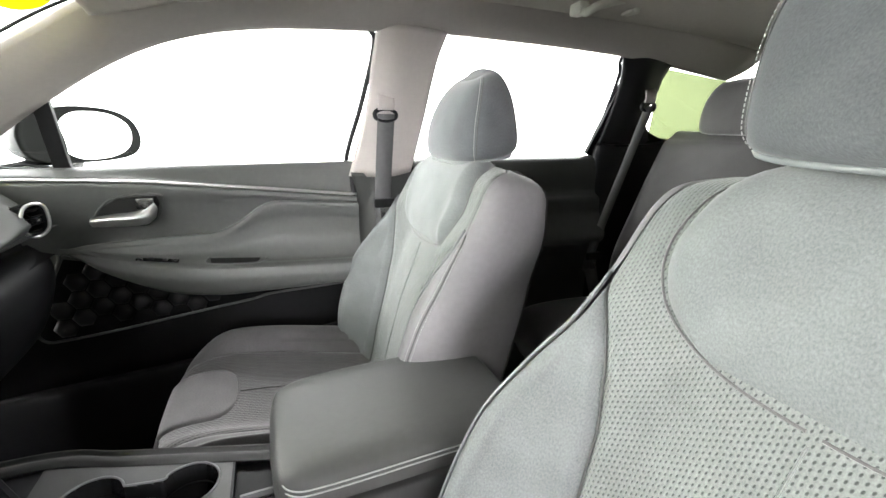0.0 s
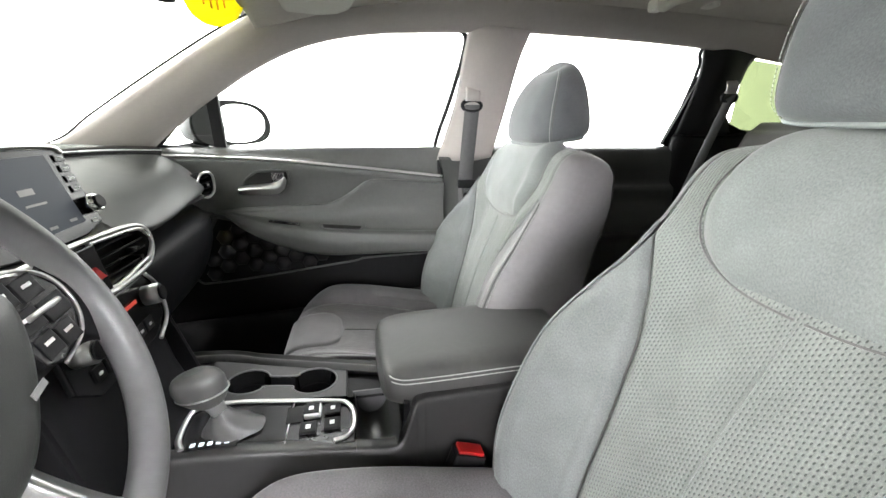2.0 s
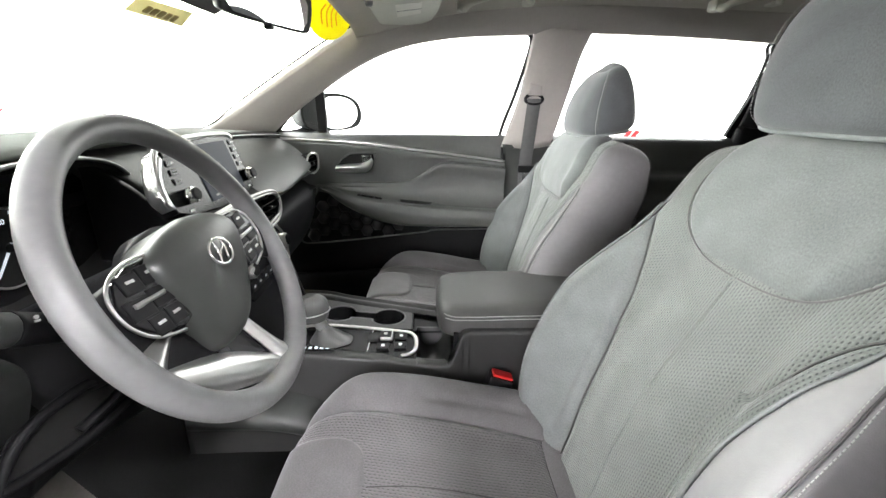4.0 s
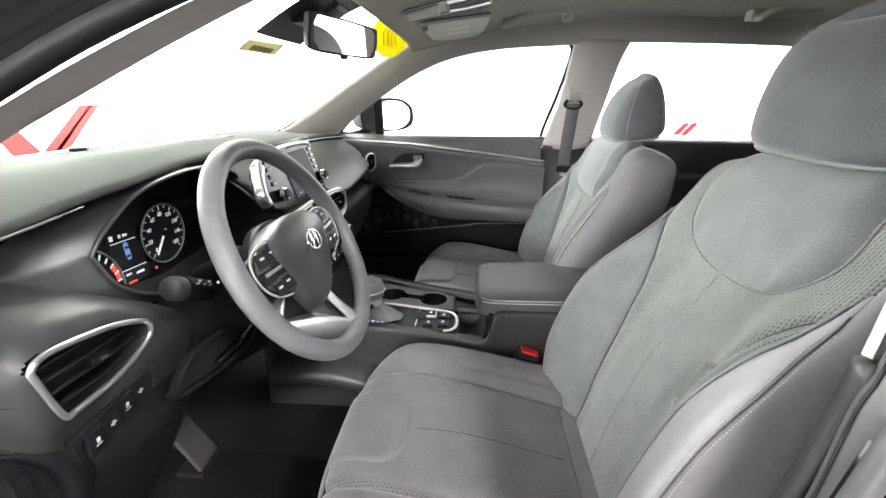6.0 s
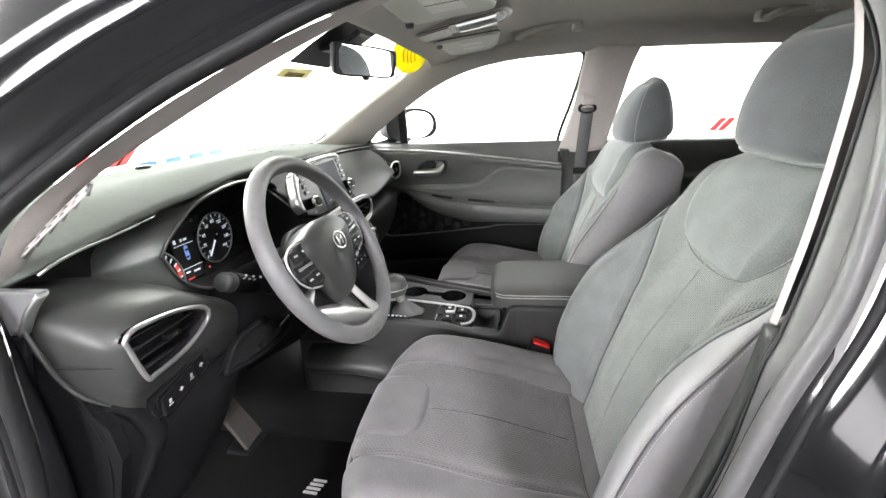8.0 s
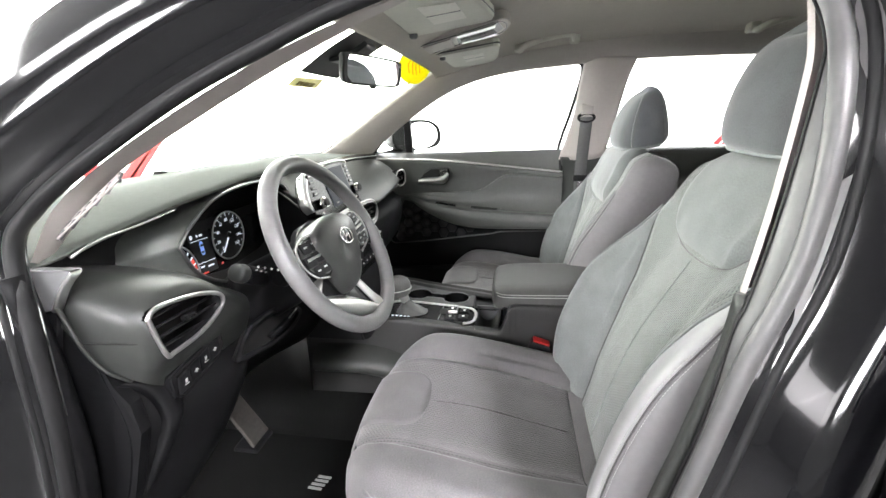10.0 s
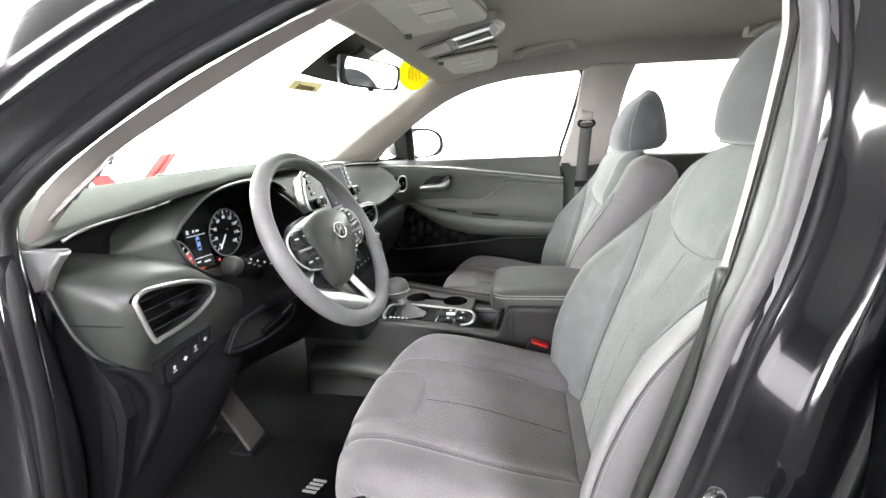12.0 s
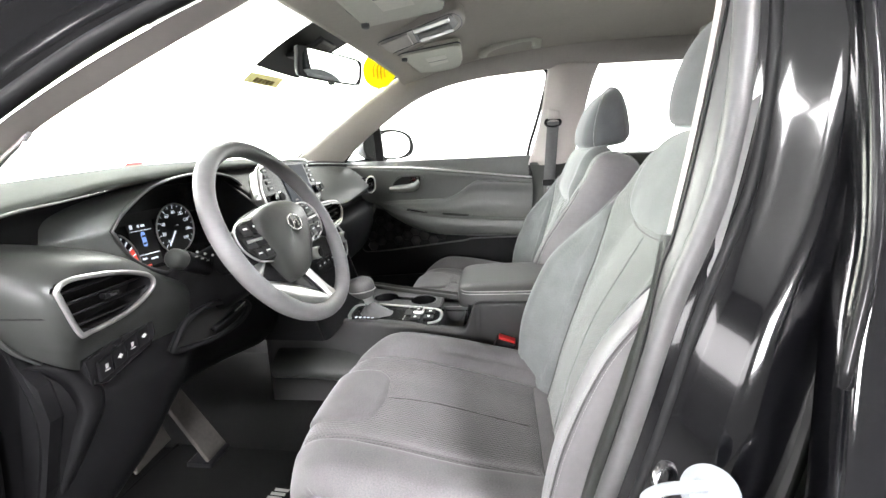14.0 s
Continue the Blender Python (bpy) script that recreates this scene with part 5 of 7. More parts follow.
    part("knob_band", tube([(-0.004 + 0.0405 * math.cos(a), 0.016 + 0.0305 * math.sin(a), 0.798 + 0.006 * math.cos(a)) for a in (2 * math.pi * k / 20 for k in range(20))], 0.0016, 6, 40, True), M_satin, kb)
    part("gate_display", plate([(-0.03, -0.030, 0.7205), (-0.03, -0.008, 0.7205), (0.05, -0.010, 0.7205), (0.05, -0.032, 0.7205)], (0, 0, 1), 0.003, 0.001), M_gloss, sh)
    for k in range(5):
        part("gate_mark", plate([(-0.022 + 0.013 * k, -0.024, 0.7238), (-0.022 + 0.013 * k, -0.016, 0.7238), (-0.015 + 0.013 * k, -0.016, 0.7238), (-0.015 + 0.013 * k, -0.024, 0.7238)], (0, 0, 1), 0.0006, 0), M_dial, sh)
    # parking brake switch and two buttons
    sw = part("brake_switch", block((0.150, 0.012, 0.720), (0.180, 0.046, 0.732), 0.004), M_satin, c, "silver parking brake switch")
    # Flat black sheet painted in for the shade of a hollow.
    part("switch_well", plate([(0.120, 0.008, 0.7205), (0.120, 0.052, 0.7205), (0.150, 0.052, 0.7205), (0.150, 0.008, 0.7205)], (0, 0, 1), 0.001, 0), M_void, c)
    for x, y in ((0.163, 0.028), (0.200, 0.032), (0.200, -0.008), (0.160, -0.012)):
        b = part("button", plate([(x - 0.014, y - 0.014, 0.7205), (x - 0.014, y + 0.014, 0.7205), (x + 0.014, y + 0.014, 0.7205), (x + 0.014, y - 0.014, 0.7205)], (0, 0, 1), 0.005 if x != 0.163 else 0.0125, 0.002), M_plastic, c)
        zz = 0.7256 if x != 0.163 else 0.7331
        part("icon", plate([(x - 0.004, y - 0.005, zz), (x - 0.004, y + 0.005, zz), (x + 0.004, y + 0.005, zz), (x + 0.004, y - 0.005, zz)], (0, 0, 1), 0.0004, 0), M_white, b)
    # open tray in front of the armrest
    tr = [[(0.240, y, 0.720), (0.245, y, 0.69), (0.262, y, 0.672), (0.285, y, 0.675), (0.302, y, 0.70), (0.315, y, 0.755)] for y in (-0.074, -0.03, 0.02, 0.078)]
    part("open_tray", skin(tr, 20, 8), M_soft, c)
    part("tray_wall", plate([(0.236, 0.078, 0.668), (0.236, 0.078, 0.721), (0.318, 0.078, 0.721), (0.318, 0.078, 0.668)], (0, 1, 0), 0.004, 0), M_greyplastic, c)
    part("bin_front", plate([(0.318, -0.05, 0.68), (0.318, 0.20, 0.68), (0.322, 0.20, 0.775), (0.322, -0.05, 0.775)], (1, 0, 0), 0.01, 0), M_plastic, c)
    a = thing("armrest", "padded black vinyl armrest with pale double stitching", "armrest", (0.48, 0.09, 0.745))
    loops = []
    for x, w0, zt, zb in ((0.285, 0.035, 0.795, 0.770), (0.290, 0.085, 0.815, 0.757), (0.305, 0.115, 0.826, 0.752), (0.36, 0.130, 0.832, 0.750), (0.52, 0.131, 0.836, 0.752), (0.64, 0.128, 0.834, 0.755), (0.665, 0.11, 0.826, 0.76), (0.672, 0.05, 0.81, 0.775)):
        loop = []
        for k in range(28):
            an = 2 * math.pi * k / 28
            loop.append((x, 0.085 + w0 * abs(math.cos(an)) ** 0.35 * (1 if math.cos(an) > 0 else -1), (zt + zb) / 2 + (zt - zb) / 2 * abs(math.sin(an)) ** 0.55 * (1 if math.sin(an) > 0 else -1)))
        loops.append(loop)
    part("pad", skin(loops, 56, 36, True, True), M_darkvinyl, a)
    for off in (0.0, 0.008):
        part("stitching", tube([(0.298, 0.16, 0.815 - off), (0.293, 0.08, 0.814 - off), (0.297, 0.0, 0.812 - off), (0.312, -0.036, 0.814 - off), (0.36, -0.0455, 0.816 - off), (0.52, -0.0465, 0.820 - off), (0.64, -0.043, 0.818 - off)], 0.0011, 5, 60), M_thread, a)


console()

# ---- shell of the car ----
WIN = [(-0.34, 0.80, 1.147), (-0.25, 0.768, 1.22), (-0.125, 0.728, 1.306), (0.028, 0.688, 1.395), (0.169, 0.663, 1.45), (0.339, 0.65, 1.481), (0.56, 0.644, 1.494), (0.80, 0.645, 1.505), (1.39, 0.652, 1.491), (1.9, 0.65, 1.44)]
EDGE = [(-0.56, 0.72, 1.15), (-0.40, 0.665, 1.235), (-0.24, 0.63, 1.33), (-0.06, 0.60, 1.435), (0.06, 0.58, 1.495), (0.25, 0.575, 1.535), (0.56, 0.57, 1.562), (0.80, 0.565, 1.568), (1.39, 0.555, 1.562), (1.9, 0.53, 1.51)]
# edge of the driver's door opening on the body, front foot to rear foot
OPEN = [(-0.315, -0.80, 0.60), (-0.27, -0.80, 0.75), (-0.24, -0.795, 0.92), (-0.238, -0.785, 1.06), (-0.256, -0.762, 1.170), (-0.225, -0.747, 1.218), (-0.158, -0.730, 1.268), (-0.043, -0.695, 1.341), (0.062, -0.665, 1.393), (0.153, -0.642, 1.432),
        (0.295, -0.622, 1.471), (0.458, -0.627, 1.486), (0.585, -0.640, 1.456), (0.628, -0.672, 1.40), (0.620, -0.728, 1.31), (0.602, -0.758, 1.18), (0.565, -0.772, 1.07), (0.535, -0.782, 0.95), (0.505, -0.788, 0.83), (0.48, -0.79, 0.70), (0.46, -0.79, 0.55)]


def mir(p, sg):
    return Vector((p[0], sg * p[1], p[2]))


def shell():
    fl = part("car_floor", block((-0.9, -0.76, 0.26), (2.5, 0.78, 0.325), 0.01), M_carpet)
    tagged(fl, "black carpeted car floor", "floor", kind="structure")
    tun = [[(x, -0.14, 0.32), (x, -0.10, 0.44), (x, 0.09, 0.47), (x, 0.27, 0.44), (x, 0.32, 0.32)] for x in (-0.9, -0.5, 0.0, 0.6, 1.2)]
    tagged(part("floor_tunnel", skin(tun, 14, 8, thick=0.01), M_carpet), "black carpeted floor tunnel", "floor", kind="structure")
    roof = []
    for x, z, w in ((0.035, 1.490, 0.575), (0.10, 1.505, 0.575), (0.2, 1.532, 0.575), (0.35, 1.562, 0.572), (0.6, 1.585, 0.568), (0.9, 1.592, 0.563), (1.4, 1.582, 0.555), (1.9, 1.54, 0.535), (2.4, 1.45, 0.50)):
        roof.append([(x, -w, z - 0.022), (x, -0.45, z - 0.006), (x, 0, z), (x, 0.45, z - 0.006), (x, w, z - 0.022)])
    tagged(part("headliner", skin(roof, 30, 44, thick=0.02), M_head), "pale grey cloth headliner", "headliner", kind="structure")
    outer = [[(x, -0.66, z - 0.02), (x, -0.5, z + 0.035), (x, 0, z + 0.06), (x, 0.5, z + 0.035), (x, 0.66, z - 0.02)] for x, z in ((0.0, 1.49), (0.3, 1.57), (0.9, 1.62), (1.6, 1.60), (2.5, 1.47))]
    tagged(part("roof", skin(outer, 20, 20), M_paint), "gloss black car roof", "roof", kind="structure")
    # passenger side pillars and rail
    secs = [[mir(a, 1), (mir(a, 1) + mir(b, 1)) / 2 + Vector((0, -0.012, -0.006)), mir(b, 1)] for a, b in zip(WIN, EDGE)]
    trim = part("side_trim", skin(secs, 10, 70, thick=0.02), M_trim)
    part("window_seal", tube([mir(a, 1) + Vector((0, -0.004, -0.004)) for a in WIN], 0.0065, 8, 90), M_rubber, trim, "black rubber window seal")
    tagged(trim, "pale grey pillar and roof rail trim", "trim", kind="structure")
    # driver side: A-pillar trim between the windscreen and the seal
    inner = [(-0.31, -0.70, 1.135), (-0.221, -0.672, 1.219), (-0.176, -0.655, 1.264), (-0.082, -0.632, 1.316), (-0.010, -0.605, 1.359), (0.058, -0.582, 1.397), (0.16, -0.572, 1.443), (0.30, -0.572, 1.500), (0.55, -0.57, 1.545), (0.70, -0.57, 1.56)]
    oute = [(-0.252, -0.752, 1.150), (-0.212, -0.738, 1.214), (-0.152, -0.718, 1.264), (-0.08, -0.692, 1.312), (-0.005, -0.665, 1.356), (0.06, -0.645, 1.389), (0.16, -0.630, 1.425), (0.30, -0.612, 1.462), (0.46, -0.615, 1.478), (0.60, -0.64, 1.48)]
    ap = [[Vector(a), (Vector(a) + Vector(b)) / 2 + Vector((0.012, 0.004, -0.006)), Vector(b)] for a, b in zip(inner, oute)]
    at = part("a_pillar_trim", skin(ap, 10, 60), M_trim)
    tagged(at, "pale grey front pillar trim with a small grille", "trim", kind="structure")
    for k in range(6):
        f = k / 5
        p, q = Vector((-0.228, -0.728, 1.176)).lerp(Vector((-0.142, -0.704, 1.246)), f), Vector((-0.222, -0.710, 1.196)).lerp(Vector((-0.150, -0.690, 1.254)), f)
        part("grille_slot", tube([p + Vector((0.003, -0.004, -0.002)), q + Vector((0.003, -0.004, -0.002))], 0.003, 6, 4), M_greyplastic, at)
    for f in (0.0, 0.5, 1.0):
        a0 = Vector((-0.228, -0.728, 1.176)).lerp(Vector((-0.222, -0.710, 1.196)), f)
        b0 = Vector((-0.142, -0.704, 1.246)).lerp(Vector((-0.150, -0.690, 1.254)), f)
        part("grille_bar", tube([a0 + Vector((0.004, -0.005, 0)), b0 + Vector((0.004, -0.005, 0))], 0.0014, 6, 8), M_trim, at)
    # painted body outside the opening, from the front pillar over the roof rail to the centre pillar
    op = cr(OPEN, 120)
    rows = []
    cen = Vector((0.18, -0.73, 1.05))
    for i, p in enumerate(op):
        d = op[min(i + 1, 119)] - op[max(i - 1, 0)]
        o = d.cross(Vector((0, 1, 0))).normalized()
        if o.dot(p - cen) < 0:
            o = -o
        wide = cv([(0, 1.0), (40, 1.0), (62, 0.75), (74, 0.9), (119, 1.0)], i)
        y1 = cv([(0, 0.05), (60, 0.035), (75, 0.045), (85, 0.05), (119, 0.07)], i)
        rows.append([p + o * -0.004 + Vector((0, 0.012, 0)), p + o * 0.004 + Vector((0, -0.006, 0)), p + o * 0.018 * wide + Vector((0, -0.012, 0)), p + o * 0.034 * wide + Vector((0, -0.4 * y1, 0)), p + o * 0.046 * wide + Vector((0, -0.8 * y1, 0)), p + o * 0.060 * wide + Vector((0, -y1, 0)), p + o * 0.10 * wide + Vector((0, -y1 + 0.006, 0)), p + o * 0.14 * wide + Vector((0, -y1 + 0.03, 0))])
    body = part("body_side", grid(rows), M_paint)
    tagged(body, "gloss black painted body round the driver door opening", "car body", kind="structure")
    face = []
    for x, y, z in ((0.592, -0.610, 1.456), (0.625, -0.635, 1.415), (0.629, -0.672, 1.366), (0.620, -0.692, 1.326), (0.596, -0.720, 1.216), (0.576, -0.734, 1.126), (0.565, -0.738, 1.09), (0.547, -0.749, 0.988), (0.517, -0.756, 0.862), (0.49, -0.76, 0.70), (0.47, -0.76, 0.50)):
        face.append([(x + 0.014, y + 0.008, z), (x + 0.002, y + 0.003, z), (x - 0.003, y - 0.006, z), (x - 0.001, y - 0.016, z), (x + 0.004, y - 0.026, z), (x + 0.012, y - 0.036, z), (x + 0.022, y - 0.042, z)])
    part("seal_face", skin(face, 16, 70), M_litseal, body, "rubber seal face, lightened as if catching light")
    part("seal_rib", tube([Vector(f[2]) + Vector((-0.001, -0.002, 0)) for f in face], 0.0016, 6, 70), M_rubber, body)
    part("door_seal", tube(OPEN[:13], 0.011, 10, 100, flat=0.8), M_rubber, body, "dark rubber door seal")
    part("door_seal", tube(OPEN[12:], 0.0125, 10, 70, flat=0.8), M_litseal, body, "rubber door seal, lightened as if catching light")
    part("seal_lip", tube([Vector(p) + (Vector(p) - cen).normalized() * 0.020 + Vector((0, -0.008, 0)) for p in OPEN], 0.005, 8, 120), M_rubber, body)
    # inner hinge pillar below the dash
    hp = [[(-0.42, -0.74, z), (-0.33, -0.752, z), (x, -0.765, z), (x + 0.004, -0.79, z)] for z, x in ((1.14, -0.26), (1.0, -0.25), (0.85, -0.255), (0.7, -0.29), (0.5, -0.345))]
    tagged(part("hinge_pillar", skin(hp, 10, 20, thick=0.01), M_plastic), "black hinge pillar trim", "trim", kind="structure")
    # sill under the opening
    sl = [[(x, -0.70, 0.33), (x, -0.715, 0.41), (x, -0.78, 0.425), (x, -0.84, 0.39), (x, -0.86, 0.30)] for x in (-0.5, 0.0, 0.5, 1.2)]
    tagged(part("door_sill", skin(sl, 14, 10, thick=0.01), M_plastic), "black door sill", "sill", kind="structure")
    # rear door skin behind the centre pillar
    rd = thing("driver_side_rear_door", "gloss black rear door skin, slightly open, reflecting lights", "door", (1.0, -0.9, 0.4))
    skn = []
    for z, x, y in ((1.46, 0.655, -0.70), (1.33, 0.662, -0.785), (1.17, 0.648, -0.855), (1.08, 0.632, -0.88), (0.95, 0.622, -0.91), (0.80, 0.62, -0.93), (0.60, 0.62, -0.935), (0.42, 0.62, -0.92)):
        skn.append([(x + 0.02, y + 0.06, z), (x, y + 0.01, z), (x + 0.012, y - 0.004, z), (x + 0.08, y - 0.012, z), (x + 0.35, y - 0.02, z), (x + 0.85, y - 0.015, z)])
    part("skin", skin(skn, 30, 40, thick=0.004), M_paint, rd, "gloss black paint")
    part("edge_strip", tube([(0.652, -0.70, 1.45), (0.658, -0.788, 1.33), (0.642, -0.86, 1.17), (0.624, -0.886, 1.06)], 0.004, 8, 30), M_gloss, rd)
    st = thing("door_striker", "steel door striker loop on the centre pillar", "striker", (0.575, -0.775, 0.905))
    part("plate", block((0.566, -0.792, 0.878), (0.585, -0.775, 0.935), 0.004), M_plastic, st)
    part("loop", tube([(0.575, -0.785, 0.925), (0.550, -0.812, 0.924), (0.548, -0.818, 0.908), (0.550, -0.812, 0.893), (0.575, -0.785, 0.890)], 0.0045, 8, 30), M_steel, st, "bent steel loop")
    hb = part("hinge", block((0.600, -0.925, 0.90), (0.66, -0.885, 0.955), 0.008), M_paint, rd, "black painted hinge with a bolt")
    part("bolt", disc((0.602, -0.905, 0.932), (-0.6, -0.8, 0.2), 0.012, 0.014, 6, 0.002), M_paint, hb)
    part("washer", disc((0.605, -0.902, 0.931), (-0.6, -0.8, 0.2), 0.017, 0.006, 24, 0.001), M_paint, hb)
    ct = thing("courtesy_cap", "pale translucent plastic cap on the pillar", "cap", (0.56, -0.86, 0.955))
    part("dome", disc((0.565, -0.868, 0.958), (-0.3, -0.8, 0.5), 0.020, 0.014, 24, 0.006), M_pale, ct)
    part("loop_handle", tube([(0.560, -0.873, 0.968), (0.528, -0.880, 0.970), (0.515, -0.880, 0.958), (0.528, -0.878, 0.938), (0.558, -0.872, 0.944)], 0.0042, 8, 40), M_pale, ct)
    # centre pillars
    for sg, nm in ((1, "passenger"), (-1, "driver")):
        if sg > 0:
            bp = [[(0.612, 0.648, 1.50), (0.68, 0.625, 1.50), (0.79, 0.645, 1.50)], [(0.60, 0.672, 1.42), (0.67, 0.65, 1.42), (0.765, 0.668, 1.42)], [(0.585, 0.715, 1.28), (0.65, 0.69, 1.28), (0.742, 0.705, 1.28)], [(0.548, 0.778, 1.115), (0.635, 0.728, 1.115), (0.712, 0.745, 1.128)]]
        else:
            bp = [[(x, y - 0.010, z), (x + 0.001, y, z), (x + 0.05, y + 0.018, z), (x + 0.12, y - 0.02, z)] for x, y, z in ((0.632, -0.605, 1.47), (0.632, -0.625, 1.42), (0.627, -0.652, 1.37), (0.619, -0.672, 1.33), (0.595, -0.703, 1.22), (0.576, -0.718, 1.126))]
        tagged(part("pillar_trim", skin(bp, 12, 20, thick=0.02 if sg > 0 else 0), M_trim), "pale grey centre pillar trim", "trim", kind="structure")
        o = 0.0 if sg > 0 else 0.03
        lp = [[(0.572 - 0.022 * (sg > 0), sg * (0.765 - o), 1.124), (0.635, sg * 0.725, 1.124), (0.712, sg * 0.748, 1.124)], [(0.56, sg * (0.768 - o), 1.05), (0.63, sg * 0.735, 1.05), (0.72, sg * 0.75, 1.05)], [(0.54, sg * (0.772 - o), 0.95), (0.62, sg * 0.715, 0.95), (0.73, sg * 0.75, 0.95)], [(0.50, sg * (0.775 - o), 0.78), (0.62, sg * 0.72, 0.78), (0.76, sg * 0.75, 0.78)], [(0.46, sg * (0.775 - o), 0.45), (0.63, sg * 0.72, 0.45), (0.80, sg * 0.75, 0.45)]]
        tagged(part("pillar_trim_lower", skin(lp, 14, 26, thick=0.015), M_soft), "dark lower centre pillar trim", "trim", kind="structure")
    # rear quarter
    cp = [[(1.42, 0.665, 1.50), (1.50, 0.64, 1.50), (1.62, 0.645, 1.48)], [(1.445, 0.69, 1.40), (1.51, 0.665, 1.40), (1.60, 0.68, 1.40)], [(1.45, 0.755, 1.23), (1.52, 0.73, 1.23), (1.66, 0.735, 1.23)], [(1.45, 0.79, 1.13), (1.55, 0.76, 1.13), (2.3, 0.74, 1.13)], [(1.42, 0.80, 0.5), (1.6, 0.78, 0.5), (2.3, 0.76, 0.5)]]
    tagged(part("rear_pillar_trim", skin(cp, 14, 24, thick=0.02), M_plastic), "black rear pillar trim", "trim", kind="structure")
    tg = [[(1.90, 0.655, 1.42), (2.1, 0.63, 1.40)], [(1.98, 0.68, 1.3), (2.2, 0.66, 1.3)], [(2.05, 0.72, 1.13), (2.3, 0.70, 1.13)]]
    tagged(part("tailgate_pillar", skin(tg, 8, 12, thick=0.02), M_plastic), "black tailgate pillar trim", "trim", kind="structure")
    back = part("tailgate", skin([[(2.32, y, 0.35), (2.40, y, 0.8), (2.42, y, 1.10)] for y in (-0.72, 0, 0.72)], 12, 8, thick=0.02), M_plastic)
    tagged(back, "black tailgate trim", "tailgate", kind="structure")
    lh = part("quarter_panel", skin([[(x, -0.79, 0.35), (x, -0.79, 0.8), (x, -0.79, 1.13)] for x in (0.74, 1.5, 2.35)], 14, 10, thick=0.02), M_plastic)
    tagged(lh, "black inner side panel behind the driver", "panel", kind="structure")
    # glass
    wsx = lambda y: 0.10 * (y / 0.65) ** 2
    ws = [[(-0.86 + wsx(y), y, 1.055), (-0.5 + wsx(y), y, 1.258), (-0.234 + wsx(y), y, 1.41), (0.03 + wsx(y) * 0.5, y, 1.545)] for y in (-0.68, -0.35, 0.0, 0.35, 0.68)]
    wo = part("windscreen", skin(ws, 16, 20), M_screenglass)
    tagged(wo, "clear windscreen glass", "windscreen", kind="structure")
    part("edge_line", tube([(-0.62, 0.705, 1.145), (-0.50, 0.69, 1.18), (-0.40, 0.655, 1.24), (-0.24, 0.615, 1.335), (-0.06, 0.585, 1.44), (0.045, 0.57, 1.49)], 0.003, 6, 40), M_rubber, wo, "dark glass edge")
    band = [[(-0.19 + wsx(y), y, 1.432), (-0.10 + wsx(y), y, 1.484), (0.02 + wsx(y) * 0.5, y, 1.538)] for y in (-0.10, -0.03, 0.05, 0.13)]
    part("shade_band", skin([[Vector(p) + Vector((0.004, 0, -0.006)) for p in r] for r in band], 8, 10), M_rubber, wo, "dark dotted shade band behind the mirror")
    for nm, cols in (("window_1", [(-0.36, -0.30, 1.17), (-0.25, -0.24, 1.235), (-0.125, -0.12, 1.315), (0.03, 0.03, 1.40), (0.17, 0.17, 1.455), (0.34, 0.34, 1.487), (0.56, 0.60, 1.497)]), ("window_2", [(0.73, 0.77, 1.49), (0.95, 0.95, 1.50), (1.2, 1.2, 1.495), (1.45, 1.45, 1.47)])):
        tagged(part(nm, skin([[(xb, 0.815, 1.135), (xt, 0.815 - 0.45 * (z - 1.135), z)] for xb, xt, z in cols], 4, 24), M_glass), "clear side window glass", "window", kind="structure")
    tagged(part("window_4", skin([[(2.40, y, 1.10), (2.30, y, 1.46)] for y in (-0.66, 0, 0.66)], 4, 6), M_tint), "tinted rear window glass", "window", kind="structure")
    tagged(part("window_5", skin([[(x, -0.80, 1.12), (x, -0.66, 1.48)] for x in (0.78, 1.1, 1.45, 1.9, 2.3)], 4, 8), M_tint), "tinted side window behind the driver", "window", kind="structure")
    rail = [[mir(a, -1), (mir(a, -1) + mir(b, -1)) / 2 + Vector((0, 0.012, -0.006)), mir(b, -1)] for a, b in zip(WIN[6:], EDGE[6:])]
    tagged(part("side_trim", skin(rail, 8, 24, thick=0.02), M_trim), "pale grey roof rail trim", "trim", kind="structure")
    tagged(part("window_3", plate([(1.64, 0.72, 1.20), (1.60, 0.655, 1.45), (1.95, 0.655, 1.42), (2.0, 0.70, 1.25)], (0, 1, 0.4), 0.004, 0), M_tint), "green tinted rear quarter glass", "window", kind="structure")


M_steel = shade("steel", (0.5, 0.5, 0.5), 0.25, metal=1.0, var=0.1)
M_pale = shade("pale_plastic", (0.28, 0.30, 0.32), 0.3, var=0.05)
shell()


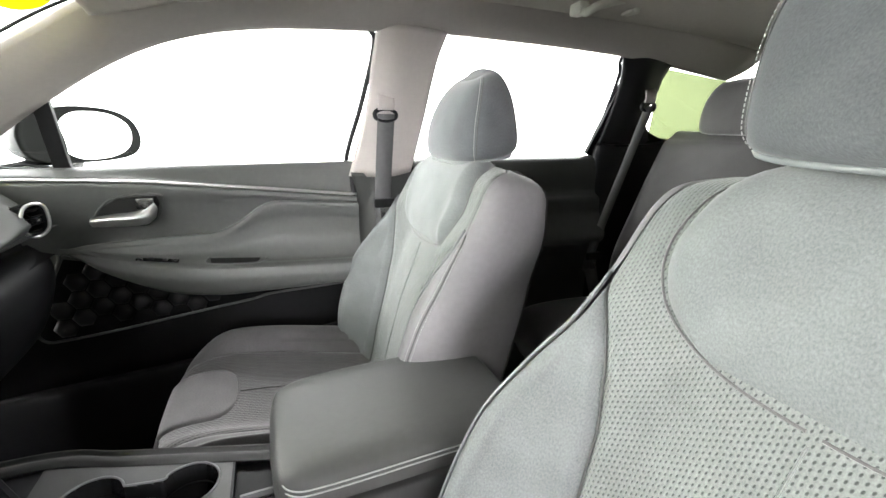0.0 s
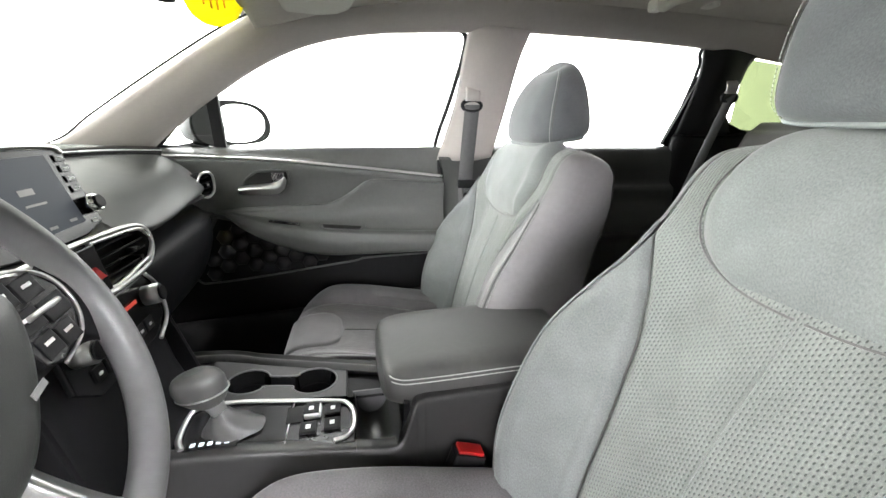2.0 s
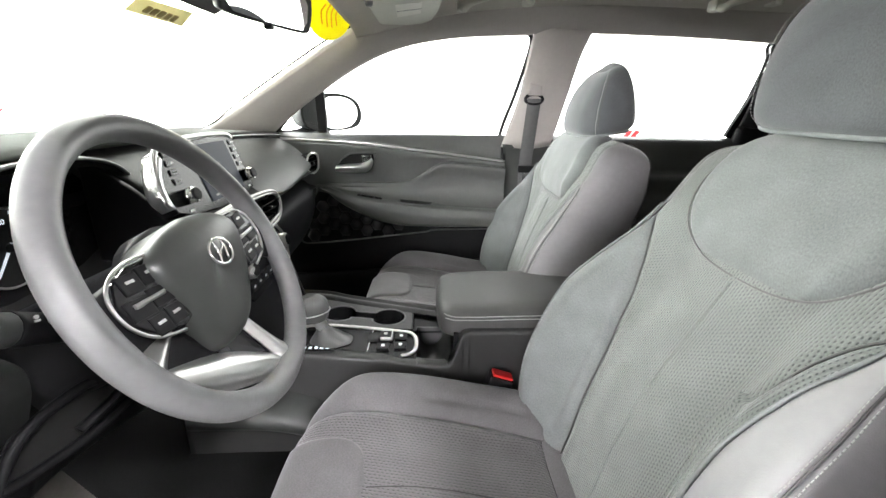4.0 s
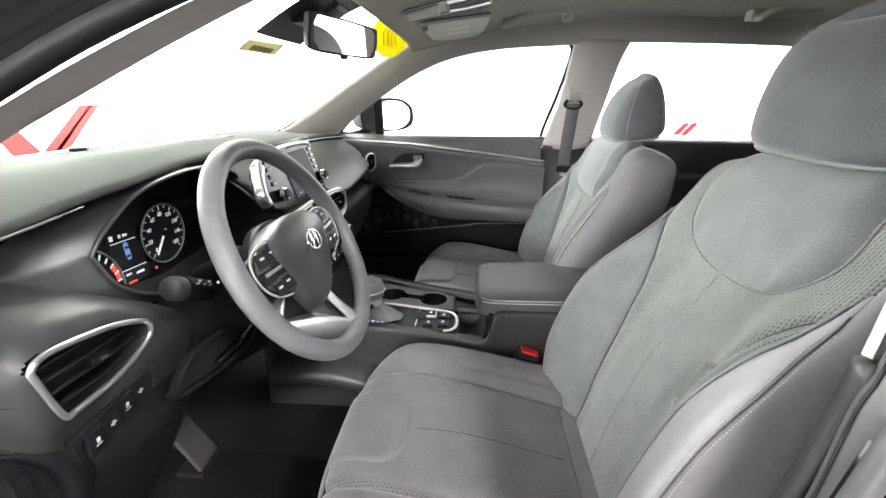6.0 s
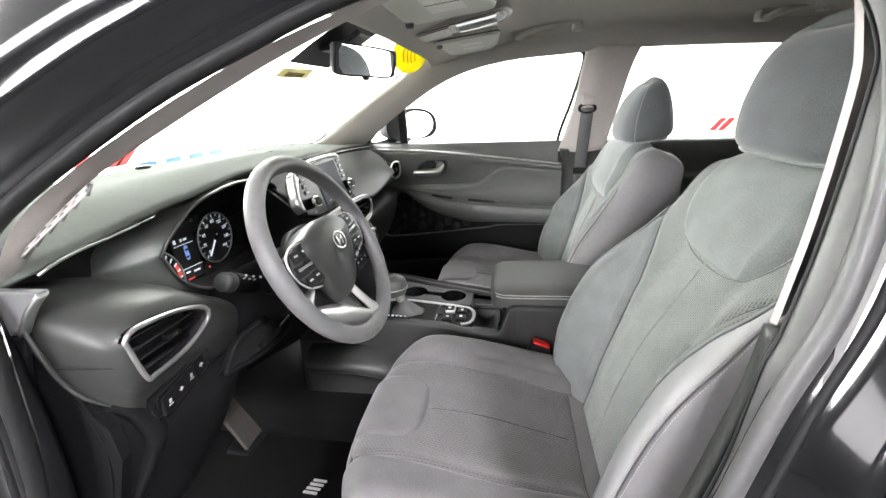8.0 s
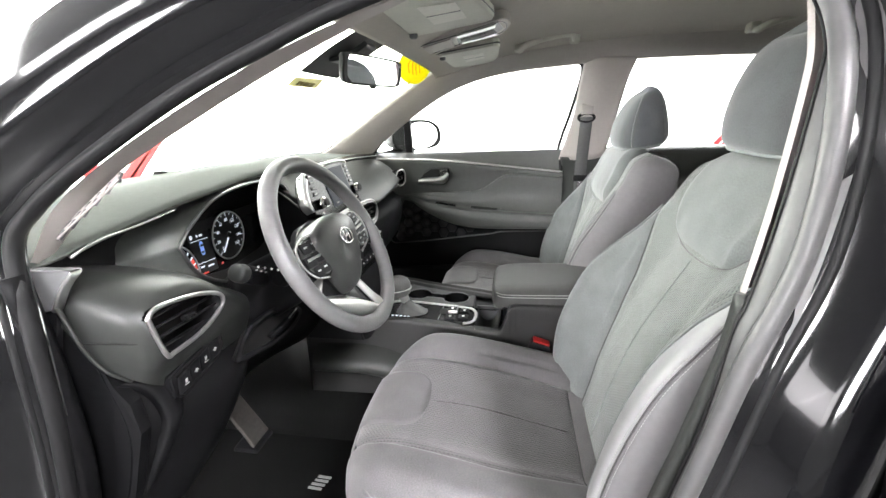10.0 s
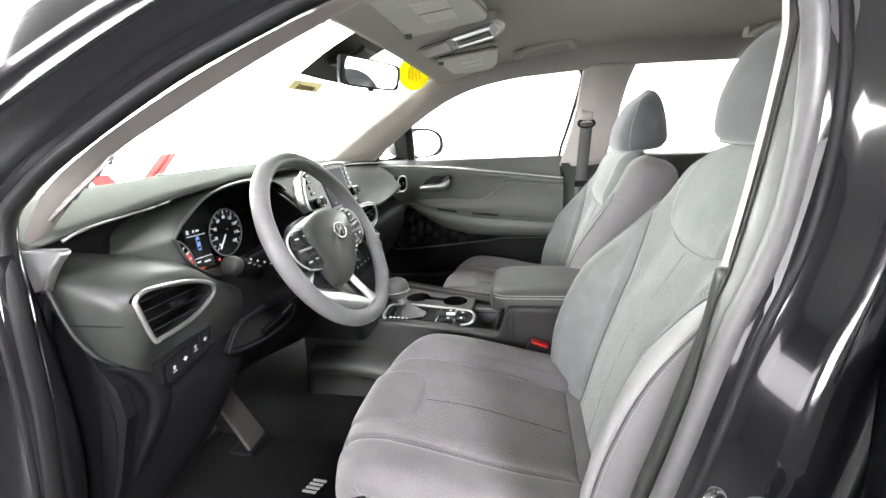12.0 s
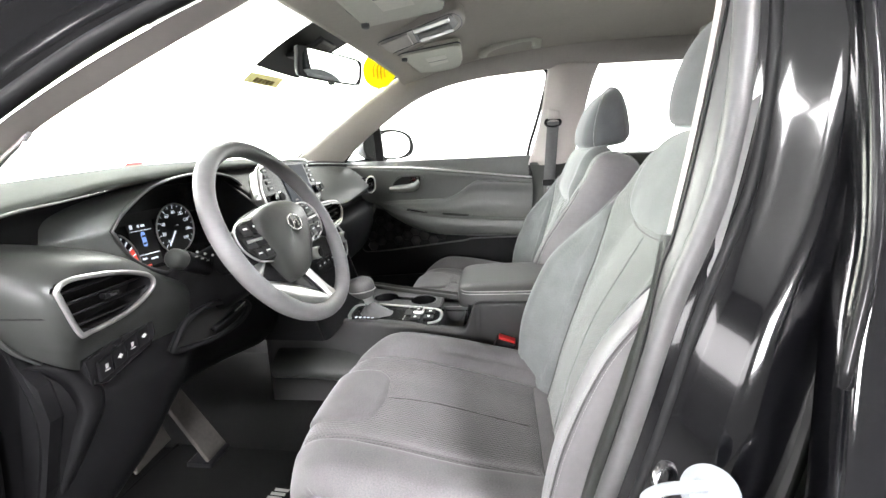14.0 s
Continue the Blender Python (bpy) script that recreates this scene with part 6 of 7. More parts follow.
# ---- passenger doors ----
def passenger_door():
    d = thing("passenger_door", "black front passenger door with silver handle and strip, closed", "door", (0.1, 0.8, 0.4))
    belt_line = flow((-0.42, 1.137), (-0.293, 1.133), (-0.044, 1.123), (0.217, 1.099), (0.491, 1.068), (0.56, 1.060))
    ridge = flow((-0.16, 0.958), (-0.095, 0.969), (0.04, 0.974), (0.165, 0.977), (0.205, 0.987), (0.245, 1.010), (0.300, 1.046), (0.332, 1.053), (0.45, 1.046), (0.56, 1.036))
    shelf = flow((-0.16, 0.957), (-0.12, 0.953), (-0.021, 0.929), (0.124, 0.908), (0.446, 0.884), (0.56, 0.880))
    under = flow((-0.16, 0.952), (-0.12, 0.936), (-0.082, 0.906), (0.0, 0.864), (0.10, 0.830), (0.208, 0.817), (0.56, 0.815))
    lip = flow((-0.16, 0.736), (-0.12, 0.715), (-0.06, 0.690), (0.03, 0.668), (0.14, 0.656), (0.3, 0.652), (0.56, 0.652))
    xs = [-0.42 + 0.975 * i / 60 for i in range(61)]
    up = []
    for x in xs:
        z, r = belt_line(x), ridge(x)
        up.append([(x, 0.805, 1.148), (x, 0.788, 1.151), (x, 0.772, 1.147), (x, 0.756, z + 0.010), (x, 0.749, z + 0.004), (x, 0.7485, z - 0.005), (x, 0.738, z - 0.008), (x, 0.7365, z - 0.022), (x, 0.744, z * 0.6 + r * 0.4), (x, 0.748, z * 0.2 + r * 0.8), (x, 0.748, r - 0.03), (x, 0.745, r - 0.10), (x, 0.742, 0.80)])
    part("inner_panel", skin(up, 60, 80), M_door, d, "dark soft-touch door panel")
    wing = []
    for x in [-0.155 + 0.71 * i / 50 for i in range(51)]:
        r, a, b, y = ridge(x), shelf(x), under(x), lip(x)
        k = min(1, max(0, (r - a) / 0.14))
        wing.append([(x, 0.747, r - 0.010), (x, 0.736, r + 0.001), (x, 0.722 + 0.012 * (1 - k), r), (x, 0.718 + 0.012 * (1 - k), r - 0.008 - 0.004 * k), (x, 0.724 - 0.004 * (1 - k), r * 0.70 + a * 0.30), (x, 0.722 - 0.006 * (1 - k), r * 0.35 + a * 0.65), (x, 0.30 * y + 0.70 * 0.72, a + 0.012), (x, 0.75 * y + 0.25 * 0.72, a + 0.006), (x, y + 0.004, a + 0.001), (x, y, a - 0.006),
                     (x, y - 0.004, a * 0.6 + b * 0.4), (x, y + 0.003, a * 0.25 + b * 0.75), (x, y + 0.016, b + 0.006), (x, 0.5 * y + 0.37, b), (x, 0.742, b + 0.004)])
    part("arm_shelf", skin(wing, 90, 90), M_door, d, "dark moulded door arm rest with a raised pull")
    part("lower_panel", skin([[(x, 0.743, 0.84), (x, 0.742, 0.72), (x, 0.742, 0.30)] for x in (-0.42, 0.0, 0.555)], 10, 20), M_plastic, d, "black lower door panel")
    part("silver_strip", tube([(x, 0.7455, belt_line(x) - 0.001) for x in xs[4:]], 0.0042, 8, 90), M_satin, d, "long satin silver strip")
    # handle in its bowl
    Q = lambda x, y, z: (-0.083 + (x + 0.083) * 0.85, y, z - 0.017)
    # The bowl is a flat black plate, its inner shade put into the colour.
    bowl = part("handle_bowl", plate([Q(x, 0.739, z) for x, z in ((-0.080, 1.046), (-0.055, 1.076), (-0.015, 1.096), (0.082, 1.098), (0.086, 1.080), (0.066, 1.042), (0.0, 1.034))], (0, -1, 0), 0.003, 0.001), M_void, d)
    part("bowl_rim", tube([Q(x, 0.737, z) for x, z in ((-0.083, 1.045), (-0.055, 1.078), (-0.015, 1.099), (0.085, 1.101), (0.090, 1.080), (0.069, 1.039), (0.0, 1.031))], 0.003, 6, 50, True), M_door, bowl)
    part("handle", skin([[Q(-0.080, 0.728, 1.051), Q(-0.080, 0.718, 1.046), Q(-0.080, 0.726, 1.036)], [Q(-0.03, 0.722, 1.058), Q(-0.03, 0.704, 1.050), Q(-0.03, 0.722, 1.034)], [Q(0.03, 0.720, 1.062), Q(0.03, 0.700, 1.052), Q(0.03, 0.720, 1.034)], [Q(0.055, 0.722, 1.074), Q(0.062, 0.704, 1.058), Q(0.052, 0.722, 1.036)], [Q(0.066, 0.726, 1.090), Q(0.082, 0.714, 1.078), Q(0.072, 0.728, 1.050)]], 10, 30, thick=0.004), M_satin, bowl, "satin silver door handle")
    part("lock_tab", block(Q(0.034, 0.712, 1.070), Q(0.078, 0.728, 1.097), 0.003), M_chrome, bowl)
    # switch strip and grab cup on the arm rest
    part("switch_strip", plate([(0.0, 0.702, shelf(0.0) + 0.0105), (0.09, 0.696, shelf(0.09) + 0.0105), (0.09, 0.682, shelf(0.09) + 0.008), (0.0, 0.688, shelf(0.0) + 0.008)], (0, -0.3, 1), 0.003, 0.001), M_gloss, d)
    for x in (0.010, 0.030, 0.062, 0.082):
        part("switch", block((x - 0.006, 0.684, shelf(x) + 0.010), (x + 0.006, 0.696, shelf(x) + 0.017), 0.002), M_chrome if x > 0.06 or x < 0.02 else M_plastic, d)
    # No hollow here: a black plate imitates the shade inside the cup.
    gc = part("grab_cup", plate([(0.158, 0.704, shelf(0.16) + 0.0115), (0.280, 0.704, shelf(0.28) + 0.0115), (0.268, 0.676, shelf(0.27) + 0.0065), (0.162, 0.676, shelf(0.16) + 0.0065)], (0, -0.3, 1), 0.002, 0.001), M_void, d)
    part("cup_rim", tube([(0.155, 0.707, shelf(0.16) + 0.014), (0.284, 0.707, shelf(0.28) + 0.014), (0.270, 0.673, shelf(0.27) + 0.008), (0.159, 0.673, shelf(0.16) + 0.008)], 0.0022, 6, 60, True), M_greyplastic, gc)
    # quilted speaker panel and its edge
    pan = part("quilted_panel", skin([[(-0.155, 0.734, 0.94), (-0.195, 0.734, 0.86), (-0.236, 0.734, 0.765)], [(-0.05, 0.732, 0.91), (-0.07, 0.733, 0.84), (-0.09, 0.733, 0.752)], [(0.08, 0.730, 0.845), (0.08, 0.731, 0.80), (0.08, 0.732, 0.770)], [(0.26, 0.728, 0.815), (0.26, 0.730, 0.80), (0.26, 0.731, 0.788)]], 12, 24), M_plastic, d, "dark quilted panel")
    boss = bmesh.new()
    top, low = [], []
    for ring_r, ring_y in ((1.0, 0.004), (0.82, -0.004), (0.5, -0.0085), (0.0, -0.0095)):
        if ring_r:
            top.append([boss.verts.new((0.0272 * ring_r * math.cos(radians(60 * k)), ring_y, 0.0268 * ring_r * math.sin(radians(60 * k)))) for k in range(6)])
        else:
            top.append([boss.verts.new((0, ring_y, 0))])
    for a, b in zip(top, top[1:]):
        for k in range(6):
            quad = (a[k], a[(k + 1) % 6], b[(k + 1) % 6], b[k]) if len(b) > 1 else (a[k], a[(k + 1) % 6], b[0])
            boss.faces.new(quad).smooth = True
    proto = part("quilt_boss", boss, M_quilt, pan)
    spots = []
    for i in range(-8, 10):
        for j in range(10):
            x, z = -0.10 + 0.0415 * i, 0.762 + 0.0235 * (2 * j + (i % 2)) 
            if x > -0.240 + (z - 0.755) * 0.48 + 0.022 and z < under(x) - 0.012 and z > 0.758 + (x + 0.2) * 0.085 and x < 0.17:
                spots.append((x, 0.731, z))
    for k, at in enumerate(spots):
        ob = proto if k == 0 else new("quilt_boss", proto.data)
        if k:
            ob.parent = pan
        ob.matrix_world = Matrix.Translation(at)
    part("panel_rim", tube([(-0.160, 0.728, 0.952), (-0.165, 0.727, 0.930), (-0.205, 0.726, 0.85), (-0.245, 0.724, 0.771)], 0.004, 8, 30), M_door, d)
    part("pocket_edge", tube([(-0.245, 0.722, 0.771), (-0.222, 0.718, 0.741), (-0.19, 0.717, 0.737), (-0.071, 0.716, 0.747), (0.12, 0.714, 0.771), (0.25, 0.712, 0.787), (0.291, 0.712, 0.796), (0.43, 0.714, 0.800), (0.55, 0.716, 0.803)], 0.0035, 8, 90), M_door, d, "pale pocket edge line")
    pk = [[(x, 0.716, z), (x, 0.700, z - 0.004), (x, 0.692, z - 0.03), (x, 0.690, 0.52), (x, 0.70, 0.42)] for x, z in ((-0.34, 0.606), (-0.243, 0.614), (0.107, 0.636), (0.424, 0.671), (0.55, 0.69))]
    part("pocket", skin(pk, 18, 30), M_plastic, d, "black door pocket")
    # window frame and quarter divider
    part("frame_seal", tube([(-0.345, 0.798, 1.149), (-0.25, 0.766, 1.222), (-0.125, 0.726, 1.308), (0.028, 0.686, 1.397), (0.169, 0.661, 1.452), (0.339, 0.648, 1.483), (0.54, 0.642, 1.496), (0.59, 0.648, 1.483), (0.602, 0.665, 1.445), (0.575, 0.72, 1.31), (0.538, 0.795, 1.15), (0.54, 0.77, 1.0), (0.53, 0.76, 0.8), (0.50, 0.76, 0.55)], 0.007, 8, 110), M_rubber, d, "black window seal")
    part("rear_edge", tube([(0.546, 0.775, 1.125), (0.549, 0.748, 1.05), (0.549, 0.738, 0.95), (0.546, 0.736, 0.80), (0.535, 0.736, 0.50)], 0.008, 8, 40), M_rubber, d, "black door edge seal")
    part("quarter_divider", plate([(-0.152, 0.805, 1.147), (-0.118, 0.805, 1.147), (-0.104, 0.725, 1.318), (-0.138, 0.733, 1.296)], (0, -1, -0.4), 0.014, 0.003), M_rubber, d, "black quarter window divider")
    part("quarter_frame", tube([(-0.315, 0.802, 1.151), (-0.24, 0.770, 1.222), (-0.135, 0.735, 1.297), (-0.140, 0.80, 1.152)], 0.010, 8, 40, True), M_rubber, d)
    part("outer_skin", skin([[(x, 0.86, 1.14), (x, 0.91, 1.0), (x, 0.92, 0.7), (x, 0.88, 0.4)] for x in (-0.6, 0.0, 0.58)], 10, 8), M_paint, d, "gloss black paint")


def rear_door():
    d = thing("rear_door", "black rear passenger door, closed", "door", (1.1, 0.8, 0.4))
    secs = []
    for x, g in ((0.735, 0.0), (0.85, 0.3), (1.0, 0.8), (1.15, 1.0), (1.3, 1.0), (1.44, 0.9)):
        secs.append([(x, 0.805, 1.152), (x, 0.785, 1.155), (x, 0.760, 1.14), (x, 0.745, 1.10), (x, 0.742, 1.03), (x, 0.74 - 0.03 * g, 0.985 + 0.02 * g), (x, 0.735 - 0.03 * g, 0.96), (x, 0.72 - 0.05 * g, 0.91), (x, 0.715 - 0.05 * g, 0.86), (x, 0.735, 0.81), (x, 0.742, 0.72), (x, 0.742, 0.30)])
    part("inner_panel", skin(secs, 60, 40), M_soft, d)
    part("frame_seal", tube([(0.735, 0.80, 1.152), (0.775, 0.668, 1.455), (0.80, 0.648, 1.496), (0.84, 0.640, 1.507), (1.1, 0.643, 1.503), (1.38, 0.650, 1.492), (1.415, 0.665, 1.455), (1.435, 0.69, 1.40), (1.44, 0.78, 1.19)], 0.006, 8, 90), M_rubber, d, "black window seal")
    part("quarter_fill", plate([(1.44, 0.797, 1.155), (1.418, 0.797, 1.165), (1.432, 0.735, 1.29), (1.445, 0.69, 1.40), (1.47, 0.69, 1.40), (1.49, 0.80, 1.155)], (0, -1, -0.4), 0.012, 0.003), M_plastic, d)
    part("handle", tube([(1.02, 0.70, 0.90), (1.08, 0.69, 0.905)], 0.006, 8, 6), M_satin, d)
    part("outer_skin", skin([[(x, 0.86, 1.14), (x, 0.91, 1.0), (x, 0.92, 0.7), (x, 0.88, 0.4)] for x in (0.62, 1.1, 1.6, 2.3)], 10, 8), M_paint, d, "gloss black paint")


passenger_door()
rear_door()

# ---- loose and hung things ----
def ribbon(path, width, side, thick=0.0014, m=40):
    pts = cr(path, m)
    s = Vector(side).normalized() * width / 2
    bm = grid([[p - s, p, p + s] for p in pts])
    return thicken(bm, thick)


def belt(name, label, ring, tongue, low, side, way):
    b = thing(name, label, "seat belt", ring)
    r = Vector(ring)
    w = Vector(way)
    part("guide", tube([r + Vector((0.030 * math.cos(a), 0, 0.016 * math.sin(a))) for a in (2 * math.pi * k / 16 for k in range(16))], 0.006, 8, 40, True), M_plastic, b, "black belt guide loop")
    part("cover", skin([[r + Vector((x, -0.004 * w.y, z)) + w * t for x in (-0.022, 0.0, 0.022)] for z, t in ((0.012, 0.012), (0.028, 0.020), (0.048, 0.014), (0.058, 0.0))], 8, 12, thick=0.006), M_trim, b, "pale moulded height adjuster")
    part("webbing", ribbon([r + w * 0.006 + Vector((0, 0, 0.002)), Vector(tongue) + Vector((0, 0.012, 0.02)), *[Vector(p) for p in low]], 0.047, side), M_belt, b, "dark grey webbing")
    t = Vector(tongue)
    tg = part("tongue", block(t - Vector((0.030, 0.008, 0.012)), t + Vector((0.030, 0.008, 0.014)), 0.004), M_plastic, b, "black and steel belt tongue")
    part("blade", plate([t + Vector((-0.013, -0.002, -0.012)), t + Vector((0.013, -0.002, -0.012)), t + Vector((0.011, -0.002, -0.048)), t + Vector((-0.011, -0.002, -0.048))], (0, 1, 0), 0.003, 0.0008), M_steel, tg, "steel blade")
    part("slot", plate([t + Vector((-0.007, -0.003, -0.028)), t + Vector((0.007, -0.003, -0.028)), t + Vector((0.007, -0.003, -0.040)), t + Vector((-0.007, -0.003, -0.040))], (0, 1, 0), 0.0008, 0), M_void, tg)


belt("front_seat_belt", "dark grey passenger seat belt hanging on the centre pillar", (0.630, 0.670, 1.283), (0.624, 0.690, 1.038), [(0.626, 0.702, 0.95), (0.635, 0.705, 0.75), (0.65, 0.705, 0.5)], (1, 0, 0), (0, -1, 0))
belt("rear_seat_belt", "dark grey rear seat belt slanting from the rear pillar", (1.555, 0.655, 1.325), (1.40, 0.665, 0.80), [(1.40, 0.67, 0.74), (1.45, 0.68, 0.62)], (0.85, -0.2, 0.5), (-0.4, -1, 0))


def buckle(at, lean):
    b = thing("belt_buckle", "black belt buckle with a red button beside the seat", "belt buckle", at)
    m = Matrix.Translation(at) @ Matrix.Rotation(radians(lean), 4, "Y")
    for nm, lo, hi, bev, mt, lb in (("housing", (-0.028, -0.016, -0.11), (0.028, 0.016, 0.0), 0.006, M_plastic, ""), ("button", (-0.023, -0.012, -0.004), (0.023, 0.013, 0.005), 0.0025, M_red, "red release button"), ("stalk", (-0.012, -0.006, -0.30), (0.012, 0.006, -0.095), 0.003, M_plastic, "")):
        ob = part(nm, block(lo, hi, bev), mt, b, lb)
        ob.matrix_world = m
    return b


buckle((0.428, -0.088, 0.695), 18)


def mirror():
    r = thing("rearview_mirror", "black framed rear-view mirror hung on the windscreen", "mirror", (-0.03, 0.015, 1.43))
    c = Vector((-0.030, 0.012, 1.428))
    n = Vector((0.925, -0.32, -0.15)).normalized()
    s = Vector((0.50, 0.86, -0.03))
    s = (s - n * s.dot(n)).normalized()
    u = n.cross(s)
    if u.z < 0:
        u = -u
    shape = [(-0.118, 0.020), (-0.108, 0.034), (0.0, 0.034), (0.100, 0.031), (0.114, 0.018), (0.114, -0.014), (0.098, -0.032), (0.0, -0.034), (-0.100, -0.032), (-0.117, -0.018)]
    P = lambda a, b, k: c + s * a + u * b + n * k
    loops = [[P(x * g, y * g, k) for x, y in shape] for g, k in ((0.35, -0.040), (0.80, -0.032), (1.02, -0.012), (1.08, 0.0), (1.07, 0.007), (0.97, 0.0065))]
    part("housing", skin(loops, 48, 22, True, True), M_plastic, r, "black mirror housing")
    part("mirror_glass", plate([P(x * 0.96, y * 0.96, 0.0062) for x, y in shape], n, 0.0008, 0), M_mirror, r, "silver mirror glass")
    part("day_night_tab", block(P(0.0, -0.038, 0) - Vector((0.008, 0.008, 0.006)), P(0.0, -0.038, 0) + Vector((0.008, 0.008, 0.006)), 0.003), M_plastic, r)
    part("stem", tube([P(0, 0.0, -0.03), P(0, 0.03, -0.05), Vector((-0.09, 0.012, 1.475))], 0.011, 10, 12), M_plastic, r)
    part("mount_cover", skin([[(-0.13, y, 1.462), (-0.08, y * 1.0, 1.470), (-0.03, y, 1.495)] for y in (-0.04, -0.01, 0.02, 0.05)], 8, 8, thick=0.01), M_plastic, r)


mirror()


def visor(inn, out, g, label):
    v = thing("sun_visor", label, "sun visor", (0.2, (inn + out) / 2, 1.50), group="sun visors")
    z = lambda x: 1.482 + 0.12 * (x - 0.1)
    pts = [(0.112, inn + g * 0.012), (0.116, out), (0.225, out + g * 0.004), (0.268, out - g * 0.05), (0.286, out - g * 0.16), (0.298, inn + g * 0.035), (0.292, inn + g * 0.010), (0.278, inn), (0.122, inn)]
    part("panel", plate([(x, y, z(x) + 0.017) for x, y in pts], (0.12, 0, -1), 0.022, 0.007), M_visor, v, "grey padded visor panel")
    a = inn + g * 0.085
    part("label", plate([(0.180, a, z(0.18) - 0.0055), (0.176, a + g * 0.15, z(0.176) - 0.0055), (0.240, a + g * 0.13, z(0.24) - 0.0055), (0.246, a, z(0.246) - 0.0055)], (0.12, 0, -1), 0.0008, 0), M_label, v, "pale printed label")
    part("label_line", plate([(0.1790, a + g * 0.072, z(0.18) - 0.0066), (0.1790, a + g * 0.075, z(0.18) - 0.0066), (0.243, a + g * 0.072, z(0.243) - 0.0066), (0.243, a + g * 0.069, z(0.243) - 0.0066)], (0.12, 0, -1), 0.0006, 0), M_greyplastic, v)
    part("clip", disc((0.124, inn + g * 0.030, z(0.124) - 0.008), (0, 0, -1), 0.009, 0.012, 14, 0.002), M_greyplastic, v, "round visor clip")
    part("hem", tube([(x, y, z(x) + 0.004) for x, y in pts], 0.0022, 6, 90, True), M_greyplastic, v)
    return v


M_visor = shade("visor_vinyl", (0.60, 0.59, 0.53), 0.7, grain=0.4, var=0.06)
M_label = shade("pale_label", (0.72, 0.70, 0.64), 0.6, var=0.08)
visor(-0.135, -0.42, -1, "grey driver sun visor folded up under the headliner")
visor(0.205, 0.60, 1, "grey passenger sun visor folded up under the headliner")


def roof_console():
    r = thing("roof_console", "pale grey roof console with reading lamps", "roof console", (0.2, 0.03, 1.51))
    z = lambda x: 1.494 + 0.12 * (x - 0.1)
    oval = [(0.086, 0.040), (0.080, 0.110), (0.082, 0.180), (0.096, 0.198), (0.190, 0.130), (0.285, 0.100), (0.318, 0.060), (0.330, 0.000), (0.326, -0.060), (0.310, -0.094), (0.270, -0.075), (0.190, -0.022), (0.105, 0.018)]
    rim = cr([(x, y, 0) for x, y in oval + oval[:1]], 80)[:-1]
    part("body", plate([(q.x, q.y, z(q.x) + 0.012) for q in rim], (0.12, 0, -1), 0.020, 0.006), M_trim, r, "pale grey moulded body")
    part("groove", tube([(q.x * 0.94 + 0.0125, q.y * 0.86 + 0.006, z(q.x) - 0.0080) for q in rim[::2]], 0.0020, 6, 100, True), M_greyplastic, r)
    part("holder_lid", plate([(x, y, z(x) - 0.006) for x, y in ((0.098, 0.050), (0.096, 0.165), (0.176, 0.118), (0.182, 0.006))], (0.12, 0, -1), 0.006, 0.003), M_trim, r, "sunglasses holder lid")
    part("lamp_recess", plate([(x, y, z(x) - 0.0075) for x, y in ((0.190, 0.108), (0.288, 0.078), (0.314, 0.010), (0.305, -0.068), (0.196, 0.000))], (0.12, 0, -1), 0.0015, 0), M_greyplastic, r, "grey lamp recess")
    for y0, y1 in ((0.064, 0.092), (-0.036, -0.004)):
        part("lamp_lens", plate([(0.200, y0 + 0.012, z(0.2) - 0.009), (0.200, y1 + 0.012, z(0.2) - 0.009), (0.296, y1 - 0.026, z(0.296) - 0.009), (0.296, y0 - 0.026, z(0.296) - 0.009)], (0.12, 0, -1), 0.004, 0.002), M_lens, r, "clear reading lamp lens")
    for y0 in (0.026, 0.048):
        part("switch", tube([(0.205, y0 + 0.012, z(0.205) - 0.011), (0.245, y0, z(0.245) - 0.012), (0.292, y0 - 0.022, z(0.292) - 0.011)], 0.0048, 8, 10), M_satin, r)


M_lens = shade("milky_lens", (0.45, 0.45, 0.44), 0.30, var=0.04)
roof_console()


def grab(x0, x1, y, z, label):
    g = thing("grab_handle", label, "grab handle", ((x0 + x1) / 2, y, z), group="roof grab handles")
    part("bar", tube([(x0, y + 0.026, z + 0.012), (x0 + 0.002, y + 0.004, z - 0.006), (x0 + 0.022, y - 0.010, z + 0.006), (x0 + 0.06, y - 0.014, z + 0.018), ((x0 + x1) / 2, y - 0.014, z + 0.025), (x1 - 0.05, y - 0.012, z + 0.032), (x1 - 0.014, y - 0.006, z + 0.032), (x1 - 0.002, y + 0.006, z + 0.020), (x1, y + 0.026, z + 0.030)], 0.0105, 12, 80), M_visor, g)
    for x, dz in ((x0, 0.0), (x1, 0.018)):
        part("foot", block((x - 0.016, y + 0.006, z - 0.010 + dz), (x + 0.016, y + 0.050, z + 0.022 + dz), 0.008), M_visor, g)


grab(0.358, 0.546, 0.455, 1.522, "pale grey front grab handle on the roof rail")
grab(1.105, 1.275, 0.470, 1.542, "pale grey rear grab handle on the roof rail")
part("coat_hook", block((0.20, 0.60, 1.512), (0.24, 0.62, 1.524), 0.005), M_trim)
tagged(bpy.data.objects["coat_hook"], "small pale plastic clip on the roof rail", "clip")


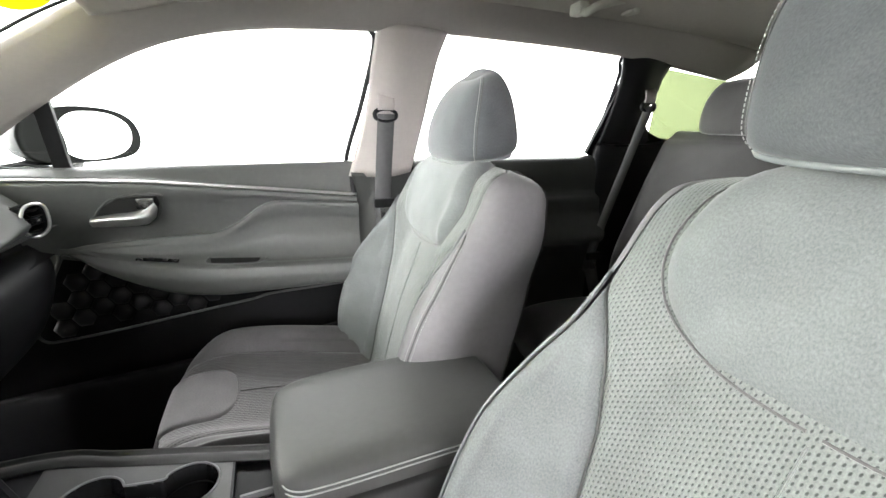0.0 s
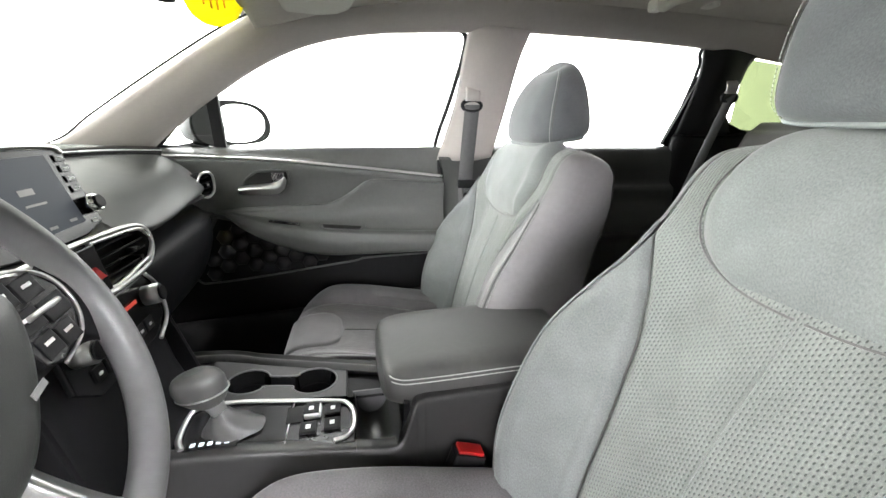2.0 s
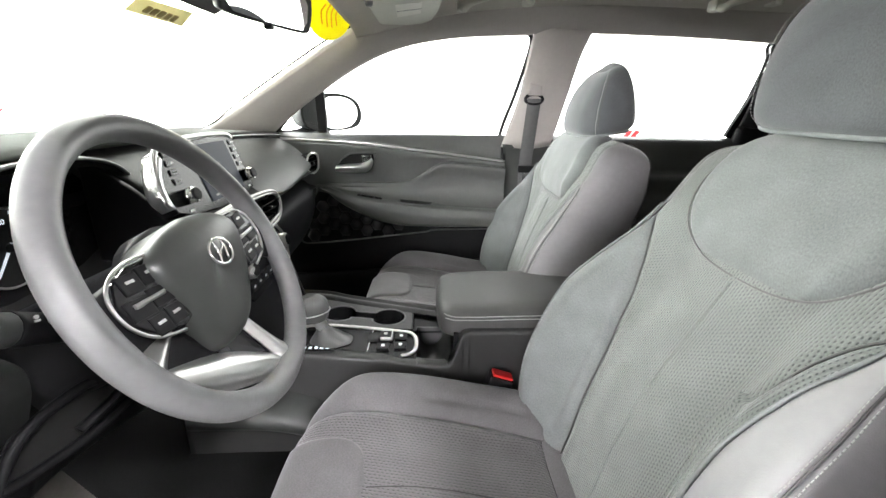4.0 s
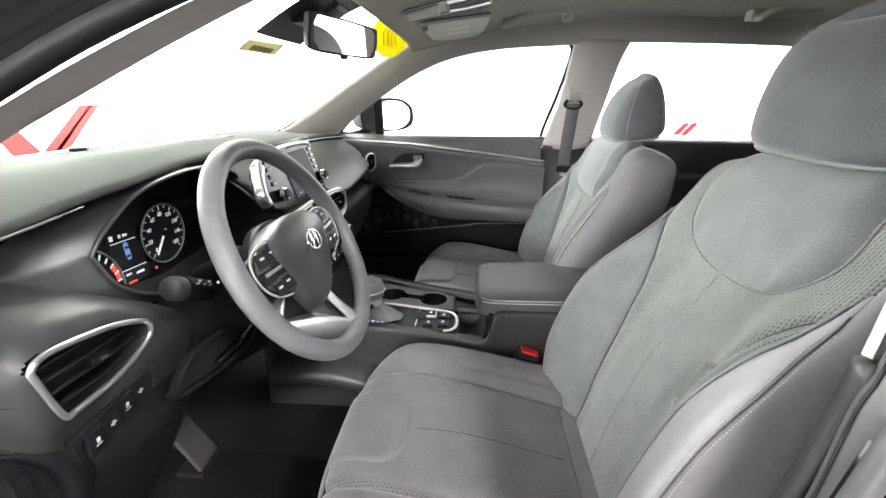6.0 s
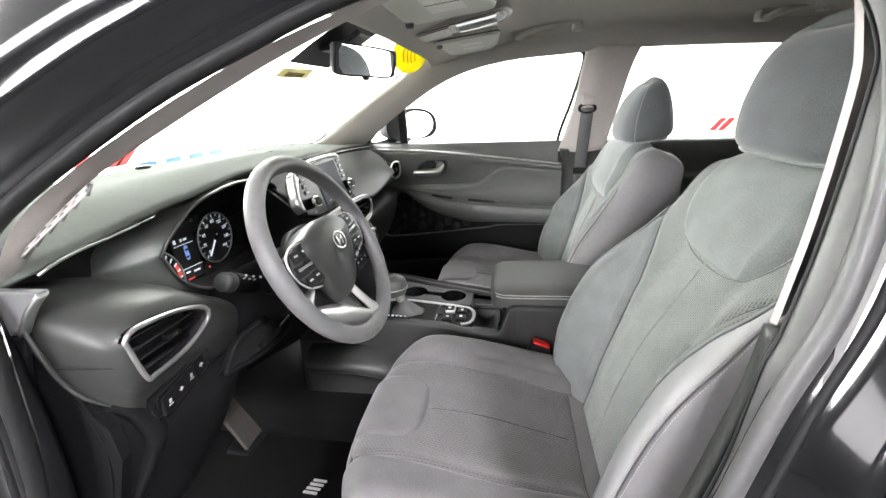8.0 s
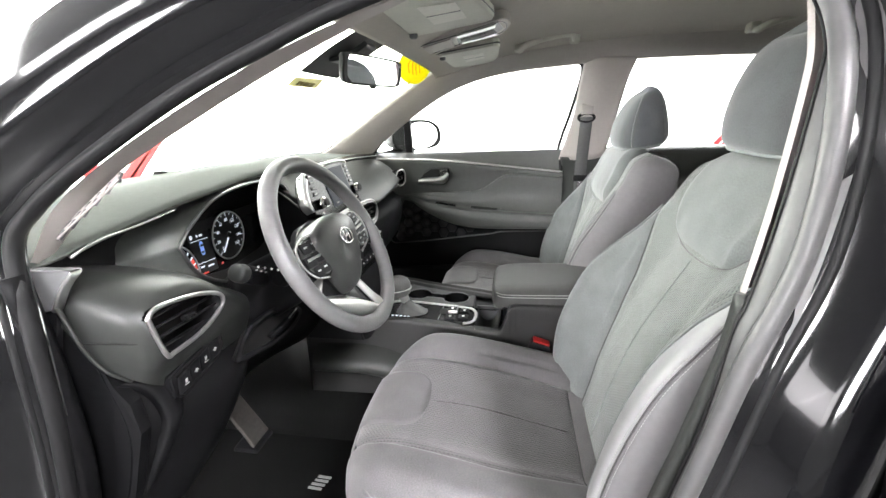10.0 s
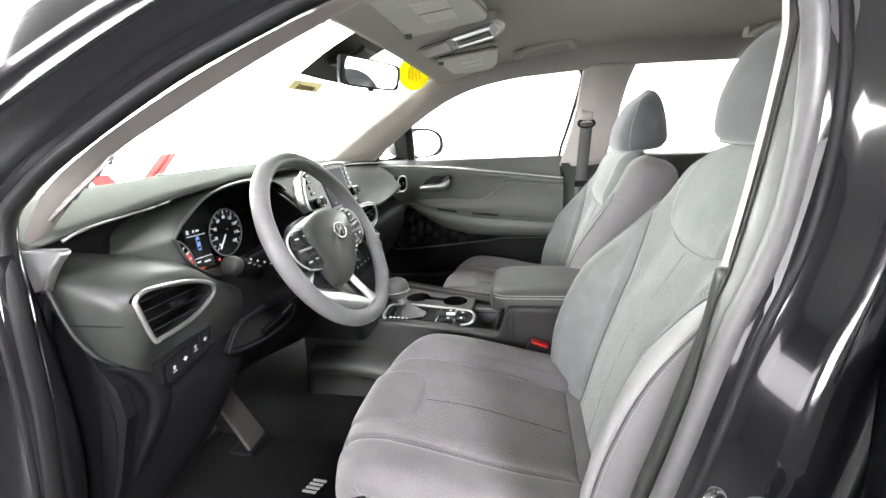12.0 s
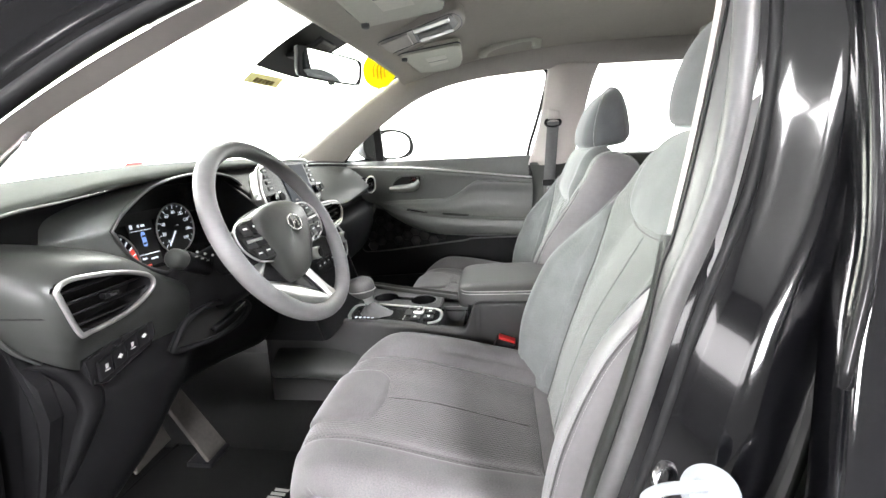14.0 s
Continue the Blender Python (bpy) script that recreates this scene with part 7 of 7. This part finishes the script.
def sheer(name, col):
    """Thin sheet that lets half of the light through."""
    m = bpy.data.materials.new(name)
    m.use_nodes = True
    nt = m.node_tree
    b = nt.nodes["Principled BSDF"]
    tr, mx, no, mp, ml = (nt.nodes.new("ShaderNode" + k) for k in ("BsdfTranslucent", "MixShader", "TexNoise", "MapRange", "Mix"))
    no.inputs["Scale"].default_value = 45
    mp.inputs[3].default_value, mp.inputs[4].default_value = 0.85, 1.1
    ml.data_type, ml.blend_type = "RGBA", "MULTIPLY"
    ml.inputs[0].default_value, ml.inputs[6].default_value = 1, (*col, 1)
    nt.links.new(no.outputs["Fac"], mp.inputs[0])
    nt.links.new(mp.outputs[0], ml.inputs[7])
    nt.links.new(ml.outputs[2], b.inputs["Base Color"])
    nt.links.new(ml.outputs[2], tr.inputs[0])
    b.inputs["Roughness"].default_value = 0.5
    mx.inputs[0].default_value = 0.45
    nt.links.new(b.outputs[0], mx.inputs[1])
    nt.links.new(tr.outputs[0], mx.inputs[2])
    nt.links.new(mx.outputs[0], nt.nodes["Material Output"].inputs[0])
    return m


def tag_and_sticker():
    t = thing("price_tag", "round yellow plastic tag stuck inside the windscreen", "tag", (0.0, 0.40, 1.49))
    n = Vector((0.62, -0.62, -0.35)).normalized()
    s = Vector((0, 0, 1)).cross(n).normalized()
    u = n.cross(s)
    c = Vector((0.000, 0.395, 1.478))
    part("disc", plate([c + s * 0.066 * math.cos(a) + u * 0.062 * math.sin(a) for a in (2 * math.pi * k / 40 for k in range(40))], n, 0.002, 0.0006), M_yellow, t)
    for k, (x, h) in enumerate(((-0.024, 0.024), (-0.008, 0.028), (0.006, 0.028), (0.020, 0.022))):
        part("mark", tube([c + n * 0.0028 + s * (x + 0.006) + u * h, c + n * 0.0028 + s * (x - 0.004) + u * 0.2 * h, c + n * 0.0028 + s * (x + 0.003) - u * h], 0.002, 6, 10), M_mark, t, "orange hand-drawn stroke")
    k = thing("paper_label", "small yellowed paper label on the windscreen", "label", (-0.225, 0.012, 1.412))
    q = [(-0.246, -0.062, 1.398), (-0.214, -0.068, 1.417), (-0.206, 0.088, 1.422), (-0.242, 0.105, 1.400)]
    part("paper", plate(q, (0.5, 0, -0.86), 0.001, 0), M_paper, k)
    for j in range(5):
        y = -0.030 + 0.020 * j
        part("print_bar", plate([(-0.236, y, 1.402), (-0.222, y - 0.002, 1.410), (-0.222, y + 0.011, 1.410), (-0.236, y + 0.013, 1.402)], (0.5, 0, -0.86), 0.0022, 0), M_brown, k)


M_yellow = sheer("yellow_plastic", (0.80, 0.74, 0.015))
M_mark = shade("orange_ink", (0.75, 0.38, 0.01), 0.6, var=0.1)
M_paper = sheer("yellowed_paper", (0.68, 0.64, 0.42))
M_brown = shade("brown_print", (0.28, 0.22, 0.10), 0.8, var=0.1)
tag_and_sticker()


def door_mirror():
    m = thing("door_mirror", "black exterior door mirror outside the passenger window", "mirror", (-0.15, 0.95, 1.15))
    shape = [(-0.12, 0.045), (-0.06, 0.072), (0.02, 0.070), (0.085, 0.045), (0.108, 0.0), (0.095, -0.042), (0.04, -0.062), (-0.06, -0.064), (-0.115, -0.05), (-0.13, 0.0)]
    c = Vector((-0.100, 0.985, 1.219))
    n = Vector((0.80, -0.60, 0.04)).normalized()
    s = Vector((n.y * -1, n.x, 0)).normalized()
    u = Vector((0, 0, 1))
    loops = [[c + s * (x * 1.5 if x < 0 else x) * g + u * y * g + n * k for x, y in shape] for g, k in ((0.40, -0.15), (0.78, -0.125), (0.98, -0.05), (1.04, -0.005), (1.03, 0.006), (0.96, 0.006))]
    part("shell", skin(loops, 44, 24, True, True), M_shell, m, "black shell")
    part("mirror_glass", plate([c + s * (-0.018 + 0.098 * math.copysign(abs(math.cos(a)) ** 0.8, math.cos(a))) + u * (0.002 + (0.062 - 0.008 * math.cos(a)) * math.copysign(abs(math.sin(a)) ** 0.85, math.sin(a))) + n * 0.0085 for a in (2 * math.pi * i / 40 for i in range(40))], n, 0.002, 0), M_mirror, m, "silver mirror glass")
    part("foot", skin([[(-0.30, 0.84, 1.150), (-0.24, 0.84, 1.160), (-0.18, 0.84, 1.150)], [(-0.27, 0.90, 1.150), (-0.22, 0.90, 1.170), (-0.16, 0.90, 1.155)], [(-0.25, 0.96, 1.165), (-0.20, 0.96, 1.185), (-0.14, 0.96, 1.165)]], 10, 12, thick=0.03), M_paint, m)


door_mirror()


def rear_seat():
    r = thing("rear_bench", "dark grey cloth rear bench with headrests", "seat", (1.6, 0, 0.33))
    for y0, y1 in ((-0.70, -0.02), (0.0, 0.68)):
        bk = [[(1.50, y, 0.62), (1.50 - k, y, 0.78), (1.565 - k, y, 0.95), (1.655 - k * 0.5, y, 1.15), (1.70, y, 1.215), (1.78, y, 1.19), (1.80, y, 0.6)] for y, k in ((y0, 0.0), (y0 + 0.05, 0.03), (y0 + 0.15, 0.01), ((y0 + y1) / 2, 0.0), (y1 - 0.15, 0.01), (y1 - 0.05, 0.03), (y1, 0.0))]
        b = part("backrest", skin(bk, 40, 40), M_darkcloth, r, "dark grey cloth backrest")
        part("seam", tube([(1.495, y1 - 0.13, 0.70), (1.55, y1 - 0.15, 0.95), (1.61, y1 - 0.19, 1.06), (1.665, y1 - 0.17, 1.145)], 0.0025, 5, 30), M_plastic, b)
        cu = [[(1.12, y, 0.45), (1.07, y, 0.56), (1.11, y, 0.635 + k), (1.3, y, 0.645 + k), (1.52, y, 0.63)] for y, k in ((y0, -0.01), (y0 + 0.06, 0.01), ((y0 + y1) / 2, 0.0), (y1 - 0.06, 0.01), (y1, -0.01))]
        part("cushion", skin(cu, 30, 30), M_darkcloth, r, "dark grey cloth cushion")
    for y in (-0.42, 0.02, 0.44):
        loops = []
        up = 0.05
        for z, x, w0, d in ((1.185, 1.735, 0.10, 0.035), (1.195, 1.735, 0.128, 0.055), (1.24, 1.738, 0.135, 0.062), (1.30, 1.745, 0.128, 0.055), (1.345, 1.75, 0.10, 0.04), (1.358, 1.752, 0.05, 0.014)):
            loops.append([(x - d * abs(math.cos(a)) ** 0.7 * (1 if math.cos(a) > 0 else -1), y + w0 * abs(math.sin(a)) ** 0.6 * (1 if math.sin(a) > 0 else -1), z + up) for a in (2 * math.pi * k / 24 for k in range(24))])
        h = part("headrest", skin(loops, 40, 24, True, True), M_darkcloth, r, "dark grey headrest")
        for s in (-0.05, 0.05):
            part("post", tube([(1.735, y + s, 1.13), (1.736, y + s, 1.25)], 0.006, 8, 4), M_chrome, h)


rear_seat()


def footwell():
    m = thing("floor_mat", "black pile floor mat with stitched pale lettering", "floor mat", (-0.3, -0.37, 0.328))
    out = [(-0.60, -0.58), (-0.60, -0.16), (-0.56, -0.10), (-0.10, -0.10), (-0.04, -0.14), (-0.04, -0.60), (-0.08, -0.64), (-0.54, -0.64)]
    part("mat_face", plate([(x, y, 0.327) for x, y in out], (0, 0, 1), 0.010, 0.004), M_mat, m)
    part("binding", tube([(x, y, 0.333) for x, y in out], 0.006, 8, 90, True), M_carpet, m)
    for k in range(4):
        y = -0.325 + 0.013 * k
        part("letter_bar", plate([(-0.205 + 0.004 * k, y, 0.3372), (-0.205 + 0.004 * k, y + 0.008, 0.3372), (-0.165 + 0.004 * k, y + 0.006, 0.3372), (-0.165 + 0.004 * k, y - 0.002, 0.3372)], (0, 0, 1), 0.0015, 0), M_thread, m, "pale stitched mark")
    a = thing("accelerator_pedal", "black organ-type accelerator pedal", "pedal", (-0.48, -0.20, 0.33))
    part("pad", plate([(-0.44, -0.215, 0.345), (-0.44, -0.135, 0.345), (-0.535, -0.155, 0.540), (-0.535, -0.225, 0.545)], (0.7, 0, 0.7), 0.012, 0.004), M_pedal, a, "worn rubber pad")
    part("base", block((-0.50, -0.225, 0.327), (-0.42, -0.125, 0.350), 0.006), M_plastic, a)
    b = thing("brake_pedal", "black rubber brake pedal hung over the floor mat", "pedal", (-0.52, -0.33, 0.5))
    part("pad", plate([(-0.47, -0.40, 0.47), (-0.47, -0.29, 0.48), (-0.505, -0.28, 0.525), (-0.505, -0.40, 0.515)], (0.8, 0, 0.6), 0.012, 0.004), M_pedal, b)
    part("arm", tube([(-0.49, -0.34, 0.505), (-0.56, -0.34, 0.56), (-0.60, -0.34, 0.70)], 0.010, 8, 14), M_plastic, b)
    f = thing("passenger_floor_mat", "black pile floor mat on the passenger side", "floor mat", (-0.3, 0.45, 0.328))
    part("mat_face", plate([(-0.60, 0.33, 0.327), (-0.60, 0.68, 0.327), (-0.04, 0.70, 0.327), (-0.04, 0.33, 0.327)], (0, 0, 1), 0.010, 0.004), M_mat, f)


M_pedal = shade("worn_pedal_rubber", (0.06, 0.055, 0.05), 0.7, grain=0.6, var=0.3)
footwell()


def signs():
    def slash(pts, axis, way, m, thing_):
        part("stripe", plate(pts, way, 0.02, 0), m, thing_)

    w = thing("wall_sign", "large red and blue stripe sign on the white wall", "sign", (-4.98, 4.0, 0.4))
    X = -4.995
    for a, b, k in ((3.89, 4.01, 0.0), (4.04, 4.14, 0.0)):
        slash([(X, a - 0.08, 0.60), (X, a + 0.60, 1.14), (X, b + 0.66, 1.14), (X, b + 0.02, 0.60)], 0, (1, 0, 0), M_signred, w)
    slash([(X, 3.28, 0.92), (X, 3.56, 0.92), (X, 3.80, 0.60), (X, 3.46, 0.60)], 0, (1, 0, 0), M_signred, w)
    for k in range(4):
        slash([(X, 4.32 + 0.52 * k, 0.30), (X, 4.36 + 0.52 * k, 0.60), (X, 4.70 + 0.52 * k, 0.60), (X, 4.70 + 0.52 * k, 0.30)], 0, (1, 0, 0), M_signblue, w)
    n = thing("wall_sign", "red double stripe sign on the white wall", "sign", (3.6, 6.48, 0.4))
    Y = 6.495
    for a in (3.53, 3.66):
        slash([(a, Y, 0.72), (a + 0.16, Y, 0.92), (a + 0.26, Y, 0.92), (a + 0.10, Y, 0.72)], 0, (0, -1, 0), M_signred, n)


M_signred = shade("sign_red", (0.55, 0.02, 0.025), 0.5, var=0.08)
M_signblue = shade("sign_blue", (0.04, 0.12, 0.45), 0.5, var=0.08)
signs()
